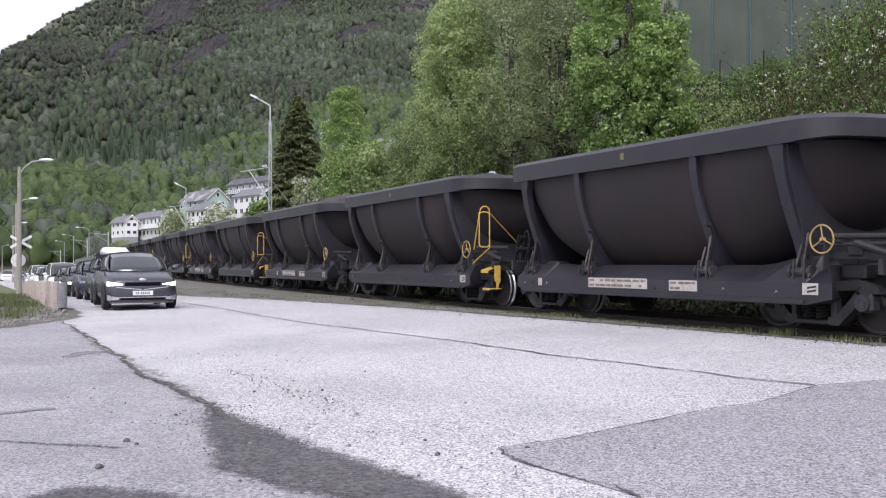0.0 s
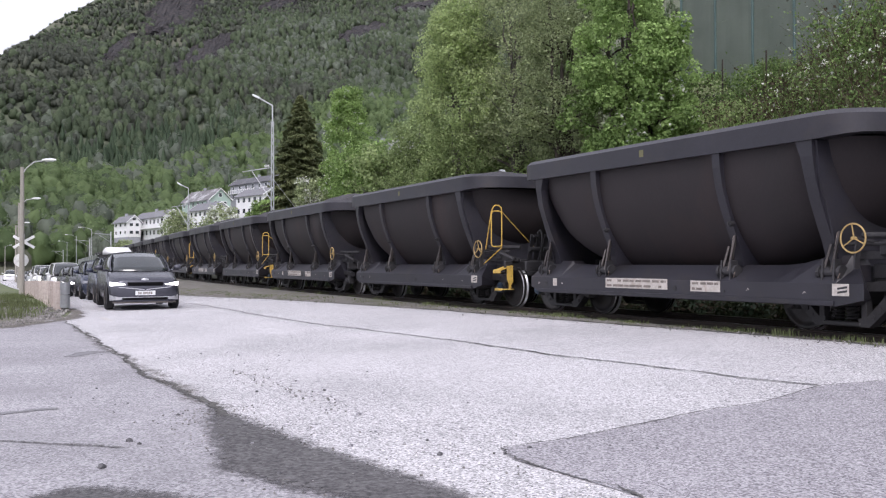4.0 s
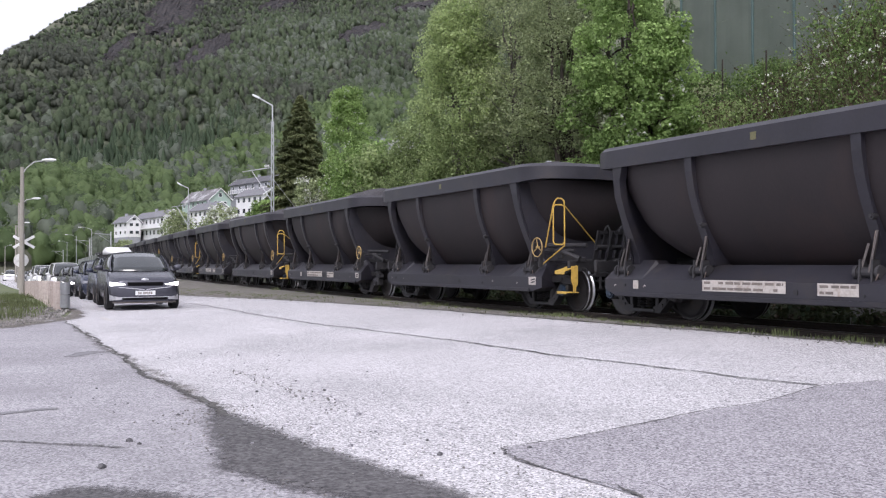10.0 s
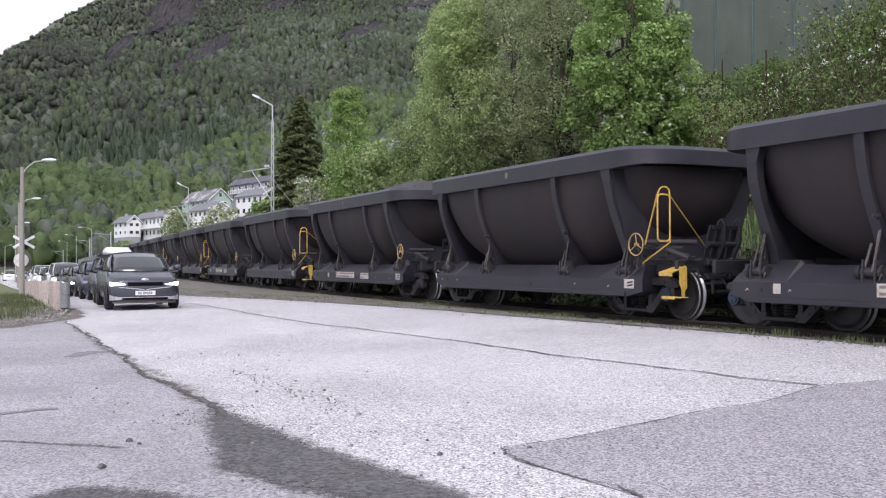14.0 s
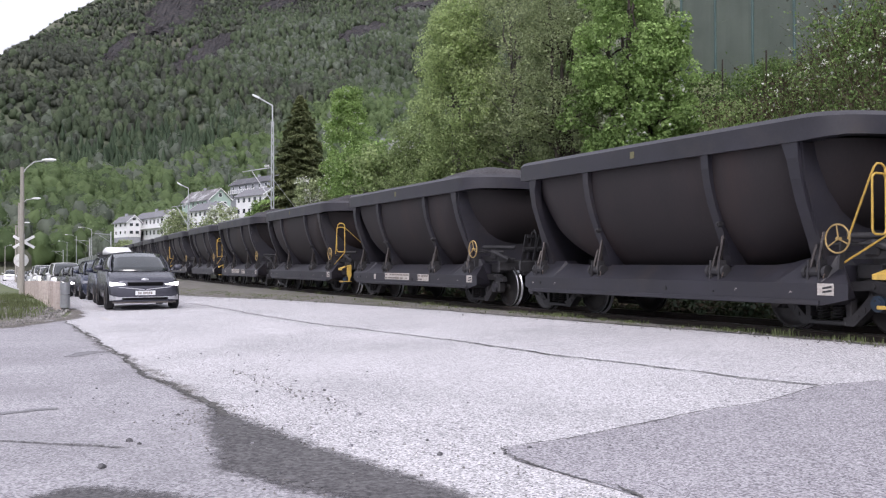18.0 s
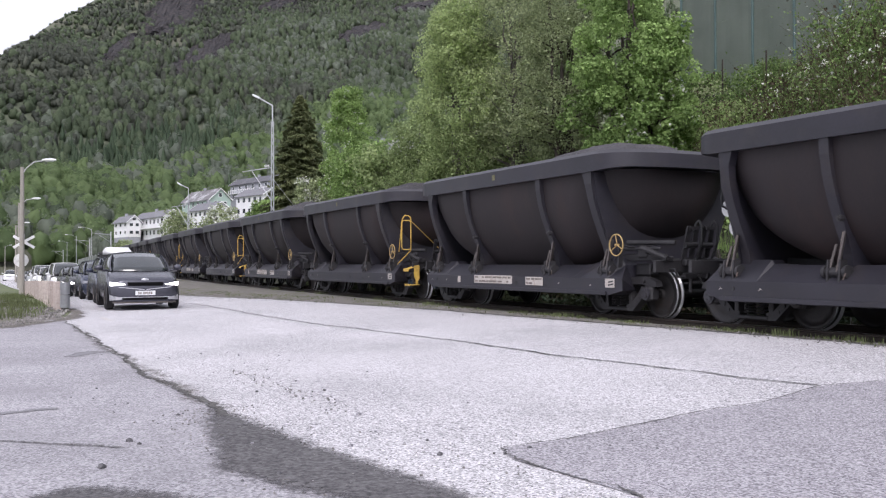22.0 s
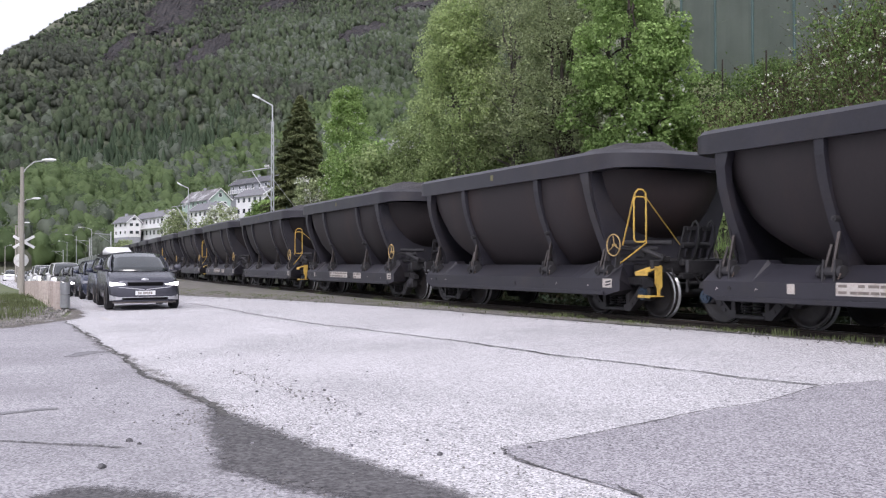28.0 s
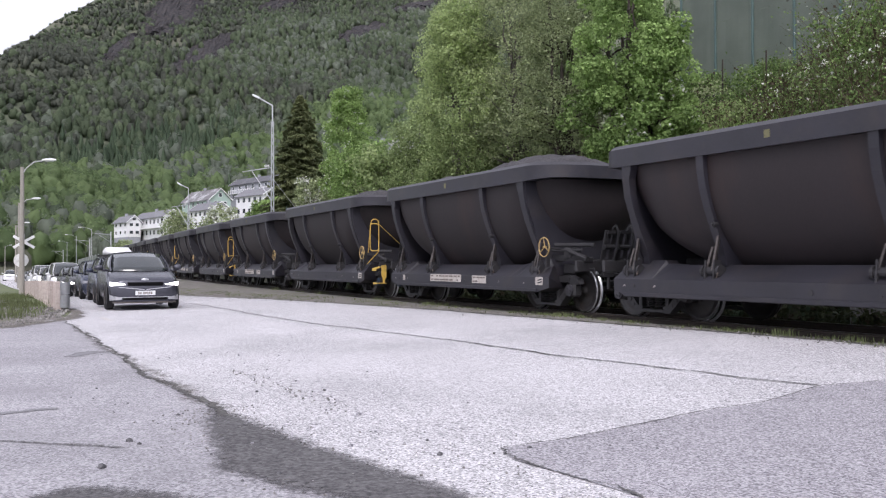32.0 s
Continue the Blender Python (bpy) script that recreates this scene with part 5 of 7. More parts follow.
# ---- trees and undergrowth on the bank ----
def limb(bm, a, b, r0, r1, n=6, sag=0.0, seed=0):
    """A tapering, slightly crooked branch."""
    a, b = Vector(a), Vector(b)
    rows = []
    d = b - a
    side = d.orthogonal().normalized()
    other = d.cross(side).normalized()
    for i in range(6):
        t = i / 5
        c = a + d * t + side * (0.06 * d.length * noise.noise((t * 3, seed, 0))) + other * (0.06 * d.length * noise.noise((t * 3, seed, 5))) + Vector((0, 0, sag * t * (1 - t)))
        r = r0 + (r1 - r0) * t
        rows.append([c + (side * math.cos(2 * math.pi * k / n) + other * math.sin(2 * math.pi * k / n)) * r for k in range(n)])
    vs = sheet(bm, rows, close=True)
    bm.faces.new(vs[-1])


def leafy_tree(x, y, height, wide, mat, bark, label, leaf=0.16, leaves=16000, seed=1, stems=2, droop=0.2, clumps=70, bottom=0.12, name="tree", blossom=0.0, squeeze=1.0, taper=0.0):
    """Trunk, limbs and a crown of many small leaves gathered in uneven clumps."""
    rng = random.Random(seed)
    nr = np.random.default_rng(seed)
    z0 = ground_z(x, y) - 0.1
    tree = thing(name, label, name, at=pose(x, y, z0))
    bm = bmesh.new()
    tips = []
    for s in range(stems):
        a = rng.uniform(0, 6.28)
        top = Vector((0.22 * wide * math.cos(a) * (stems > 1), 0.22 * wide * math.sin(a) * (stems > 1), height * rng.uniform(0.78, 0.95)))
        r = 0.011 * height + 0.03
        limb(bm, (0.12 * math.cos(a) * (stems > 1), 0.12 * math.sin(a) * (stems > 1), 0), top, r, 0.015, 8, 0, seed + s)
        for k in range(16):
            t = rng.uniform(0.15, 0.95)
            base = top * t
            ang = rng.uniform(0, 6.28)
            reach = wide * (1.05 - 0.75 * abs(t - 0.35)) * rng.uniform(0.55, 1.0)
            tip = base + Vector((math.cos(ang) * reach, math.sin(ang) * reach * squeeze, reach * rng.uniform(0.1, 0.6)))
            limb(bm, base, tip, r * (1 - t) * 0.5 + 0.012, 0.006, 5, 0, seed + 31 * s + k)
            tips += [tip, base.lerp(tip, 0.65)]
    part("trunk", bm, bark, tree, "slender branching trunk")
    cl = []
    for k in range(clumps):
        u = rng.random()
        zc = height * (bottom + (1 - bottom) * u)
        prof = (math.sin(math.pi * min(1, 0.12 + 0.88 * (1 - u))) ** 0.6) * (1.0 - 0.35 * u) * (1.0 - taper * u) + 0.08
        ang = rng.uniform(0, 6.28)
        rr = wide * prof * math.sqrt(rng.uniform(0.15, 1.0)) * (1 + 0.25 * noise.noise((ang, u * 4, seed)))
        cl.append((rr * math.cos(ang), rr * math.sin(ang) * squeeze, zc, rng.uniform(0.35, 0.75) * wide * 0.36))
    cl += [(q.x, q.y, q.z, wide * 0.2) for q in tips if q.z < height]
    cl = np.array(cl)
    pick = nr.choice(len(cl), leaves, p=cl[:, 3] ** 2 / (cl[:, 3] ** 2).sum())
    d = nr.normal(size=(leaves, 3))
    d /= np.linalg.norm(d, axis=1)[:, None]
    rad = nr.uniform(0.35, 1.0, (leaves, 1)) ** 0.5
    pts = cl[pick, :3] + d * rad * cl[pick, 3:4] * np.array([1, 1, 0.85])
    pts[:, 2] -= droop * (nr.random(leaves) ** 2)
    nn = d * 0.7 + nr.normal(size=(leaves, 3)) * 0.6 + np.array([0, 0, 0.5])
    kw = dict(mats=(mat, M_BLOSSOM), which=(nr.random(leaves) < blossom * (nr.random(len(cl))[pick] < 0.35) * 2.5)) if blossom else {}
    me = cards("crown", pts, nn, leaf, mat, 0.75, 0.2, seed, **kw)
    shared("crown", me, tree)
    return tree


def spruce(x, y, height, wide, seed):
    rng = np.random.default_rng(seed)
    z0 = ground_z(x, y) - 0.1
    tree = thing("spruce_tree", "tall dark green spruce tree on the bank", "tree", at=pose(x, y, z0))
    bm = bmesh.new()
    limb(bm, (0, 0, 0), (0, 0, height), 0.16, 0.02, 8, 0, seed)
    pts, nn, sz = [], [], []
    for k in range(230):
        t = k / 230
        z = height * (0.06 + 0.93 * t)
        a = k * 2.4 + rng.uniform(-0.4, 0.4)
        reach = wide * (1 - t) ** 0.72 * rng.uniform(0.75, 1.1) + 0.12
        tip = Vector((math.cos(a) * reach, math.sin(a) * reach, z - 0.28 * reach))
        limb(bm, (0, 0, z), tip, 0.03 * (1 - t) + 0.008, 0.004, 4, 0, k)
        m = int(60 + 150 * (1 - t))
        q = rng.random(m) ** 0.7
        side = rng.normal(size=m) * 0.34 * reach * (1.1 - q)
        pts.append(np.stack([np.cos(a) * reach * q - np.sin(a) * side, np.sin(a) * reach * q + np.cos(a) * side, z - 0.28 * reach * q ** 1.3 - rng.random(m) * 0.22 + 0.06], 1))
        nn.append(np.stack([np.cos(a) * 0.5 + rng.normal(size=m) * 0.3, np.sin(a) * 0.5 + rng.normal(size=m) * 0.3, 1 + 0 * q], 1))
    part("trunk", bm, M_DARKBARK, tree)
    me = cards("crown", np.concatenate(pts), np.concatenate(nn), 0.27, M_SPRUCE, 0.5, 0.35, seed)
    shared("crown", me, tree)


def thicket(name, spots, mats, weights, leaf, label, seed, per=520, kind="stuff", category="shrubs"):
    """Low undergrowth: leaf clumps on short hidden stems, spread over the bank."""
    rng = np.random.default_rng(seed)
    cs, ns, wh = [], [], []
    for x, y, w, h in spots:
        z = ground_z(x, y)
        k = int(per * w * h)
        d = rng.normal(size=(k, 3))
        d /= np.linalg.norm(d, axis=1)[:, None]
        rad = rng.uniform(0.3, 1.0, (k, 1)) ** 0.6
        q = d * rad * np.array([w * 0.62, w * 0.62, h * 0.55]) + np.array([x, y, z + h * 0.42])
        cs.append(q)
        ns.append(d * 0.6 + rng.normal(size=(k, 3)) * 0.6 + np.array([0, 0, 0.5]))
        main = rng.choice(len(mats), p=weights)
        pick = rng.choice(len(mats), k, p=weights)
        wh.append(np.where(rng.random(k) < 0.75, main, pick))
    me = cards(name, np.concatenate(cs), np.concatenate(ns), leaf, None, 0.8, 0.2, seed, mats, np.concatenate(wh))
    return tagged(new(name, me), label, category, kind=kind)


def wands(name, spots, mats, weights, leaf, label, seed, stems=34, per=20):
    """Airy shrubs: thin upright wands with small leaves and blossom scattered along them."""
    rng = np.random.default_rng(seed)
    vs, fs, cs, wh = [], [], [], []
    for x, y, w, h in spots:
        z = ground_z(x, y)
        lead = rng.choice(len(mats), p=weights)
        for _ in range(stems):
            bx, by = x + rng.normal() * w * 0.3, y + rng.normal() * w * 0.3
            hh = h * rng.uniform(0.6, 1.25)
            lx, ly = rng.normal() * 0.32 * hh, rng.normal() * 0.32 * hh
            base = np.array([bx, by, z - 0.1])
            path = [base + np.array([lx * t * t, ly * t * t, hh * t]) + rng.normal(size=3) * 0.03 for t in (0, 0.35, 0.7, 1.0)]
            a = rng.uniform(0, 3.14)
            side = np.array([math.cos(a), math.sin(a), 0])
            i = len(vs)
            for q, r in zip(path, (0.014, 0.011, 0.008, 0.004)):
                vs += [tuple(q - side * r), tuple(q + side * r)]
            fs += [(i, i + 1, i + 3, i + 2), (i + 2, i + 3, i + 5, i + 4), (i + 4, i + 5, i + 7, i + 6)]
            flower = rng.random() < 0.5
            for t in rng.uniform(0.2, 1.05, per):
                q = base + np.array([lx * t * t, ly * t * t, hh * t]) + rng.normal(size=3) * 0.11
                cs.append(q)
                k = rng.choice(len(mats), p=weights)
                if k == 3 and not flower:
                    k = 0
                wh.append(lead if rng.random() < 0.55 and lead != 3 else k)
    cs = np.array(cs)
    me = cards(name, cs, rng.normal(size=cs.shape) + np.array([0, 0, 0.5]), leaf, None, 0.7, 0.2, seed, mats, wh)
    ob = tagged(new(name, me), label, "shrubs", kind="stuff")
    me = bpy.data.meshes.new("twigs")
    me.from_pydata(vs, [], fs)
    me.materials.append(M_TWIG)
    shared("twigs", me, ob)
    return ob


def blades(name, spots, label, seed, mats=None, tall=0.3, category="grass"):
    """Tufts of grass: thin upright bent blades."""
    rng = np.random.default_rng(seed)
    vs, fs = [], []
    for x, y, spread, n, h in spots:
        for _ in range(n):
            px, py = x + rng.normal() * spread, y + rng.normal() * spread
            z = ground_z(px, py)
            hh = h * rng.uniform(0.5, 1.2)
            a = rng.uniform(0, 6.28)
            lean = hh * rng.uniform(0.1, 0.6)
            w = 0.006 + 0.006 * rng.random()
            dx, dy = math.cos(a), math.sin(a)
            i = len(vs)
            vs += [(px - dy * w, py + dx * w, z - 0.02), (px + dy * w, py - dx * w, z - 0.02), (px + dx * lean * 0.4 + dy * w * 0.7, py + dy * lean * 0.4 - dx * w * 0.7, z + hh * 0.65),
                   (px + dx * lean * 0.4 - dy * w * 0.7, py + dy * lean * 0.4 + dx * w * 0.7, z + hh * 0.65), (px + dx * lean, py + dy * lean, z + hh)]
            fs += [(i, i + 1, i + 2, i + 3), (i + 3, i + 2, i + 4)]
    me = bpy.data.meshes.new(name)
    me.from_pydata(vs, [], fs)
    me.materials.append(M_GRASS if mats is None else mats)
    return tagged(new(name, me), label, category, kind="stuff")


def build_bank():
    leafy_tree(-34.1, 20.2, 10.4, 2.65, M_LEAF, M_BARK, "leafy birch with fresh yellow-green spring leaves on the bank", 0.105, 56000, 11, 3, clumps=190, name="birch_tree", taper=0.3)
    leafy_tree(-36.6, 20.0, 6.2, 2.1, M_LEAF, M_BARK, "young birch with fresh yellow-green leaves before the taller one", 0.09, 26000, 41, 3, clumps=110, bottom=0.0, name="birch_tree", blossom=0.05)
    leafy_tree(-32.2, 22.0, 10.4, 2.8, M_LEAF3, M_BARK, "tall thin-leaved willow with bare twigs on the bank", 0.10, 34000, 12, 4, clumps=170, name="willow_tree")
    leafy_tree(-29.0, 21.8, 9.5, 2.3, M_LEAF3, M_DARKBARK, "tall greyish willow with thin young leaves on the bank", 0.10, 26000, 13, 4, clumps=130, name="willow_tree")
    leafy_tree(-22.3, 19.4, 9.6, 2.0, M_LEAF2, M_DARKBARK, "broad bright green leafy tree on the bank", 0.12, 30000, 14, 3, clumps=64, name="rowan_tree")
    leafy_tree(-21.5, 19.7, 6.4, 1.35, M_LEAF2, M_DARKBARK, "lower bright green tree with gaps in its crown", 0.12, 12000, 15, 2, name="rowan_tree", bottom=0.0, blossom=0.04)
    leafy_tree(-24.6, 20.9, 9.0, 1.7, M_LEAF2, M_DARKBARK, "slender bright green rowan among the others", 0.115, 19000, 35, 2, name="rowan_tree", bottom=0.1)
    leafy_tree(-60.9, 26.6, 8.6, 2.2, M_LEAF2, M_BARK, "slender young birch, fresh green, on the bank", 0.13, 30000, 16, 1, clumps=170, bottom=0.05, name="birch_tree", blossom=0.04, taper=0.35)
    leafy_tree(-52.5, 24.2, 4.6, 2.4, M_LEAF2, M_BARK, "low bright green bush on the bank", 0.18, 8000, 17, 3, name="bush", bottom=0.0)
    leafy_tree(-46.0, 22.6, 4.4, 2.4, M_LEAF, M_BARK, "low yellow-green bush on the bank", 0.18, 8000, 18, 3, name="bush", bottom=0.0)
    leafy_tree(-62.5, 24.4, 4.0, 1.6, M_LEAF3, M_BARK, "pale bush with white blossom on the bank", 0.16, 6000, 19, 3, name="bush", bottom=0.0, blossom=0.25)
    spruce(-72.6, 27.4, 10.7, 3.5, 20)
    leafy_tree(-79.0, 27.5, 3.4, 1.5, M_LEAF2, M_BARK, "low green bush below the spruce", 0.2, 5000, 21, 3, name="bush", bottom=0.0)
    leafy_tree(-108.5, 31.0, 6.0, 2.6, M_LEAF3, M_BARK, "pale bush with white blossom before the houses", 0.26, 6000, 22, 3, name="bush", bottom=0.0, blossom=0.3)
    leafy_tree(-132, 31.2, 7.2, 2.7, M_LEAF3, M_BARK, "greyish willow before the houses", 0.26, 6000, 23, 3, name="bush", bottom=0.0, blossom=0.1)
    leafy_tree(-167, 30.8, 5.2, 2.8, M_LEAF3, M_BARK, "greyish willow bush below the houses", 0.3, 5000, 24, 3, name="bush", bottom=0.0)
    leafy_tree(-88, 29.0, 4.0, 1.7, M_LEAF2, M_BARK, "green bush beside the mast", 0.22, 4500, 25, 3, name="bush", bottom=0.0)
    rng = random.Random(8)
    spots = []
    for _ in range(300):
        x = rng.uniform(-75, -8)
        v = rng.uniform(5.0, 12.5)
        spots.append((x, track_y(x) + v, rng.uniform(0.7, 1.6), rng.uniform(0.6, 1.6) * (1.0 if x > -26 else 1.3)))
    thicket("bank_undergrowth", spots, (M_LEAF2, M_LEAF, M_LEAF3, M_TWIG), (0.42, 0.28, 0.12, 0.18), 0.11, "tangled green undergrowth and old stalks on the bank", 9, 240)
    spots = []
    for _ in range(70):
        x = rng.uniform(-22.6, -14.0)
        tall = x > -19.9
        v = rng.uniform(8.0, 12.2 if tall else 10.5)
        spots.append((x, track_y(x) + v, rng.uniform(0.8, 1.5), rng.uniform(1.0, 2.3) if tall else rng.uniform(0.5, 1.1)))
    shrubs = wands("blossom_shrubs", spots, (M_SHRUB, M_TWIG, M_LEAF2, M_BLOSSOM), (0.42, 0.32, 0.18, 0.08), 0.08, "brown-twigged shrubs with scattered white blossom on the bank", 10)
    spots = [(-17.4, 24.3, 1.5, 2.4), (-16.9, 23.6, 1.4, 2.2), (-16.2, 24.5, 1.8, 2.8), (-18.4, 25.2, 1.4, 2.2), (-16.4, 22.6, 1.2, 1.8)]
    wands("blossom_shrubs", spots, (M_SHRUB, M_TWIG, M_LEAF2, M_BLOSSOM), (0.52, 0.18, 0.18, 0.12), 0.10, "green shrub with clusters of white blossom on the bank", 12, 60, 34)
    # larger white blossom clusters on the shrubs' tips
    nr = np.random.default_rng(77)
    cs = []
    for _ in range(46):
        x = nr.uniform(-20.2, -15.2)
        y = track_y(x) + nr.uniform(9.2, 11.8)
        c = np.array([x, y, ground_z(x, y) + nr.uniform(0.7, 2.3)])
        cs.append(c + nr.normal(size=(int(nr.integers(3, 9)), 3)) * 0.07)
    cs = np.concatenate(cs)
    me = cards("blossom", cs, nr.normal(size=cs.shape), 0.09, M_BLOSSOM, 1.0, 0.2, 78)
    shared("blossom", me, shrubs)
    spots = []
    for _ in range(46):
        x = rng.uniform(-27.5, -19.0)
        spots.append((x, track_y(x) + rng.uniform(10.6, 14.4), rng.uniform(0.7, 1.3), rng.uniform(0.5, 1.1)))
    thicket("crest_undergrowth", spots, (M_SHRUB, M_LEAF2, M_TWIG), (0.6, 0.25, 0.15), 0.09, "green undergrowth along the foot of the windbreak net", 19, 420)
    # grass: verge tufts, bank foot and the strip behind the crash barrier
    g = []
    for _ in range(330):
        x = -4 - 66 * rng.random() ** 0.8
        g.append((x, min(track_y(x) - rng.uniform(0.95, 1.7), road_right(x) + rng.uniform(0.1, 1.6)), 0.14, rng.randint(6, 16), rng.uniform(0.025, 0.07)))
    for x in (-21.7, -21.4, -20.9, -16.9, -16.6, -15.6, -15.3, -14.7, -13.3, -12.9, -11.6, -10.9, -10.6, -10.3, -9.6, -13.8, -8.7, -8.2, -24.5, -25.3, -28.0, -31, -33.5, -37):
        g.append((x, track_y(x) - rng.uniform(1.25, 1.45), 0.13, rng.randint(22, 44), rng.uniform(0.05, 0.13)))
    blades("verge_grass", g, "small tufts of grass and weeds along the rail", 4, M_VERGEGRASS)
    g = []
    for _ in range(190):
        x = rng.uniform(-62, -23.4)
        y = road_left(x) - 0.75 - abs(rng.gauss(0, 1)) * 1.3
        g.append((x, y, 0.3, rng.randint(14, 34), rng.uniform(0.05, 0.24)))
    blades("barrier_grass", g, "patchy unmown grass behind the crash barrier", 6, M_VERGEGRASS)
    g = []
    for _ in range(520):
        x = rng.uniform(-25.5, -12.5)
        g.append((x, track_y(x) + rng.uniform(4.2, 11.5), 0.3, 34, rng.uniform(0.14, 0.36)))
    blades("bank_grass", g, "bright green spring grass on the bank", 16, M_SHRUB)
    # low weeds whose dark colours stand for the shade behind the wagons
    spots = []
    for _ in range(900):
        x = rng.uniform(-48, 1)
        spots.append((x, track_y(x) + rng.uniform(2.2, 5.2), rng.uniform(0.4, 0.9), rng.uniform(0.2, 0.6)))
    thicket("bank_weeds", spots, (M_WEED, M_FIR, M_TWIG), (0.62, 0.18, 0.20), 0.10, "low weeds at the foot of the bank, shade put into their dark colour", 14, 500)


build_bank()

# ---- masts, lamps, barrier, signs ----
def lattice_mast(x, y, top, lamp_z, rz, label, arm=True):
    z0 = ground_z(x, y) - 0.2
    m = thing("catenary_mast", label, "mast", "masts along the track", pose(x, y, z0, 0, 0, rz))
    h = top - z0
    for sx in (-1, 1):
        bm = bmesh.new()
        bar(bm, (sx * 0.15, 0, 0), (sx * 0.075, 0, h), 0, flat=(0.055, 0.06))
        part("upright", bm, M_GALV, m)
    bm = bmesh.new()
    n = int(h / 0.55)
    for i in range(n):
        a, b = i / n, (i + 1) / n
        wa, wb = 0.15 - 0.075 * a, 0.15 - 0.075 * b
        s = 1 if i % 2 else -1
        bar(bm, (s * wa, 0.02, a * h), (-s * wb, 0.02, b * h), 0, flat=(0.035, 0.02))
    part("lacing", bm, M_GALV, m, "zigzag lacing bars")
    lz = lamp_z - z0
    bm = bmesh.new()
    tube(bm, [(0, 0, h - 0.3), (0, 0, h + (lz - h) * 0.55), (0.05, 0, h + (lz - h) * 0.62), (1.35, 0, lz)], 0.045)
    part("lamp_arm", bm, M_GALV, m)
    bm = bmesh.new()
    prism(bm, [(1.2, -0.10), (1.75, -0.08), (1.85, 0), (1.75, 0.08), (1.2, 0.10)], lambda a, b: (a, b, lz - 0.05 + (a - 1.35) * 0.45), (0, 0, 0.11))
    part("lamp_head", bm, M_LAMP, m, "pale lamp housing")
    if arm:
        cz = 7.1 - z0
        bm = bmesh.new()
        bar(bm, (0.1, 0, cz), (2.75, 0.0, cz - 0.12), 0.035)
        bar(bm, (0.1, 0, cz - 2.1), (1.9, 0, cz - 0.1), 0.03)
        part("cantilever", bm, M_GALV, m, "tubular arm over the track")
        for i in range(3):
            bm = bmesh.new()
            for k in range(3):
                bar(bm, (0.35 + 0.16 * i, 0, cz + 0.06 + 0.05 * k), (0.35 + 0.16 * i, 0, cz + 0.09 + 0.05 * k), 0.05, 8)
            part("insulator", bm, M_WHITE, m)
        bm = bmesh.new()
        bar(bm, (-0.1, 0, cz - 0.8), (-0.5, -2.8, cz - 3.6), 0.018)
        part("stay", bm, M_GALV, m, "sloping stay wire")
    return m


def street_lamp(x, y, top, reach, rz, wood, label, arm_rise=0.35, group="street lamps along the road"):
    z0 = ground_z(x, y) - 0.1
    m = thing("street_lamp", label, "lamp", group, pose(x, y, z0, 0, 0, rz))
    h = top - z0
    bm = bmesh.new()
    bar(bm, (0, 0, 0), (0, 0, h), 0.15 if wood else 0.08, 12, 0.10 if wood else 0.055)
    part("pole", bm, M_POLEWOOD if wood else M_GALV, m)
    bm = bmesh.new()
    tube(bm, [(0.05, 0, h - 0.35), (0.25, 0, h - 0.05), (reach * 0.55, 0, h + arm_rise * 0.8), (reach, 0, h + arm_rise)], 0.035)
    part("arm", bm, M_GALV, m)
    bm = bmesh.new()
    rows = []
    for t, w, k in ((0, 0.06, 0.05), (0.25, 0.13, 0.09), (0.7, 0.15, 0.10), (1.0, 0.05, 0.04)):
        rows.append([(reach - 0.1 + 0.8 * t, w * math.cos(a), h + arm_rise + 0.03 + k * math.sin(a)) for a in [2 * math.pi * i / 10 for i in range(10)]])
    vs = sheet(bm, rows, close=True)
    bm.faces.new(vs[0])
    bm.faces.new(vs[-1])
    bmesh.ops.recalc_face_normals(bm, faces=bm.faces)
    part("lamp_head", bm, M_LAMP, m, "pale cobra-head housing")
    return m


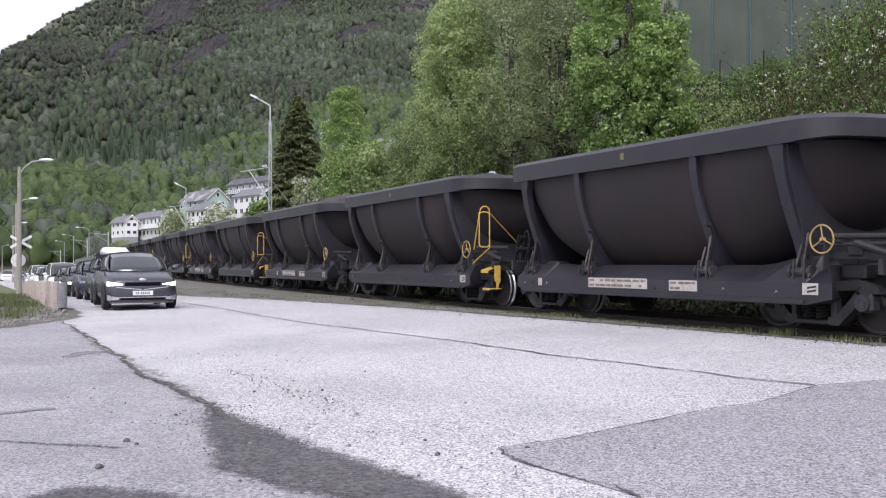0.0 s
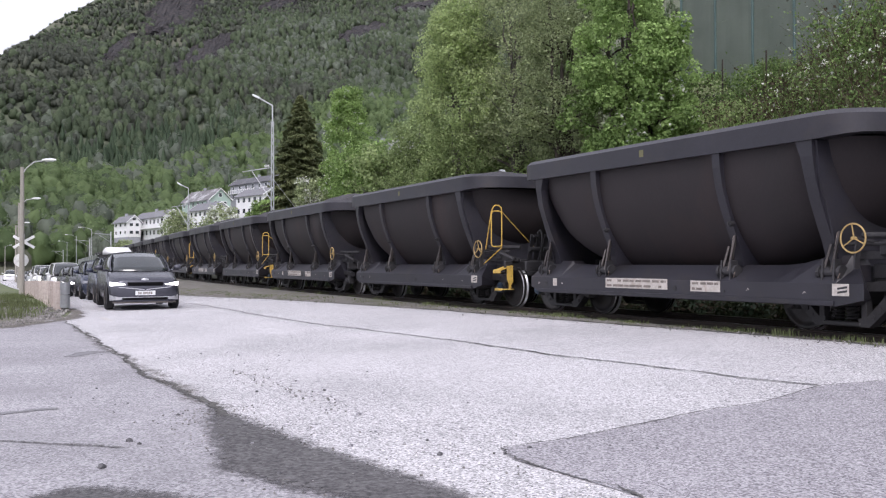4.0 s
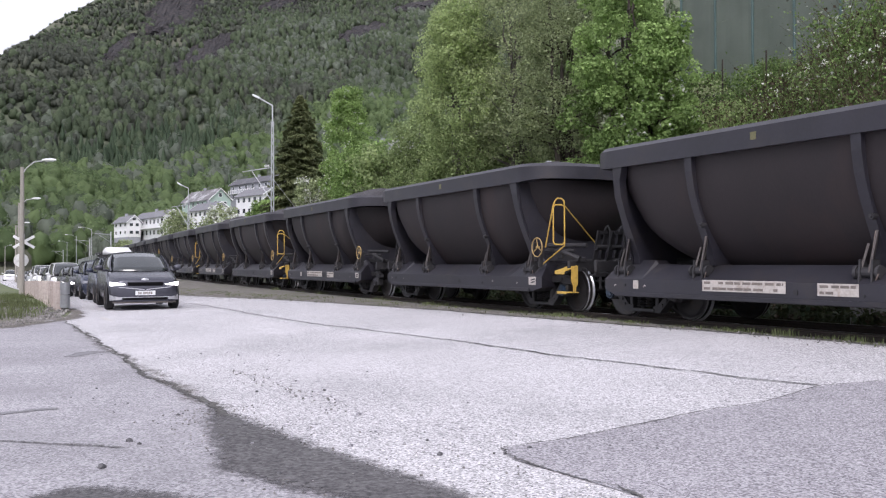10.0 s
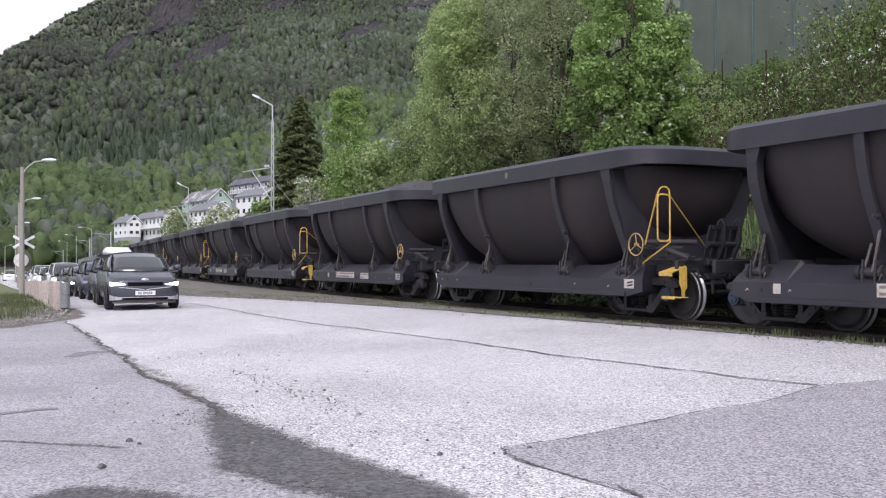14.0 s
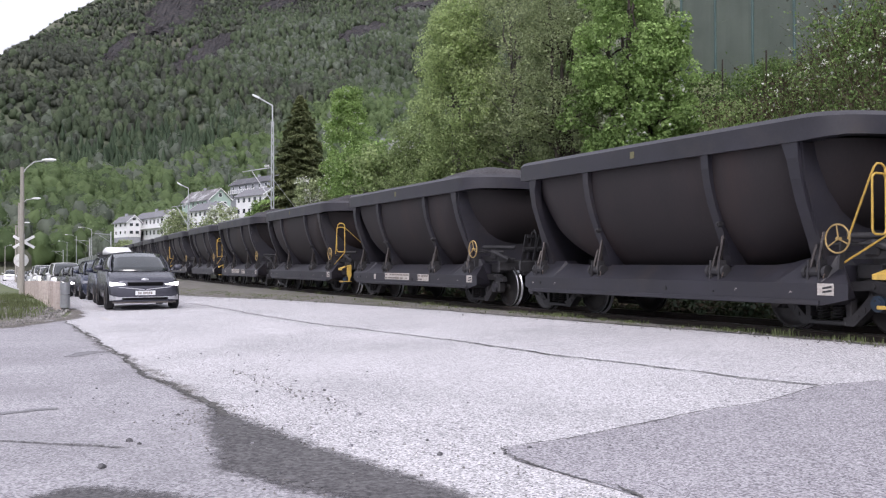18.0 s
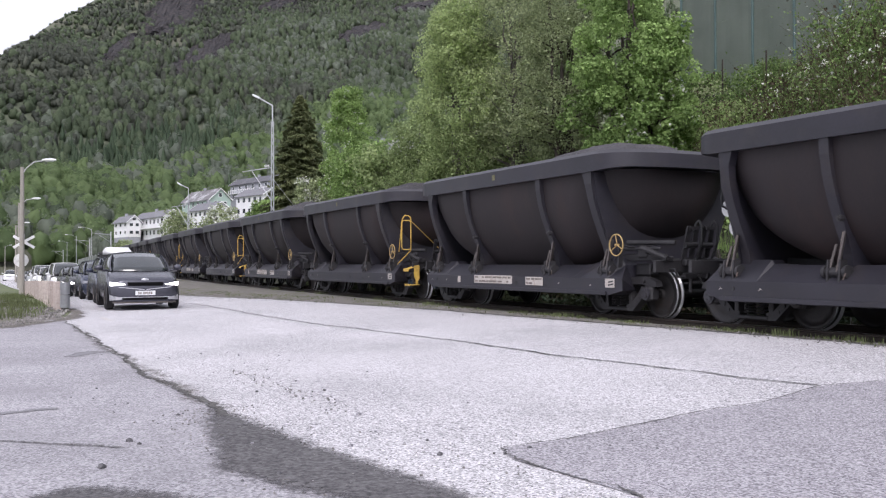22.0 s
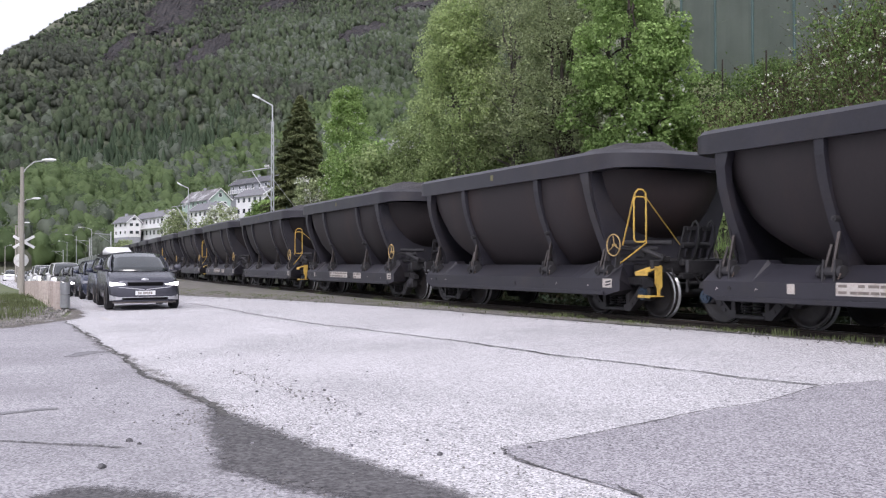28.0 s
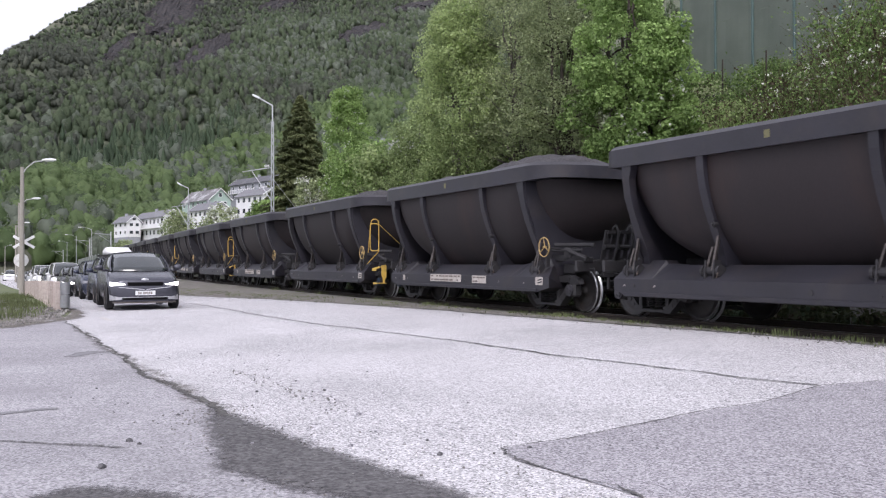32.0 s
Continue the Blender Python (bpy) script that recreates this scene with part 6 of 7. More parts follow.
def build_street():
    lattice_mast(-55.8, 19.2, 10.0, 11.7, 205, "tall galvanised lattice mast with a lamp and cantilever")
    lattice_mast(-95.8, 23.9, 8.1, 9.3, 205, "galvanised lattice mast with a lamp and cantilever")
    for x, y, top in ((-201.2, 30.3, 8.2), (-240.0, 32.6, 7.8), (-300.0, 38.1, 7.6), (-431.0, 49.8, 6.9), (-488.0, 50.8, 6.5)):
        street_lamp(x, y, top, 2.0 - 0.001 * x, 236, False, "slim grey street lamp beside the far track", 0.35, "far lamps beside the track")
    for x, y, top in ((-215, 32, 6.8), (-180, 30.5, 7.2), (-300, 37, 7.5)):
        m = thing("catenary_mast", "distant galvanised mast with a cantilever", "mast", "masts along the track", pose(x, y, ground_z(x, y)))
        bm = bmesh.new()
        bar(bm, (0, 0, 0), (0, 0, top), 0.12, 8)
        part("upright", bm, M_GALV, m)
        bm = bmesh.new()
        bar(bm, (0, 0, top - 0.6), (0.6, -3.4, top - 0.3), 0.05)
        bar(bm, (0, 0, top - 2.0), (0.4, -2.4, top - 0.5), 0.04)
        part("cantilever", bm, M_GALV, m)
    street_lamp(-56.6, 4.82, 6.5, 1.25, 58, True, "weathered wooden pole with a cobra-head street lamp")
    street_lamp(-88.5, 7.3, 6.4, 1.25, 58, True, "weathered wooden pole with a street lamp")
    street_lamp(-143, 11.4, 6.5, 1.3, 58, True, "distant wooden pole with a street lamp")
    street_lamp(-300, 21, 6.2, 1.4, 58, True, "far street lamp on a thin pole")
    street_lamp(-330, 40, 6.4, 2.0, 58, False, "far street lamp on a thin pole")
    # level-crossing cross and the back of a round sign, on their own post
    s = thing("crossing_sign", "white crossing cross over the bare back of a round sign", "sign", "", pose(-57.3, 4.98, ground_z(-57, 5.1), 0, 0, 85))
    bm = bmesh.new()
    bar(bm, (0, 0, 0), (0, 0, 3.5), 0.04, 10)
    part("post", bm, M_GALV, s)
    for a in (31, -31):
        bm = bmesh.new()
        box(bm, -0.64, -0.012, -0.075, 0.64, 0.012, 0.075, 0.004)
        c = part("cross_arm", bm, M_WHITE, s, "white enamelled arm")
        c.matrix_basis = pose(0.0, -0.07 - 0.015 * (a > 0), 3.04, 0, a, 0)
    bm = bmesh.new()
    bar(bm, (-0.14, -0.10, 1.99), (-0.14, -0.085, 1.99), 0.39, 36)
    part("disc", bm, M_DISC, s, "pale round sign back")
    # crash barrier: two beams on wooden posts
    run = [(-27.35, 3.28), (-32, 3.62), (-43, 4.40), (-53, 4.98), (-61, 5.40)]
    g = thing("crash_barrier", "double galvanised crash barrier on pinkish wooden posts", "barrier")
    zb = ground_z(-27.3, 3.3)
    for lo in (0.10, 0.46):
        bm = bmesh.new()
        prof = [(0.0, 0.0), (-0.05, 0.03), (-0.05, 0.09), (0.02, 0.13), (0.02, 0.17), (-0.05, 0.21), (-0.05, 0.27), (0.0, 0.30)]
        rows = []
        for (x, y) in run:
            gz_ = ground_z(x, y)
            rows.append([(x, y + 0.16 - a, gz_ + lo + b) for a, b in prof])
        sheet(bm, rows)
        bmesh.ops.solidify(bm, geom=bm.faces[:], thickness=0.005)
        part("beam", bm, M_GALV, g, "corrugated steel beam")
        bm = bmesh.new()
        rows = []
        for i in range(9):
            a = math.pi * (i / 8) - math.pi / 2
            rows.append([(-27.32 + 0.13 * math.cos(a), 3.30 + 0.13 * math.sin(a) + 0.12, zb + lo - 0.02), (-27.32 + 0.13 * math.cos(a), 3.30 + 0.13 * math.sin(a) + 0.12, zb + lo + 0.32)])
        sheet(bm, rows)
        bmesh.ops.solidify(bm, geom=bm.faces[:], thickness=0.006)
        part("end_cap", bm, M_GALV, g, "rounded galvanised end piece")
    bm = bmesh.new()
    box(bm, -0.07, -0.07, -0.4, 0.07, 0.07, 0.80, 0.012)
    me = bpy.data.meshes.new("post")
    bm.to_mesh(me)
    bm.free()
    me.materials.append(M_BOARD)
    bm = bmesh.new()
    box(bm, -0.46, -0.02, 0.06, 0.46, 0.02, 0.78, 0.006)
    mb = bpy.data.meshes.new("board")
    bm.to_mesh(mb)
    bm.free()
    mb.materials.append(M_BOARD)
    x = -27.55
    while x > -60.5:
        y = float(np.interp(x, [q[0] for q in run][::-1], [q[1] for q in run][::-1]))
        shared("post", me, g, pose(x, y - 0.02, ground_z(x, y)))
        shared("board", mb, g, pose(x - 0.62, y + 0.045 + 0.043, ground_z(x, y), 0, 0, -3.9))
        x -= 1.24
    # tall windbreak net on the crest of the bank and a lower mesh fence farther along
    f = thing("windbreak_fence", "tall grey-green windbreak net on teal posts", "fence")
    for i in range(9):
        xx = -29.45 + 2.08 * i
        yy = track_y(xx) + 15.0
        bm = bmesh.new()
        box(bm, xx - 0.045, yy - 0.10, ground_z(xx, yy) - 0.3, xx + 0.045, yy - 0.02, 13.2, 0.01)
        part("post", bm, M_TEAL, f, "grey-teal steel post")
        if i < 8:
            for z0, z1 in ((7.2, 9.357), (9.36, 10.907), (10.91, 12.4)):
                bm = bmesh.new()
                rows = []
                for k in range(9):
                    x = xx + 2.08 * k / 8
                    rows.append([(x, track_y(x) + 15.0 + 0.04 * math.sin(k * 0.8), z0), (x, track_y(x) + 15.0 + 0.05 * math.sin(k * 0.8), z1)])
                sheet(bm, rows)
                bmesh.ops.solidify(bm, geom=bm.faces[:], thickness=0.02)
                part("net", bm, M_SCREEN, f)
    w = thing("low_mesh_fence", "low green mesh fence on the bank by the spruce", "fence")
    for i in range(7):
        xx = -84 + 2.6 * i
        yy = track_y(xx) + 8.0
        bm = bmesh.new()
        bar(bm, (xx, yy, ground_z(xx, yy) - 0.3), (xx, yy, ground_z(xx, yy) + 2.2), 0.05)
        part("post", bm, M_TEAL, w)
        if i < 6:
            x2 = xx + 2.6
            y2 = track_y(x2) + 8.0
            bm = bmesh.new()
            sheet(bm, [[(xx, yy, ground_z(xx, yy)), (xx, yy, ground_z(xx, yy) + 2.1)], [(x2, y2, ground_z(x2, y2)), (x2, y2, ground_z(x2, y2) + 2.1)]])
            bmesh.ops.solidify(bm, geom=bm.faces[:], thickness=0.02)
            part("mesh_panel", bm, M_SCREEN, w)
    w = thing("trackside_fence", "long grey mesh fence between the road and the far track", "fence")
    for i in range(13):
        xx = -150 - 11.0 * i
        yy = track_y(xx) - 3.2
        bm = bmesh.new()
        bar(bm, (xx, yy, ground_z(xx, yy) - 0.3), (xx, yy, ground_z(xx, yy) + 3.3), 0.06)
        part("post", bm, M_GALV, w)
        if i < 12:
            x2 = xx - 11.0
            y2 = track_y(x2) - 3.2
            bm = bmesh.new()
            sheet(bm, [[(xx, yy, ground_z(xx, yy)), (xx, yy, ground_z(xx, yy) + 3.2)], [(x2, y2, ground_z(x2, y2)), (x2, y2, ground_z(x2, y2) + 3.2)]])
            bmesh.ops.solidify(bm, geom=bm.faces[:], thickness=0.02)
            part("mesh_panel", bm, M_SCREEN, w)
    for x, y in ((-24.1, 25.4), (-22.1, 25.4)):
        bm = bmesh.new()
        bar(bm, (0, 0, -0.3), (0.02, 0, 1.5), 0.03, 6)
        s = mesh_object("stake", bm, M_RAIL)
        s.location = (x, y, ground_z(x, y))
        tagged(s, "thin rusty stake on the bank", "stake", "stakes on the bank")


build_street()


# ---- houses on the terrace ----
def house(x, y, rz, long_, deep, base, eave, roof_h, wall, label, storeys=2, bays=4, balcony=False, trim=True, chimney=True, roofing=None):
    """Gabled timber house. The long wall faces local -y."""
    h = thing("house", label, "house", "houses on the terrace", pose(x, y, 0, 0, 0, rz))
    a, b = long_ / 2, deep / 2
    bm = bmesh.new()
    prism(bm, [(-b, base), (b, base), (b, eave), (0, eave + roof_h), (-b, eave)], lambda p, q: (-a, p, q), (long_, 0, 0))
    part("wall", bm, wall, h)
    bm = bmesh.new()
    box(bm, -a + 0.05, -b + 0.05, base - 7, a - 0.05, b - 0.05, base + 0.02)
    part("foundation", bm, M_GREYWALL, h, "concrete foundation wall")
    for s in (-1, 1):
        bm = bmesh.new()
        prism(bm, [(0, eave + roof_h + 0.18), (s * (b + 0.5), eave - 0.28 * roof_h / b + 0.12), (s * (b + 0.5), eave - 0.28 * roof_h / b), (0, eave + roof_h + 0.04)], lambda p, q: (-a - 0.45, p, q), (long_ + 0.9, 0, 0))
        part("roof", bm, roofing or M_ROOF, h)
        if trim:
            bm = bmesh.new()
            for e in (-a - 0.50, a + 0.44):
                prism(bm, [(0, eave + roof_h + 0.20), (s * (b + 0.5), eave - 0.28 * roof_h / b + 0.14), (s * (b + 0.5), eave - 0.28 * roof_h / b - 0.12), (0, eave + roof_h - 0.08)], lambda p, q: (e, p, q), (0.06, 0, 0))
            part("barge_board", bm, M_WHITE, h, "white barge boards")
    if chimney:
        bm = bmesh.new()
        box(bm, -0.9, -0.35, eave + roof_h * 0.6, -0.2, 0.35, eave + roof_h + 0.8, 0.03)
        part("chimney", bm, M_GREYWALL, h)
    def window(x0, z0, w, hh, side):
        bm = bmesh.new()
        if side == "f":
            box(bm, x0 - w / 2 - 0.1, -b - 0.05, z0 - 0.1, x0 + w / 2 + 0.1, -b - 0.003, z0 + hh + 0.1, 0.01)
        else:
            box(bm, a + 0.003, x0 - w / 2 - 0.1, z0 - 0.1, a + 0.05, x0 + w / 2 + 0.1, z0 + hh + 0.1, 0.01)
        fr = part("window", bm, M_WHITE, h)
        n = 2 if w > 1.0 else 1
        for i in range(n):
            bm = bmesh.new()
            u0, u1 = x0 - w / 2 + i * w / n + 0.03, x0 - w / 2 + (i + 1) * w / n - 0.03
            if side == "f":
                box(bm, u0, -b - 0.06, z0, u1, -b - 0.052, z0 + hh)
            else:
                box(bm, a + 0.052, u0, z0, a + 0.06, u1, z0 + hh)
            part("pane", bm, M_PANE, fr)
    sh = (eave - base) / storeys
    for st in range(storeys):
        for i in range(bays):
            window(-a + (i + 0.5) * long_ / bays, base + sh * st + sh * 0.42, 1.3 if i % 2 else 1.0, sh * 0.40, "f")
        for q in (-0.45, 0.45):
            window(q * b, base + sh * st + sh * 0.42, 0.9, sh * 0.38, "g")
    window(0, eave + roof_h * 0.25, 0.9, roof_h * 0.35, "g")
    if balcony:
        bm = bmesh.new()
        box(bm, -a * 0.9, -b - 1.4, base + sh - 0.15, a * 0.9, -b, base + sh, 0.01)
        bl = part("balcony", bm, M_WHITE, h, "white balcony")
        bm = bmesh.new()
        for k in range(22):
            xx = -a * 0.9 + 1.8 * a * k / 21
            box(bm, xx - 0.13, -b - 1.40, base + sh, xx + 0.13, -b - 1.36, base + sh + 0.95)
        box(bm, -a * 0.9, -b - 1.42, base + sh + 0.92, a * 0.9, -b - 1.34, base + sh + 1.0)
        part("railing", bm, M_WHITE, bl)
    return h


def boarded_shed():
    """A low shed with pale clapboards, let into the foot of the bank behind the track."""
    h = thing("shed", "low shed of weathered white clapboards behind the track", "shed", at=pose(-11.53, 15.6, -0.36))
    long_, deep, wall_h = 4.2, 1.9, 2.62
    bm = bmesh.new()
    box(bm, 0.03, 0.03, 0, long_ - 0.03, deep, wall_h)
    part("wall", bm, M_GREYWALL, h, "grey inner wall")
    bm = bmesh.new()
    prism(bm, [(0, 0), (0, 0.105), (0.012, 0.105), (-0.012 + 0.04, 0)], lambda a, b: (0.075, 0.03 - 0.03 + a - 0.005, b), (long_ - 0.15, 0, 0))
    front = bpy.data.meshes.new("clapboard")
    bm.to_mesh(front)
    bm.free()
    front.materials.append(M_CLAP)
    bm = bmesh.new()
    box(bm, -0.005, 0.08, 0, 0.028, deep, 0.105, 0.006)
    side = bpy.data.meshes.new("clapboard")
    bm.to_mesh(side)
    bm.free()
    side.materials.append(M_CLAP)
    for i in range(23):
        shared("clapboard", front, h, pose(0, -0.012 if i % 2 else -0.008, 0.02 + i * 0.113, 2.5))
        shared("clapboard", side, h, pose(-0.012 if i % 2 else -0.008, 0, 0.02 + i * 0.113))
    for x in (-0.03, long_ - 0.08):
        bm = bmesh.new()
        box(bm, x, -0.045, 0, x + 0.11, 0.08, wall_h, 0.008)
        part("corner_board", bm, M_CLAP, h)
    bm = bmesh.new()
    prism(bm, [(-0.30, wall_h + 0.20), (deep + 0.2, wall_h + 0.42), (deep + 0.2, wall_h + 0.50), (-0.30, wall_h + 0.28)], lambda a, b: (-0.18, a, b), (long_ + 0.36, 0, 0))
    part("roof", bm, M_ROOF, h, "grey sloping roof")
    for k, (y0, z0, z1) in enumerate(((-0.33, 0.13, 0.29), (-0.30, -0.02, 0.115))):
        bm = bmesh.new()
        box(bm, -0.19, y0 - 0.012, wall_h + z0, long_ + 0.19, y0 + 0.012, wall_h + z1, 0.004)
        part("fascia_board", bm, M_WHITE, h, "white fascia board")
    bm = bmesh.new()
    box(bm, -0.15, -0.285, wall_h - 0.02, long_ + 0.15, 0.05, wall_h + 0.02)
    part("soffit", bm, M_CLAP, h)


def build_houses():
    boarded_shed()
    house(-255.8, 47.5, 6, 12.3, 3.4, 8.0, 12.0, 1.6, M_WHITE, "small white gabled house with a grey roof", 2, 3)
    house(-247.0, 53.5, 6, 24.5, 4.6, 7.3, 12.9, 1.7, M_WHITE, "long white two-storey house with a long balcony", 2, 8, True)
    house(-220.7, 60.1, 8, 13.3, 4.6, 8.9, 13.8, 1.7, M_WHITE, "white house with a grey roof behind bushes", 2, 5)
    house(-214.6, 70.2, 12, 12.9, 4.6, 12.0, 17.2, 1.6, M_WHITE, "white house with white eaves below the dark one", 2, 5)
    house(-264.2, 70.9, 8, 20.1, 6.2, 13.2, 18.9, 3.0, M_MINT, "mint green house with a mottled grey roof", 2, 6, False, roofing=M_MOTTLED)
    house(-265.1, 87.4, 12, 27.1, 5.0, 19.4, 24.9, 1.8, M_GREYWALL, "grey house with a dark roof and several chimneys", 2, 7, True, roofing=M_DARKROOF)
    house(-135.4, 66.0, 52, 8.5, 8, 11, 18.4, 2.2, M_GREYWALL, "grey house almost hidden behind the trees", 1, 3)


build_houses()

# ---- the waiting cars ----
def car_wheel():
    bm = bmesh.new()
    n = 24
    prof = [(0.20, -0.11), (0.31, -0.115), (0.345, -0.08), (0.345, 0.08), (0.31, 0.115), (0.20, 0.11)]
    sheet(bm, [[(r * math.cos(2 * math.pi * i / n), y, r * math.sin(2 * math.pi * i / n)) for i in range(n)] for r, y in prof], close=True)
    bmesh.ops.recalc_face_normals(bm, faces=bm.faces)
    tyre = bpy.data.meshes.new("tyre")
    bm.to_mesh(tyre)
    bm.free()
    tyre.materials.append(M_BLACKRUB)
    bm = bmesh.new()
    bar(bm, (0, -0.09, 0), (0, 0.09, 0), 0.215, 20)
    for i in range(5):
        a = 2 * math.pi * i / 5
        bar(bm, (0.04 * math.cos(a), -0.10, 0.04 * math.sin(a)), (0.20 * math.cos(a), -0.105, 0.20 * math.sin(a)), 0, flat=(0.05, 0.03))
    rim = bpy.data.meshes.new("rim")
    bm.to_mesh(rim)
    bm.free()
    rim.materials.append(M_STRAP)
    return tyre, rim


ME_TYRE, ME_RIM = car_wheel()


def motor_car(x, y, rz, paint, label, size=(4.63, 1.88, 1.60), shape="hatch", lights=True, detail=True, roof_box=False):
    """A car that faces local +x; its front axle lies at the local origin."""
    length, width, height = size
    fo = 0.86
    ro = length - 0.86 - length * 0.60
    wb = length * 0.60
    c = thing("car", label, "car", "cars waiting in line", pose(x, y, ground_z(x, y), 0, 0, rz))
    w = width / 2
    front, rear = fo, -(length - fo)
    if shape == "hatch":
        hood, cowl, roof_f, roof_r, tail = 0.50, -0.22, -1.10, -2.45, rear + 0.18
        hz0, hz1 = 0.60 * height, 0.655 * height
    elif shape == "suv":
        hood, cowl, roof_f, roof_r, tail = 0.70, 0.0, -0.75, rear + 0.45, rear + 0.10
        hz0, hz1 = 0.60 * height, 0.64 * height
    else:
        hood, cowl, roof_f, roof_r, tail = 0.62, 0.35, -0.45, rear + 0.15, rear + 0.03
        hz0, hz1 = 0.52 * height, 0.58 * height
    belt = hz1
    # lower body: lofted cross sections
    def ring(xx, wide, lo, mid, top, crown):
        k = [(0.86, lo), (0.97, lo + 0.10), (1.0, (lo + mid) / 2), (0.985, mid), (0.93, mid + (top - mid) * 0.75), (0.78, top), (0.35, top + crown)]
        right = [(xx, -wide * a, z) for a, z in k]
        return right + [(xx, -q[1], q[2]) for q in right[::-1]]
    st = [(front, 0.72, 0.26, 0.55, hz0 - 0.17, 0.005), (front - 0.05, 0.85, 0.19, 0.58, hz0 - 0.13, 0.01), (front - 0.20, 0.94, 0.18, 0.64, hz0 - 0.08, 0.02), (hood - 0.22, 0.99, 0.20, 0.74, hz0 - 0.01, 0.03), (0.0, 1.0, 0.20, belt - 0.14, belt - 0.03, 0.03),
          (cowl - 0.1, 1.0, 0.20, belt - 0.12, belt, 0.02), (-1.2, 1.0, 0.20, belt - 0.10, belt + 0.01, 0.0), (-wb, 1.0, 0.22, belt - 0.08, belt + 0.02, 0.0), (rear + 0.25, 0.96, 0.26, belt - 0.06, belt + 0.02, 0.0), (rear + 0.05, 0.88, 0.34, belt - 0.15, belt - 0.04, 0.0), (rear, 0.78, 0.42, belt - 0.30, belt - 0.16, 0.0)]
    bm = bmesh.new()
    vs = sheet(bm, [ring(q[0], w * q[1], *q[2:]) for q in st], close=True)
    bm.faces.new(vs[0])
    bm.faces.new(vs[-1])
    bmesh.ops.recalc_face_normals(bm, faces=bm.faces)
    body = part("body", bm, paint, c, "", True)
    # greenhouse: roof and pillars in paint, glass set in
    wr = w * (0.755 if shape == "hatch" else 0.72)
    low = [(cowl + 0.15, w * 0.80), (-0.9, w * 0.90), (-2.0, w * 0.91), (tail, w * 0.84)]
    top = [(roof_f, wr * 0.96), (roof_f - 0.5, wr), (roof_r + 0.3, wr), (roof_r, wr * 0.94)]
    zt = [height - 0.06, height - 0.01, height - 0.01, height - 0.07]
    bm = bmesh.new()
    rows = []
    for (xx, ww), z in zip(top, zt):
        rows.append([(xx, ww * u, z + 0.02 - 0.075 * abs(u) ** 3) for u in (-1.0, -0.92, -0.75, -0.4, 0, 0.4, 0.75, 0.92, 1.0)])
    sheet(bm, rows)
    bmesh.ops.solidify(bm, geom=bm.faces[:], thickness=0.03)
    bmesh.ops.recalc_face_normals(bm, faces=bm.faces)
    part("roof", bm, paint, c, "", True)
    bz = belt + 0.005
    # glass: curved panes between the belt line and the roof's edge
    def low_edge(u):
        """u from -1 to 1 across the windscreen's foot."""
        return Vector((cowl + 0.28 - 0.26 * u * u, u * w * 0.84, bz))
    def high_edge(u):
        return Vector((roof_f + 0.05 - 0.09 * u * u, u * wr * 0.95, height - 0.035 - 0.045 * u * u))
    def glass(name, lows, highs, lab="", rows_=4):
        bm = bmesh.new()
        mid = Vector((-1.5, 0, bz))
        grid = []
        for j in range(rows_ + 1):
            t = j / rows_
            grid.append([p.lerp(q, t) + (p.lerp(q, t) - mid).normalized() * 0.035 * math.sin(math.pi * t) for p, q in zip(lows, highs)])
        sheet(bm, grid)
        bmesh.ops.recalc_face_normals(bm, faces=bm.faces)
        bmesh.ops.solidify(bm, geom=bm.faces[:], thickness=0.008)
        return part(name, bm, M_CARGLASS, c, lab, True)
    us = [-0.94 + 1.88 * i / 8 for i in range(9)]
    glass("windscreen", [low_edge(u) for u in us], [high_edge(u) for u in us], "dark reflecting windscreen")
    for s in (-1, 1):
        fl, fh = low_edge(s), high_edge(s)
        rl, rh = Vector((tail, s * w * 0.84, bz)), Vector((roof_r, s * wr * 0.94, height - 0.10))
        def foot_at(t):
            p = fl.lerp(rl, t)
            return Vector((p.x, s * w * (0.84 + 0.08 * math.sin(math.pi * t)), bz))
        def head_at(t):
            p = fh.lerp(rh, t)
            return Vector((p.x, s * wr * (0.955 + 0.045 * math.sin(math.pi * t)), height - 0.075 - 0.02 * abs(t - 0.4)))
        for t0, t1 in ((0.04, 0.40), (0.43, 0.74), (0.77, 0.96)):
            ts_ = [t0 + (t1 - t0) * i / 4 for i in range(5)]
            glass("side_window", [foot_at(t) for t in ts_], [head_at(t) for t in ts_])
        for t in (0.0, 0.415, 0.755, 1.0):
            bm = bmesh.new()
            p, q = foot_at(t), head_at(t)
            k = 5
            rows_p = []
            for j in range(k + 1):
                m_ = p.lerp(q, j / k) + Vector((0, s * 0.03 * math.sin(math.pi * j / k), 0))
                hw = 0.055 if t in (0.0, 1.0) else 0.03
                rows_p.append([m_ + Vector((hw, s * 0.004, 0)), m_ + Vector((0, s * 0.016, 0)), m_ + Vector((-hw, s * 0.006, 0)), m_ + Vector((0, -s * 0.03, 0))])
            vs = sheet(bm, rows_p, close=True)
            bmesh.ops.recalc_face_normals(bm, faces=bm.faces)
            part("pillar", bm, paint if t in (0.0, 1.0) else M_TRIM, c, "", True)
        bm = bmesh.new()
        bmesh.ops.create_uvsphere(bm, u_segments=12, v_segments=8, radius=1, matrix=Matrix.Translation((cowl - 0.36, s * (w + 0.13), belt + 0.10)) @ Matrix.Diagonal((0.09, 0.12, 0.085, 1)))
        bar(bm, (cowl - 0.38, s * w * 0.88, belt + 0.02), (cowl - 0.38, s * (w + 0.10), belt + 0.05), 0.025)
        part("wing_mirror", bm, paint, c, "", True)
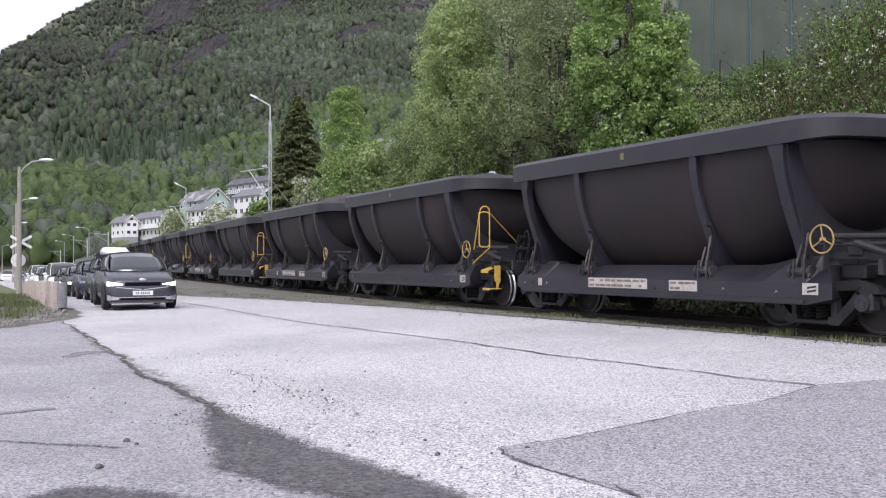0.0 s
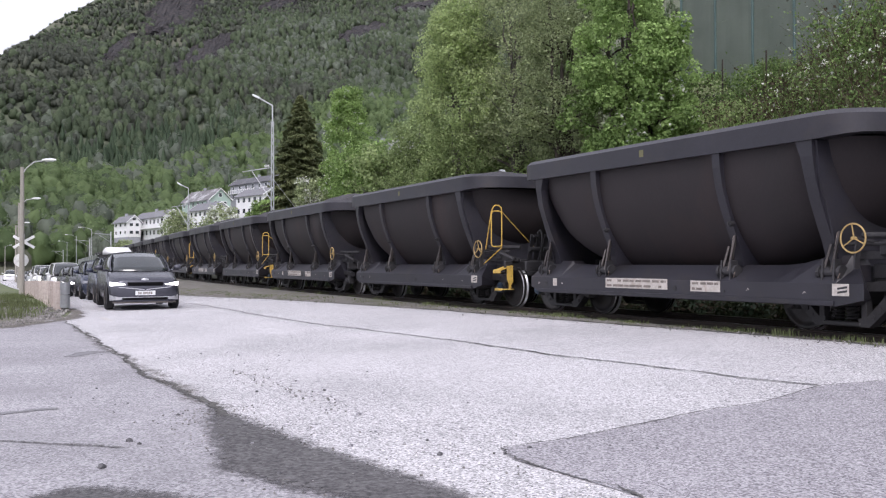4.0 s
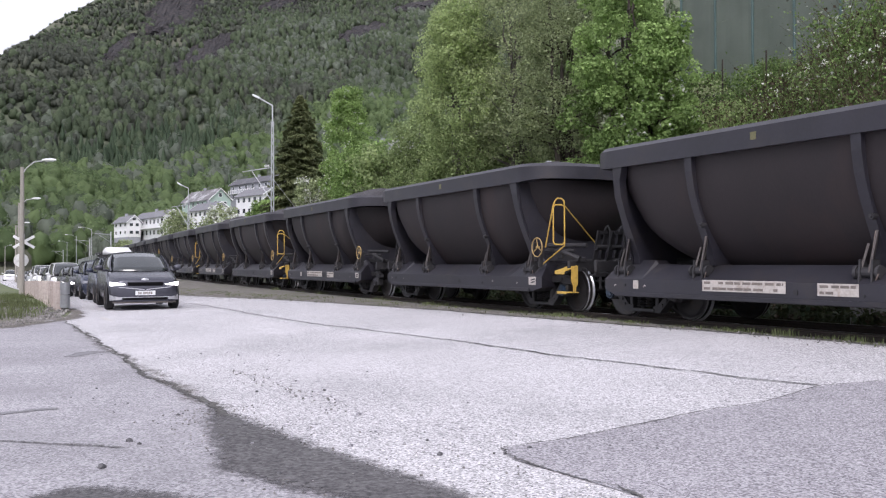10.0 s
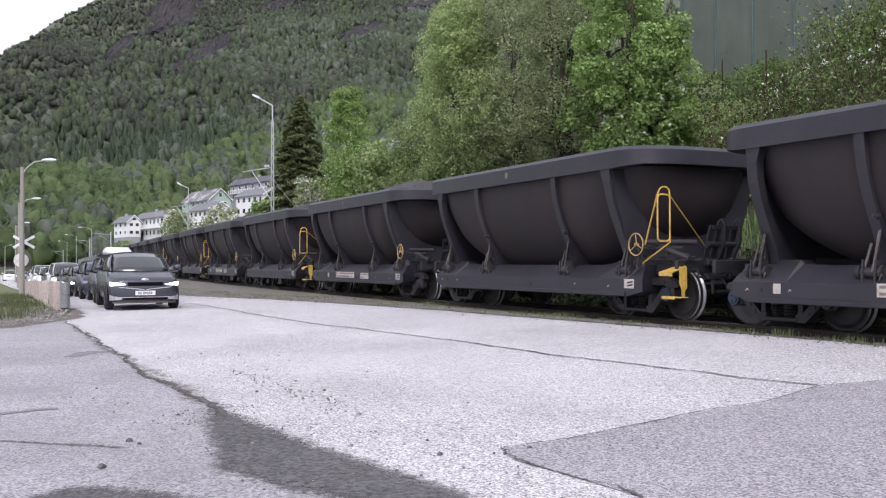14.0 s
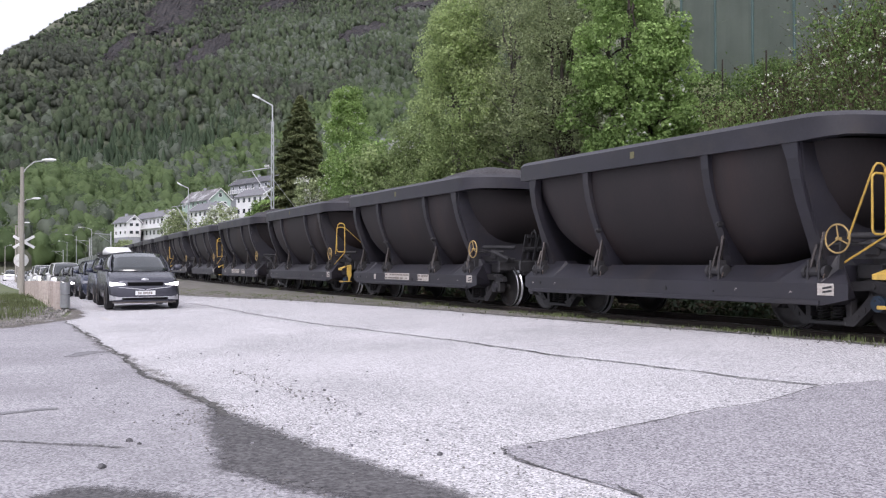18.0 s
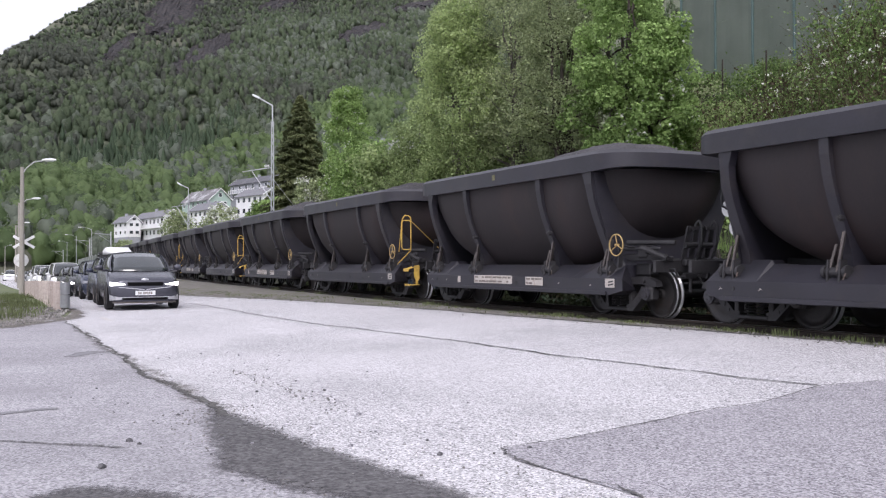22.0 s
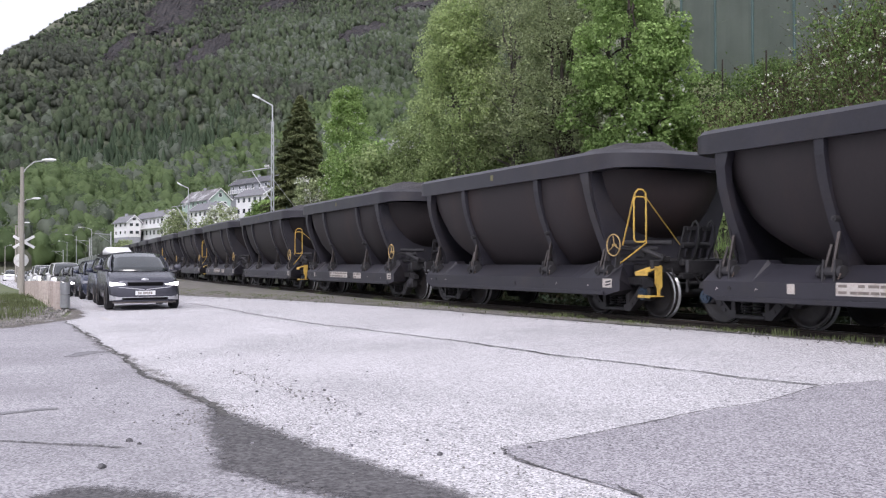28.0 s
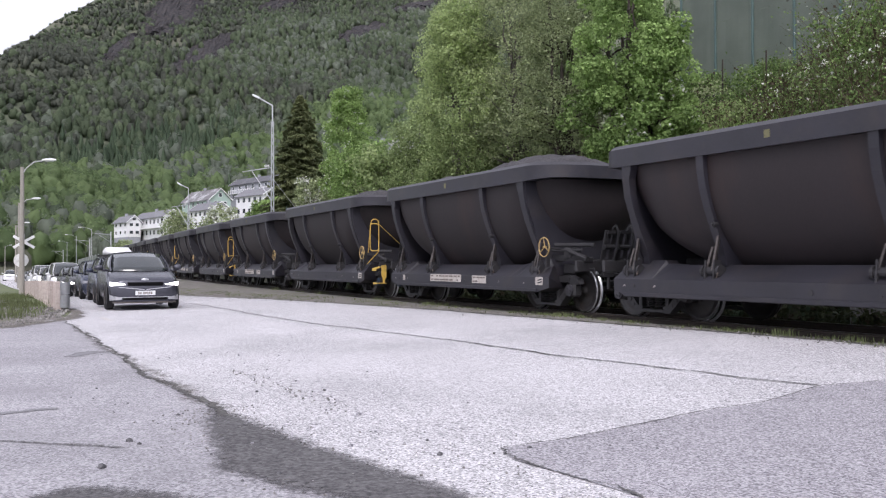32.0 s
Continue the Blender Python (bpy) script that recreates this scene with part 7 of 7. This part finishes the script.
    glass("rear_window", [Vector((tail - 0.05 + 0.06 * u * u, u * w * 0.80, bz)) for u in us], [Vector((roof_r - 0.02 + 0.04 * u * u, u * wr * 0.9, height - 0.08 - 0.02 * u * u)) for u in us])
    # wheels in dark arches
    for xx in (0.0, -wb):
        for s in (-1, 1):
            bm = bmesh.new()
            n = 16
            prism(bm, [(0.42 * math.cos(math.pi * i / n), 0.42 * math.sin(math.pi * i / n)) for i in range(n + 1)] + [(-0.42, -0.18), (0.42, -0.18)], lambda a, b: (xx + a, s * (w + 0.004), 0.34 + b), (0, -s * 0.012, 0))
            part("wheel_arch", bm, M_TRIM, c)
            t = shared("tyre", ME_TYRE, c, pose(xx, s * (w - 0.085), 0.345, 0, 0, 0 if s < 0 else 180))
            shared("rim", ME_RIM, t)
    # the face of the car
    def front_box(name, y0, z0, y1, z1, mat, proud=0.01, lab="", thick=0.06, low=(0, 0), high=(0, 0)):
        """A piece on the front; it follows the bumper's curve in plan. low, high: rise of each end's edges, inner end first."""
        bm = bmesh.new()
        rows = []
        n = 8
        for i in range(n + 1):
            yy = y0 + (y1 - y0) * i / n
            k = i / n if y1 > 0 else 1 - i / n
            t = abs(yy) / w
            xx = front + proud - float(np.interp(t, [0.66, 0.80, 0.92, 1.0], [0.0, 0.03, 0.16, 0.35]))
            za, zb = z0 + low[0] + (low[1] - low[0]) * k, z1 + high[0] + (high[1] - high[0]) * k
            rows.append([(xx, yy, za), (xx, yy, zb), (xx - thick, yy, zb), (xx - thick, yy, za)])
        vs = sheet(bm, rows, close=True)
        bm.faces.new(vs[0])
        bm.faces.new(vs[-1])
        bmesh.ops.recalc_face_normals(bm, faces=bm.faces)
        return part(name, bm, mat, c, lab)
    gz_ = hz0 - 0.255
    front_box("grille", -w * 0.49, gz_ - 0.045, w * 0.49, gz_ + 0.05, M_GRILLE, 0.014, "black upper grille")
    for s in (-1, 1):
        y0, y1 = sorted((s * w * 0.55, s * w * 0.95))
        front_box("headlight", y0, gz_ - 0.040, y1, gz_ + 0.018, M_HEADLIGHT if lights else M_BUMPER, 0.016, "bright lit headlight" if lights else "clear headlight", low=(0.02, -0.01), high=(-0.01, 0.05))
    pl = front_box("plate", -0.26, gz_ - 0.30, 0.26, gz_ - 0.18, M_CARPLATE, 0.03, "white registration plate with dark bars", thick=0.02)
    if detail:
        bm = bmesh.new()
        for i, yy in enumerate((-0.17, -0.12, -0.04, 0.01, 0.06, 0.11, 0.16)):
            box(bm, front + 0.024, yy - 0.016, gz_ - 0.275, front + 0.034, yy + 0.016, gz_ - 0.205)
        part("plate_bar", bm, M_INK, pl)
        front_box("lower_grille", -w * 0.60, gz_ - 0.43, w * 0.60, gz_ - 0.365, M_GRILLE, 0.016)
        front_box("bumper_trim", -w * 0.90, gz_ - 0.362, w * 0.90, gz_ - 0.345, M_BUMPER, 0.018, "silver bumper trim")
        for s in (-1, 1):
            y0, y1 = sorted((s * w * 0.64, s * w * 0.95))
            front_box("corner_trim", y0, gz_ - 0.42, y1, gz_ - 0.35, M_BUMPER, 0.022, "silver corner trim", low=(0.01, -0.02), high=(-0.02, 0.06))
        front_box("skid_plate", -w * 0.88, gz_ - 0.515, w * 0.88, gz_ - 0.475, M_STRAP, -0.002, "dull grey lower lip")
        for s in (-1, 1):
            y0, y1 = sorted((s * 0.02, s * w * 0.72))
            front_box("crease", y0, gz_ - 0.14, y1, gz_ - 0.12, M_BUMPER, 0.012, low=(-0.02, 0.05), high=(-0.02, 0.05))
        bm = bmesh.new()
        bmesh.ops.create_uvsphere(bm, u_segments=16, v_segments=8, radius=1, matrix=Matrix.Translation((front - 0.03, 0, gz_ + 0.115)) @ Matrix.Diagonal((0.03, 0.10, 0.045, 1)))
        part("badge", bm, M_BUMPER, c, "plain oval badge")
    if roof_box:
        bm = bmesh.new()
        rows = []
        for xx, ww, z0, z1 in ((-0.45, 0.22, 0.10, 0.16), (-0.6, 0.40, 0.07, 0.26), (-1.4, 0.45, 0.07, 0.34), (-2.2, 0.45, 0.07, 0.34), (-2.6, 0.35, 0.10, 0.26)):
            rows.append([(xx, -ww, height + z0), (xx, -ww, height + (z0 + z1) / 2), (xx, -ww * 0.8, height + z1), (xx, ww * 0.8, height + z1), (xx, ww, height + (z0 + z1) / 2), (xx, ww, height + z0)])
        vs = sheet(bm, rows, close=True)
        bm.faces.new(vs[0])
        bm.faces.new(vs[-1])
        bmesh.ops.recalc_face_normals(bm, faces=bm.faces)
        bx = tagged(mesh_object("roof_box", bm, M_CARWHITE, None, "", True), "white roof box on the dark blue car's roof rack", "roof box")
        bx.matrix_basis = c.matrix_basis.copy()
        bm = bmesh.new()
        for xx in (-0.9, -2.0):
            box(bm, xx - 0.03, -wr, height + 0.0, xx + 0.03, wr, height + 0.07)
        part("roof_rack", bm, M_TRIM, c)
    return c


def build_cars():
    def lane(x):
        return float(np.interp(x, [-140, -84, -69, -61.5, -53.8, -47.2, -40.2, -33.2, -26.55], [11.3, 8.78, 8.12, 7.78, 7.38, 6.97, 6.52, 6.0, 5.32]))
    def heading(x):
        return -math.degrees(math.atan2(lane(x - 4) - lane(x), 4))
    motor_car(-26.55, 5.32, -4.6, M_CARGREY, "dark grey electric hatchback with its headlights on", (4.63, 1.89, 1.60), "hatch")
    queue = [(-33.2, M_CARBLUE, "dark blue estate car with a roof rack", (4.5, 1.80, 1.60), "suv", False, True),
             (-40.2, M_CARBLUE, "dark blue estate car waiting in line", (4.4, 1.80, 1.60), "suv", False, False),
             (-47.2, M_CARBLACK, "black hatchback with pale headlights", (4.2, 1.78, 1.50), "hatch", True, False),
             (-53.8, M_CARBLACK, "dark hatchback waiting in line", (4.3, 1.78, 1.52), "hatch", True, False),
             (-61.3, M_CARWHITE, "white delivery van waiting in line", (4.9, 1.92, 1.90), "van", False, False),
             (-68.6, M_CARBLACK, "dark car waiting in line", (4.4, 1.80, 1.68), "suv", False, False),
             (-75.4, M_CARWHITE, "white car waiting in line", (4.4, 1.80, 1.72), "suv", True, False),
             (-82.2, M_CARWHITE, "white minibus waiting in line", (4.9, 1.90, 1.95), "van", False, False),
             (-89.8, M_CARSILVER, "silver car waiting in line", (4.4, 1.80, 1.60), "suv", True, False),
             (-97.0, M_CARBLACK, "dark car far back in line", (4.4, 1.80, 1.55), "hatch", False, False),
             (-104, M_CARSILVER, "silver car far back in line", (4.4, 1.80, 1.55), "hatch", False, False),
             (-111, M_CARWHITE, "white car far back in line", (4.4, 1.80, 1.55), "suv", False, False)]
    for x, paint, label, size, shape, lit, rack in queue:
        motor_car(x, lane(x), heading(x), paint, label, size, shape, lit, False, rack)
    motor_car(-157.5, 11.7, -9, M_CARWHITE, "white car standing off the road", (4.4, 1.80, 1.72), "suv", False, False)
    motor_car(-150, 13.2, -9, M_CARBLACK, "dark car standing off the road", (4.4, 1.80, 1.45), "hatch", False, False)


build_cars()

# ---- the train pulls away: metres travelled by the lettered wagon, time by time ----
TRAVEL = [(0, -33.23), (2.3, -33.23), (3, -33.03), (3.5, -32.90), (4.5, -32.68), (5.5, -32.42), (6.5, -32.06), (7.5, -31.63), (8.5, -31.13), (9.5, -30.55), (10.5, -29.90),
          (11.5, -29.17), (12.5, -28.36), (13.5, -27.46), (14.5, -26.50), (15.5, -25.47), (16.5, -24.38), (17.5, -23.22), (18.5, -22.05), (19.5, -20.86),
          (20.5, -19.50), (21.5, -18.03), (22.5, -16.47), (23.5, -14.89), (24.5, -13.27), (25.5, -11.61), (26.5, -9.85), (27.5, -8.02), (28.5, -6.10), (29.5, -4.14), (30.5, -2.15), (31.25, -0.66), (32, 0.92)]


def motions():
    ts = [k[0] for k in TRAVEL]
    ds = [k[1] + float(np.interp(k[0], [0, 6, 14, 16.5, 18, 20, 23.5, 25, 28, 32], [-0.06, -0.02, -0.04, -0.08, -0.12, -0.03, 0.01, -0.02, 0.06, 0.07])) for k in TRAVEL]
    times = [0, 1.2, 2.3] + span(3, 32, 0.25)
    for k, w in WAGONS.items():
        rows = []
        for t in times:
            s = glide(t, ts, ds) - k * WAGON_PITCH
            xa, ya, _ = on_track(s + 3.46)
            xb, yb, _ = on_track(s - 3.46)
            rows.append((t, Matrix.Translation(((xa + xb) / 2, (ya + yb) / 2, 0)) @ Matrix.Rotation(math.atan2(ya - yb, xa - xb), 4, "Z")))
        walk(w, rows[::2] + [rows[-1]] if len(rows) % 2 == 0 else rows[::2])
        for ob in w.children:
            if ob.name.startswith("wheelset"):
                walk(ob, [(t, Matrix.Translation(ob.location) @ Matrix.Rotation((glide(t, ts, ds) + 33.23) / 0.46 + 1.3 * k, 4, "Y")) for t in times])


def glide(t, ts, ds):
    """Smooth travel between the rows (cubic, with slopes from the neighbours)."""
    i = max(0, min(len(ts) - 2, int(np.searchsorted(ts, t, "right")) - 1))
    def slope(j):
        if j == 0 or ts[j] <= 2.3:
            return 0.0
        if j == len(ts) - 1:
            return (ds[j] - ds[j - 1]) / (ts[j] - ts[j - 1])
        return (ds[j + 1] - ds[j - 1]) / (ts[j + 1] - ts[j - 1])
    h = ts[i + 1] - ts[i]
    u = (t - ts[i]) / h
    return ((2 * u ** 3 - 3 * u ** 2 + 1) * ds[i] + (u ** 3 - 2 * u ** 2 + u) * h * slope(i) + (-2 * u ** 3 + 3 * u ** 2) * ds[i + 1] + (u ** 3 - u ** 2) * h * slope(i + 1))


motions()
